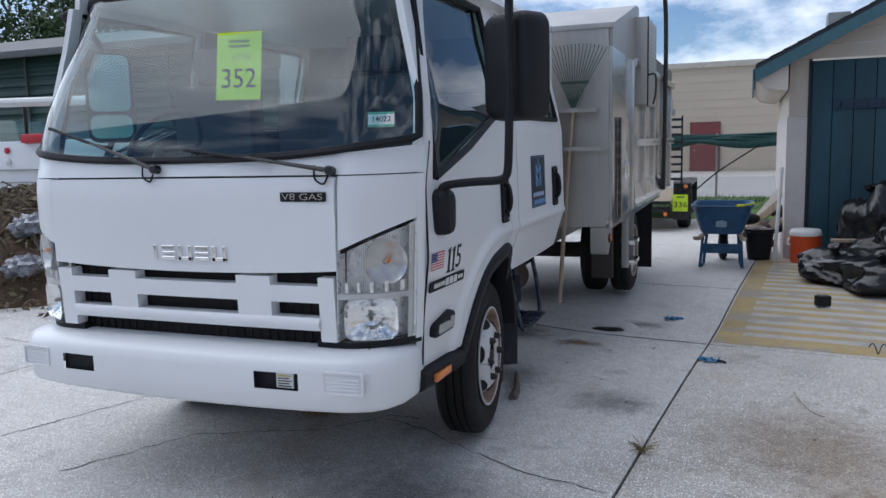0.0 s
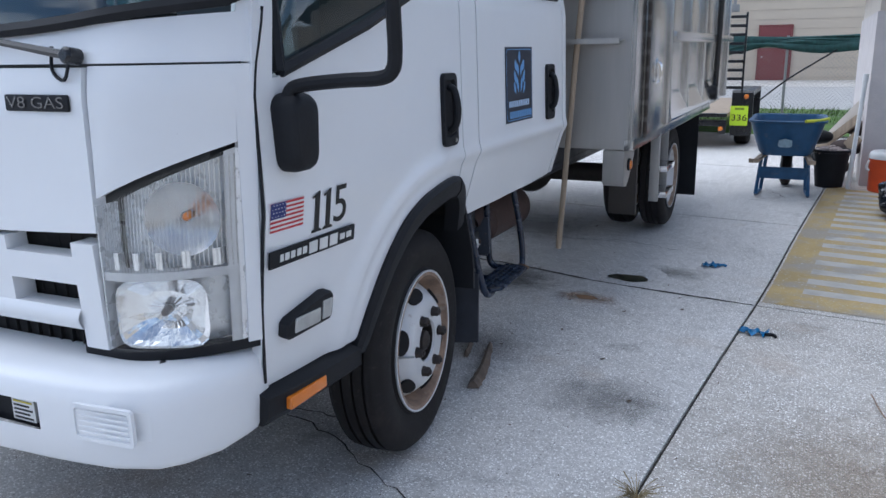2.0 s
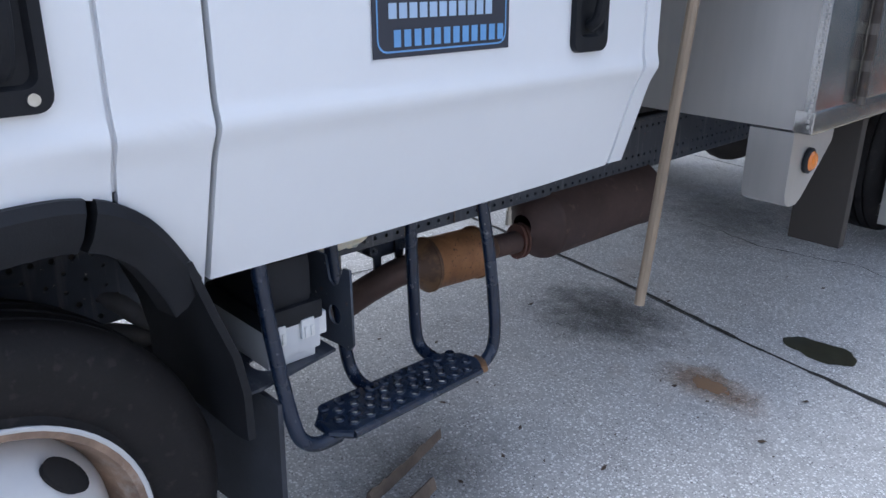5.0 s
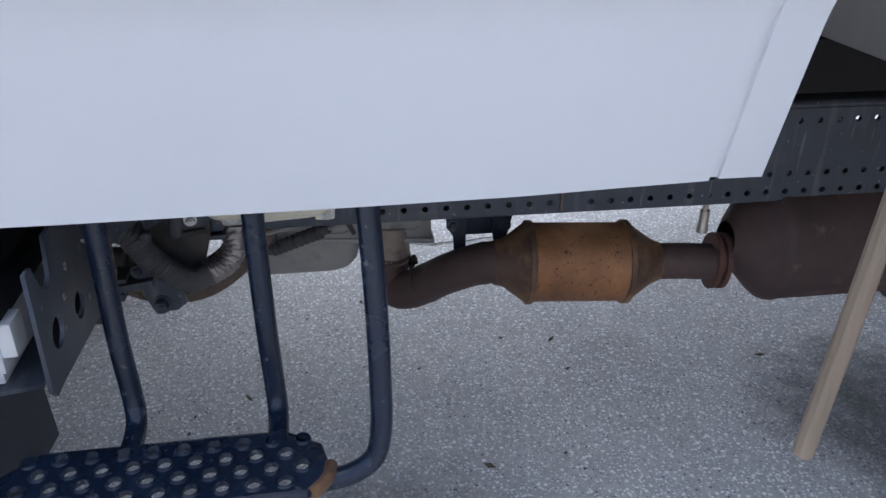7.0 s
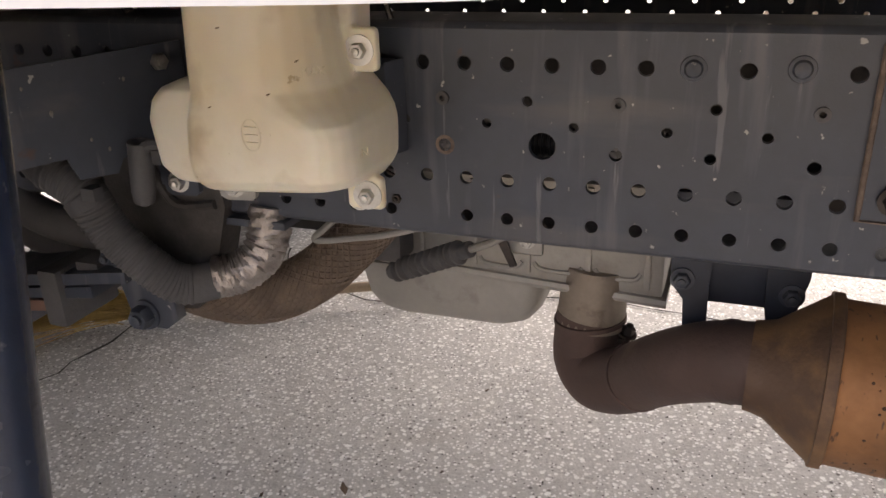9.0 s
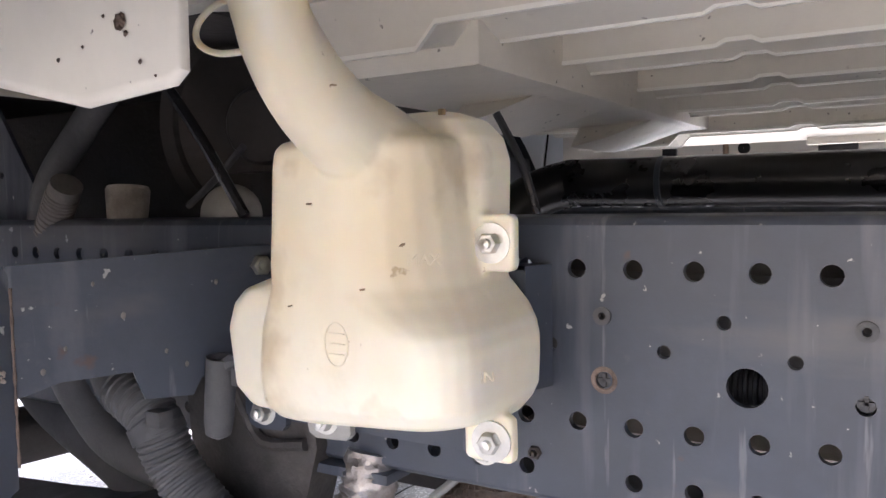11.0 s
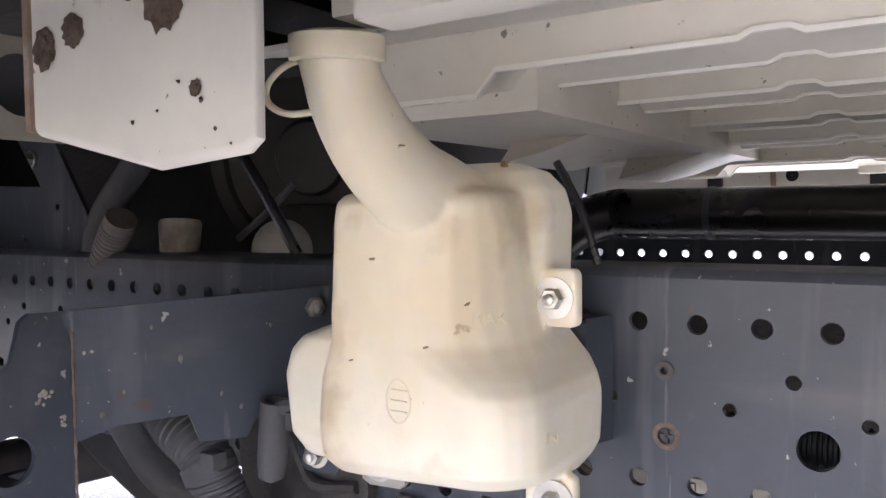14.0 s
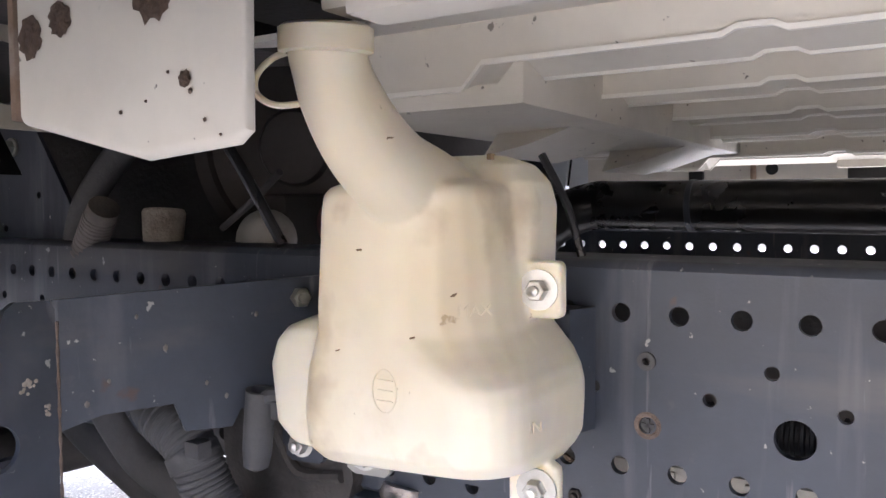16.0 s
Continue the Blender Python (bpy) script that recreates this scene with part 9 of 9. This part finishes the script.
# ---- fence, road, warehouse ----
FY = 13.0
fence = thing("chain_link_fence", "chain-link fence with green shade netting along its top", "fence")
FG = ground_z(1.5, FY)
for x in spread(-7.5, 7.5, 6):
    bm = bmesh.new()
    tube(bm, [(x + 0.03, FY, FG - 0.1), (x + 0.03, FY, 1.52)], 0.024, 10, 0)
    part("post", bm, GALV, fence)
bm = bmesh.new()
tube(bm, [(-9, FY, 1.34), (9, FY, 1.32)], 0.018, 8, 0)
part("top_rail", bm, GALV, fence)
bm = bmesh.new()
for k in range(-110, 150):
    for q in (1, -1):
        x0 = 0.068 * k
        a, b = Vector((x0, FY - 0.02, FG + 0.02)), Vector((x0 + q * 1.15, FY - 0.02, 1.32))
        if abs(a.x) < 9 and abs(b.x) < 9.5:
            s_ = Vector((0.0022, 0, 0))
            vs = [bm.verts.new(p) for p in (a - s_, a + s_, b + s_, b - s_)]
            bm.faces.new(vs)
            vs2 = [bm.verts.new(p + Vector((0, 0.003, 0))) for p in (a - s_, a + s_, b + s_, b - s_)]
            bm.faces.new(vs2[::-1])
tagged(part("wire_mesh", bm, GALV, fence), "galvanised diamond mesh", kind="stuff")
random.seed(5)
for row in range(4):
    bm = bmesh.new()
    xs, prev = spread(-9, 9, 90), None
    ph = random.uniform(0, 6)
    for x in xs:
        sag = 0.05 * math.sin(x * 1.3 + ph) + 0.03 * math.sin(x * 3.1 + 2 * ph)
        zc = 1.47 - 0.07 * row + sag * (0.4 + 0.5 * row)
        hgt = 0.05 + 0.03 * math.sin(x * 2.2 + row)
        yy = FY - 0.03 - 0.015 * row + 0.02 * math.sin(x * 5 + row)
        cur = [bm.verts.new((x, yy + dy, zc + dz)) for dy, dz in ((0, hgt), (-0.03, hgt * 0.3), (-0.015, -hgt * 0.5), (0.0, -hgt))]
        if prev:
            for i in range(3):
                bm.faces.new((prev[i], prev[i + 1], cur[i + 1], cur[i]))
        prev = cur
    part("shade_netting", bm, NET, fence, "bunched green netting", 60)
bm = bmesh.new()
tube(bm, [(1.15, 12.4, 0.42), (1.6, 12.7, 0.8), (2.35, 12.95, 1.30)], 0.014, 6, 4)
part("loose_strap", bm, BLACKP, fence)

random.seed(9)
lawn = bmesh.new()
for k in range(5200):
    x, y = random.uniform(-8, 9), random.uniform(12.3, 14.4)
    if not (-2 < x < 5) and random.random() < 0.5:
        continue
    z = ground_z(x, y) - 0.01
    a, w, hh = random.uniform(0, 3.14), random.uniform(0.006, 0.014), random.uniform(0.05, 0.13)
    c, s = math.cos(a) * w, math.sin(a) * w
    dx, dy = random.uniform(-0.05, 0.05), random.uniform(-0.05, 0.05)
    lawn.faces.new([lawn.verts.new(p) for p in ((x - c, y - s, z), (x + c, y + s, z), (x + dx, y + dy, z + hh))])
tagged(part("grass_strip", lawn, GRASS, None, "", 0), "ragged green grass verge along the fence", "grass", kind="stuff")


def ground_sheet(name, x0, x1, y0, y1, lift, material, label, cat):
    bm = bmesh.new()
    xs, ys = spread(x0, x1, 30), spread(y0, y1, 14)
    v = [[bm.verts.new((x, y, ground_z(x, y) - 0.012 + lift)) for y in ys] for x in xs]
    for i in range(29):
        for j in range(13):
            bm.faces.new((v[i][j], v[i + 1][j], v[i + 1][j + 1], v[i][j + 1]))
    return tagged(part(name, bm, material), label, cat, kind="structure")


ground_sheet("verge", -40, 40, 11.2, 14.6, 0.008, GRASS, "green lawn verge between the yard and the road", "lawn")
ground_sheet("road", -60, 60, 14.6, 21.5, 0.010, ASPHALT, "pale sunlit road behind the fence", "road")
ground_sheet("forecourt", -60, 60, 21.5, 26.0, 0.014, CONC2, "pale concrete forecourt before the warehouse", "pavement")

wh = thing("warehouse", "long beige warehouse with a dull red door", "building")
bm = bmesh.new()
box(bm, -14, 24, 26.0, 40, 0.0, 3.86)
part("wall", bm, BEIGEW, wh)
bm = bmesh.new()
box(bm, -14.1, 24.1, 25.9, 26.2, 3.86, 4.06, 0.02)
part("parapet", bm, mat("pale_coping", (0.6, 0.55, 0.47), 0.8), wh)
for x0 in (0.19, 9.0, -8.0):
    bm = bmesh.new()
    box(bm, x0, x0 + 0.92, 25.94, 25.99, 0.10, 1.94, 0.004)
    dr = part("door", bm, REDD, wh, "dull red steel door")
    bm = bmesh.new()
    box(bm, x0 - 0.05, x0 - 0.004, 25.93, 25.995, 0.10, 1.99)
    box(bm, x0 + 0.924, x0 + 0.97, 25.93, 25.995, 0.10, 1.99)
    box(bm, x0 - 0.004, x0 + 0.924, 25.93, 25.995, 1.944, 1.99)
    part("door_frame", bm, REDD, wh)
    bm = bmesh.new()
    lathe(bm, [(0, 0.03), (0.05, 0.03), (0.051, 0.001)], (x0 + 0.1, 25.94, 1.0), (0, -1, 0), 12)
    part("door_knob", bm, BOLT, dr)
for k in range(24):
    bm = bmesh.new()
    z = 0.35 + 0.30 * (k % 12)
    if k < 12:
        box(bm, -14, 24, 25.992, 26.0, z, z + 0.006)
        part("course_line", bm, mat("shadow_joint", (0.42, 0.35, 0.28), 0.9) if k == 0 else bpy.data.materials["shadow_joint"], wh)
    else:
        bm.free()

# ---- west side: green shed, pickup, brush heap, trees ----
gs = thing("green_workshop", "dark green corrugated workshop with a grey metal roof", "building")
bm = bmesh.new()
box(bm, -34, -9.0, 14.0, 24, -0.1, 4.35)
part("wall", bm, CORRUG, gs)
for k in range(16):
    bm = bmesh.new()
    z = 0.2 + 0.27 * k
    ring_loft(bm, [[(x, y, zz) for y, zz in ((14.0, z), (13.95, z + 0.02), (13.95, z + 0.05), (14.0, z + 0.16))] for x in (-34, -9.0)])
    part("cladding_rib", bm, CORRUG, gs)
bm = bmesh.new()
ring_loft(bm, [[(x, y, z) for y, z in ((13.6, 4.30), (13.6, 4.40), (18.5, 5.6), (24.4, 4.40), (24.4, 4.30), (18.5, 5.4))] for x in (-34.4, -8.6)])
part("roof", bm, GREYROOF, gs)
bm = bmesh.new()
box(bm, -34.4, -8.6, 13.5, 13.62, 4.22, 4.42, 0.02)
part("gutter", bm, mat("grey_gutter", (0.13, 0.135, 0.135), 0.5), gs)
for x in spread(-33, -10, 10):
    bm = bmesh.new()
    box(bm, x, x + 0.06, 13.9, 13.96, 0, 4.3)
    part("downpipe", bm, GREYROOF, gs)

pk = thing("white_pickup", "white utility pickup parked behind the brush heap", "pickup")
bm = bmesh.new()
box(bm, -9.6, -6.3, 5.2, 7.0, 0.62, 1.66, 0.06)
box(bm, -12.2, -9.6, 5.25, 6.95, 0.62, 1.25, 0.10)
body_ = part("body", bm, WHITE, pk)
bm = bmesh.new()
ring_loft(bm, [[(x, y, z) for x, z in ((-9.55, 1.25), (-9.5, 1.75), (-9.2, 1.98), (-8.3, 1.98), (-8.15, 1.25))] for y in (5.32, 6.88)])
part("cab_top", bm, SIDEG, pk, "dark glazed cab top")
for z in (1.03, 1.22):
    bm = bmesh.new()
    box(bm, -9.6, -6.25, 5.16, 5.20, z, z + 0.02)
    part("body_line", bm, mat("grey_line", (0.35, 0.35, 0.36), 0.5), body_)
for x, y in ((-7.0, 5.35), (-11.2, 5.35), (-7.0, 6.85), (-11.2, 6.85)):
    bm = bmesh.new()
    lathe(bm, [(-0.12, 0.2), (-0.12, 0.33), (-0.09, 0.37), (0.09, 0.37), (0.12, 0.33), (0.12, 0.2), (0.08, 0.001)], (x, y, 0.355), (0, -1 if y < 6 else 1, 0), 28)
    part("tyre", bm, RUBBER, pk)
bm = bmesh.new()
box(bm, -6.32, -6.22, 5.15, 7.05, 0.55, 0.80, 0.03)
part("bumper", bm, WHITE, pk)
for z in (1.30, 1.47):
    bm = bmesh.new()
    lathe(bm, [(0, 0.05), (0.015, 0.05), (0.02, 0.04), (0.021, 0.001)], (-8.35, 5.19, z + 0.05), (0, -1, 0), 16)
    part("tail_lamp", bm, REDV if z > 1.4 else WPLAST, pk)
for x in (-9.3, -8.05, -6.6):
    bm = bmesh.new()
    tube(bm, [(x, 5.3, 1.6), (x, 5.3, 2.2)], 0.03, 8, 0)
    part("rack_post", bm, BLACKG, pk)
bm = bmesh.new()
tube(bm, [(-10.4, 5.3, 2.2), (-6.3, 5.3, 2.2)], 0.03, 8, 0)
part("rack_rail", bm, BLACKG, pk)
bm = bmesh.new()
tube(bm, [(-10.4, 5.25, 2.28), (-6.2, 5.28, 2.2)], 0.07, 10, 0)
part("rolled_sheet", bm, WPLAST, pk, "roll of pale sheet on the rack")
bm = bmesh.new()
box(bm, -8.0, -7.5, 5.12, 5.5, 1.62, 1.76, 0.05)
part("red_bag", bm, REDV, pk, "crumpled red bag")

random.seed(31)
brush = thing("brush_heap", "heap of dry brush, branches and leaf litter", "brush heap", at=(-5.6, 3.2, 0))


def heap_z(x, y):
    return max(0.0, 1.02 * (1 - (x / 2.0) ** 2 - (y / 1.75) ** 2)) ** 0.8


bm = bmesh.new()
g = [[bm.verts.new((x, y, heap_z(x, y) + random.uniform(-0.04, 0.06) * (heap_z(x, y) > 0) - 0.03)) for y in spread(-1.8, 1.8, 40)] for x in spread(-2.1, 2.1, 46)]
for i in range(45):
    for j in range(39):
        bm.faces.new((g[i][j], g[i + 1][j], g[i + 1][j + 1], g[i][j + 1]))
part("litter_mound", bm, mat("brown_leaf_litter", (0.10, 0.065, 0.04), 0.95, var=0.5, scale=16, bump=0.9, bscale=40), brush)
bm = bmesh.new()
for k in range(420):
    x, y = random.uniform(-1.8, 1.9), random.uniform(-1.6, 1.2)
    z = heap_z(x, y)
    if z < 0.05:
        continue
    a, el, L = random.uniform(0, 6.28), random.gauss(0.15, 0.4), random.uniform(0.15, 0.75)
    d = Vector((math.cos(a) * math.cos(el), math.sin(a) * math.cos(el), math.sin(el)))
    p = Vector((x, y, z + 0.03))
    tube(bm, [p - d * L / 2, p + Vector((0, 0, 0.03)), p + d * L / 2], random.uniform(0.003, 0.011), 4, 0, False)
tagged(part("branch", bm, TWIG, brush), "tangled dry branches", kind="stuff")
bm = bmesh.new()
for k in range(5200):
    x, y = random.uniform(-2.0, 2.0), random.uniform(-1.75, 1.0)
    z = heap_z(x, y)
    if z < 0.02 and random.random() < 0.7:
        continue
    p = Vector((x, y, z + random.uniform(0, 0.09)))
    u = Vector((random.gauss(0, 1), random.gauss(0, 1), random.gauss(0, 0.6))).normalized() * random.uniform(0.02, 0.06)
    v = u.cross(Vector((random.gauss(0, 1), random.gauss(0, 1), random.gauss(0, 1))).normalized()) * 0.5
    bm.faces.new([bm.verts.new(q) for q in (p - u, p + v, p + u, p - v)])
tagged(part("dead_leaf", bm, mat("mixed_dead_leaves", (0.16, 0.13, 0.075), 0.85, var=0.6, scale=9), brush, "", 0), "dry leaves and clippings", kind="stuff")
for x, y, z, mt in ((-4.75, 2.35, 0.72, 0), (-4.55, 2.05, 0.34, 0), (-5.2, 2.2, 0.6, 1)):
    random.seed(int(abs(x * 100)))
    e = thing("plastic_bag", "crumpled grey plastic bag on the brush heap", "plastic bag", "plastic bags", at=(x, y, z))
    bm = bmesh.new()
    bmesh.ops.create_uvsphere(bm, u_segments=26, v_segments=16, radius=0.2)
    for v in bm.verts:
        v.co *= 1 + 0.22 * math.sin(v.co.x * 45) * math.cos(v.co.y * 38 + v.co.z * 30) + random.uniform(-0.06, 0.06)
        v.co.z *= 0.6
    part("film", bm, BAGP if mt else mat("silvery_film", (0.30, 0.31, 0.34), 0.22, 0.2, var=0.4, scale=12, bump=0.6, bscale=30), e, "", 20)


def tree(x, y, h, r, seed, label):
    random.seed(seed)
    e = thing("tree", label, "tree", "trees behind the workshop", at=(x, y, -0.1))
    bm = bmesh.new()
    tube(bm, [(0, 0, 0), (0.1, 0.05, h * 0.25), (0.0, 0.1, h * 0.55), (0.1, 0, h * 0.85)], lambda t: 0.28 * (1 - 0.75 * t), 10, 5)
    trunk = part("trunk", bm, BARK, e)
    tips = []
    for k in range(9):
        a, z0 = k * 2.4 + random.random(), h * random.uniform(0.3, 0.7)
        L = r * random.uniform(0.5, 0.9)
        tip = Vector((math.cos(a) * L, math.sin(a) * L, z0 + h * random.uniform(0.08, 0.3)))
        bm = bmesh.new()
        tube(bm, [(0.05, 0.05, z0), tip * 0.5 + Vector((0, 0, z0 * 0.5 + 0.1)), tip], lambda t: 0.10 * (1 - 0.8 * t), 6, 4)
        part("limb", bm, BARK, trunk)
        tips += [tip, tip * 0.7 + Vector((0, 0, z0 * 0.3))]
    tips += [Vector((random.gauss(0, r * 0.3), random.gauss(0, r * 0.3), h * random.uniform(0.75, 1.0))) for _ in range(6)]
    bm = bmesh.new()
    for c in tips:
        R = r * random.uniform(0.32, 0.5)
        for _ in range(330):
            n = Vector((random.gauss(0, 1), random.gauss(0, 1), random.gauss(0, 0.8))).normalized()
            p = c + n * R * random.uniform(0.45, 1.05)
            u = Vector((random.gauss(0, 1), random.gauss(0, 1), random.gauss(0, 1))).normalized() * random.uniform(0.09, 0.2)
            v = u.cross(n).normalized() * u.length * 0.5
            bm.faces.new([bm.verts.new(q) for q in (p - u, p + v, p + u, p - v)])
    tagged(part("crown", bm, LEAF, e, "", 0), "dense green leaves", kind="stuff")
    return e


for k, (x, y, h, r) in enumerate(((-27, 27, 9.5, 4.6), (-21.5, 26.5, 8.6, 3.8), (-33, 29, 10.5, 5.0), (-39, 24, 9.0, 4.5))):
    tree(x, y, h, r, 40 + k, "broad leafy green tree behind the workshop roof")

# ---- east and south: unseen blocks added for the paint and glass to reflect ----
for nm, lb, x0, x1, y0, y1, z1, mt in (("garage_block", "long low beige block, unseen, added in the east for reflections", 13.0, 20.0, -14.0, 12.0, 3.2, BEIGEW), ("depot", "low grey block, unseen, added in the south for reflections", -16.0, 12.0, -24.0, -17.0, 3.4, SIDING)):
    e = thing(nm, lb, "building")
    bm = bmesh.new()
    box(bm, x0, x1, y0, y1, -0.1, z1)
    part("wall", bm, mt, e)
    bm = bmesh.new()
    box(bm, x0 - 0.3, x1 + 0.3, y0 - 0.3, y1 + 0.3, z1, z1 + 0.25, 0.02)
    part("roof", bm, GREYROOF, e)

# ---- small things on the concrete ----
def on_ground(x, y, up=0.0):
    return (x, y, ground_z(x, y) + 0.002 + up)


for x, y, L, rz, sd in ((1.57, 2.98, 0.11, 20, 1), (1.92, 1.70, 0.13, -15, 2)):
    random.seed(sd)
    e = thing("blue_scrap", "torn blue glove lying on the concrete", "glove", "blue scraps", at=on_ground(x, y), rz=rz)
    bm = bmesh.new()
    v = [[bm.verts.new((L * (i / 9 - 0.5), 0.045 * (j / 5 - 0.5) * (1.4 + 0.7 * math.sin(i * 1.3 + sd)), max(0.001, 0.014 + 0.013 * math.sin(i * 1.7 + sd) * math.cos(j * 1.9) + random.uniform(-0.004, 0.004)))) for j in range(6)] for i in range(10)]
    for i in range(9):
        for j in range(5):
            bm.faces.new((v[i][j], v[i + 1][j], v[i + 1][j + 1], v[i][j + 1]))
    part("palm", bm, BLUES, e)
    bm = bmesh.new()
    tube(bm, [(L * 0.4, 0, 0.01), (L * 0.7, 0.02, 0.008), (L * 0.85, 0.0, 0.006)], 0.008, 6, 4)
    part("finger", bm, BLACKP if sd == 2 else BLUES, e)

bark = thing("bark_strip", "long split strip of grey-brown bark by the tyre", "bark")
random.seed(4)
for pts, w in ((((0.915, 0.50), (0.90, 0.60), (0.875, 0.72), (0.84, 0.85), (0.808, 0.965)), 0.026), (((0.75, 0.81), (0.735, 0.88), (0.70, 1.0), (0.66, 1.128)), 0.009)):
    bm = bmesh.new()
    P = catmull([(x, y, ground_z(x, y)) for x, y in pts], 5)
    rings = []
    for i, p in enumerate(P):
        t = i / (len(P) - 1)
        ww = w * (1.05 - 0.6 * t) * random.uniform(0.8, 1.15)
        rings.append([p + Vector((a * ww, a * ww * 0.35, b + 0.004)) for a, b in ((-1, 0.0), (-0.6, 0.022 + random.uniform(0, 0.008)), (0.1, 0.03 + random.uniform(0, 0.01)), (0.7, 0.018), (1, 0.0))])
    ring_loft(bm, rings)
    part("strip", bm, BARK, bark, "", 20)

weed = thing("weed_tuft", "dry weed tuft growing from the slab joint", "weed", at=on_ground(1.71, -0.07))
random.seed(6)
bm = bmesh.new()
for k in range(70):
    a, L = random.uniform(0, 6.28), random.uniform(0.03, 0.10)
    d = Vector((math.cos(a), math.sin(a) * 0.8, random.uniform(0.15, 0.8))).normalized() * L
    tube(bm, [(0, 0, 0), d * 0.5 + Vector((0, 0, 0.012)), d], 0.0014, 3, 0, False)
part("blade", bm, mat("dry_straw", (0.30, 0.24, 0.13), 0.9, var=0.4, scale=30), weed, "", 0)

brm = thing("broom", "worn straw broom lying under the truck", "broom")
random.seed(7)
bm = bmesh.new()
for k in range(260):
    o = Vector((-0.09, 0.10, 0.03)) + Vector((random.gauss(0, 0.02), random.gauss(0, 0.02), random.uniform(-0.015, 0.02)))
    d = Vector((0.08 + random.gauss(0, 0.05), -0.20 + random.gauss(0, 0.035), -0.012 + random.gauss(0, 0.008))) * random.uniform(0.8, 1.1)
    q = o + d
    tube(bm, [o, (o + q) / 2 + Vector((0, 0, 0.008)), Vector((q.x, q.y, max(q.z, ground_z(q.x, q.y) + 0.003)))], 0.0014, 3, 0, False)
tagged(part("bristle", bm, mat("yellow_straw", (0.42, 0.29, 0.10), 0.8, var=0.4, scale=40), brm, "", 0), "yellow straw bristles", kind="stuff")
bm = bmesh.new()
tube(bm, [(-0.10, 0.12, 0.034), (-0.14, 0.2, 0.036), (-0.55, 1.0, 0.03)], lambda t: 0.02 - 0.009 * min(1, t * 5), 10, 0)
part("handle", bm, WOODH, brm)

random.seed(77)
bm = bmesh.new()
for k in range(230):
    x, y = (random.uniform(-1.5, 3.6), random.uniform(-3.2, 6.4)) if k % 2 else (random.gauss(0.8, 0.7), random.gauss(1.2, 1.1))
    z = ground_z(x, y) + 0.004
    u = Vector((random.gauss(0, 1), random.gauss(0, 1), 0)).normalized() * random.choice((0.003, 0.004, 0.005, 0.007, 0.010, 0.014))
    w = Vector((-u.y, u.x, 0)) * random.uniform(0.3, 0.8)
    p = Vector((x, y, z))
    bm.faces.new([bm.verts.new(q) for q in (p - u, p - w, p + u + Vector((0, 0, 0.005)), p + w + Vector((0, 0, 0.003)))])
tagged(part("leaf_litter", bm, mat("small_dead_leaves", (0.11, 0.075, 0.05), 0.9, var=0.5, scale=40), None, "", 0), "scattered bits of dead leaf on the concrete", "leaf litter", kind="stuff")
random.seed(78)
bm = bmesh.new()
for k in range(1200):
    x, y = random.gauss(0.75, 0.55), random.gauss(1.15, 0.65)
    z = ground_z(x, y) + 0.002
    r = random.uniform(0.0006, 0.0018)
    bmesh.ops.create_icosphere(bm, subdivisions=1, radius=r, matrix=Matrix.Translation((x, y, z + r * 0.4)))
tagged(part("grit", bm, mat("dark_grit", (0.10, 0.095, 0.09), 0.9, var=0.5, scale=300), None, "", 0), "loose dark grit on the concrete", "grit", kind="stuff")
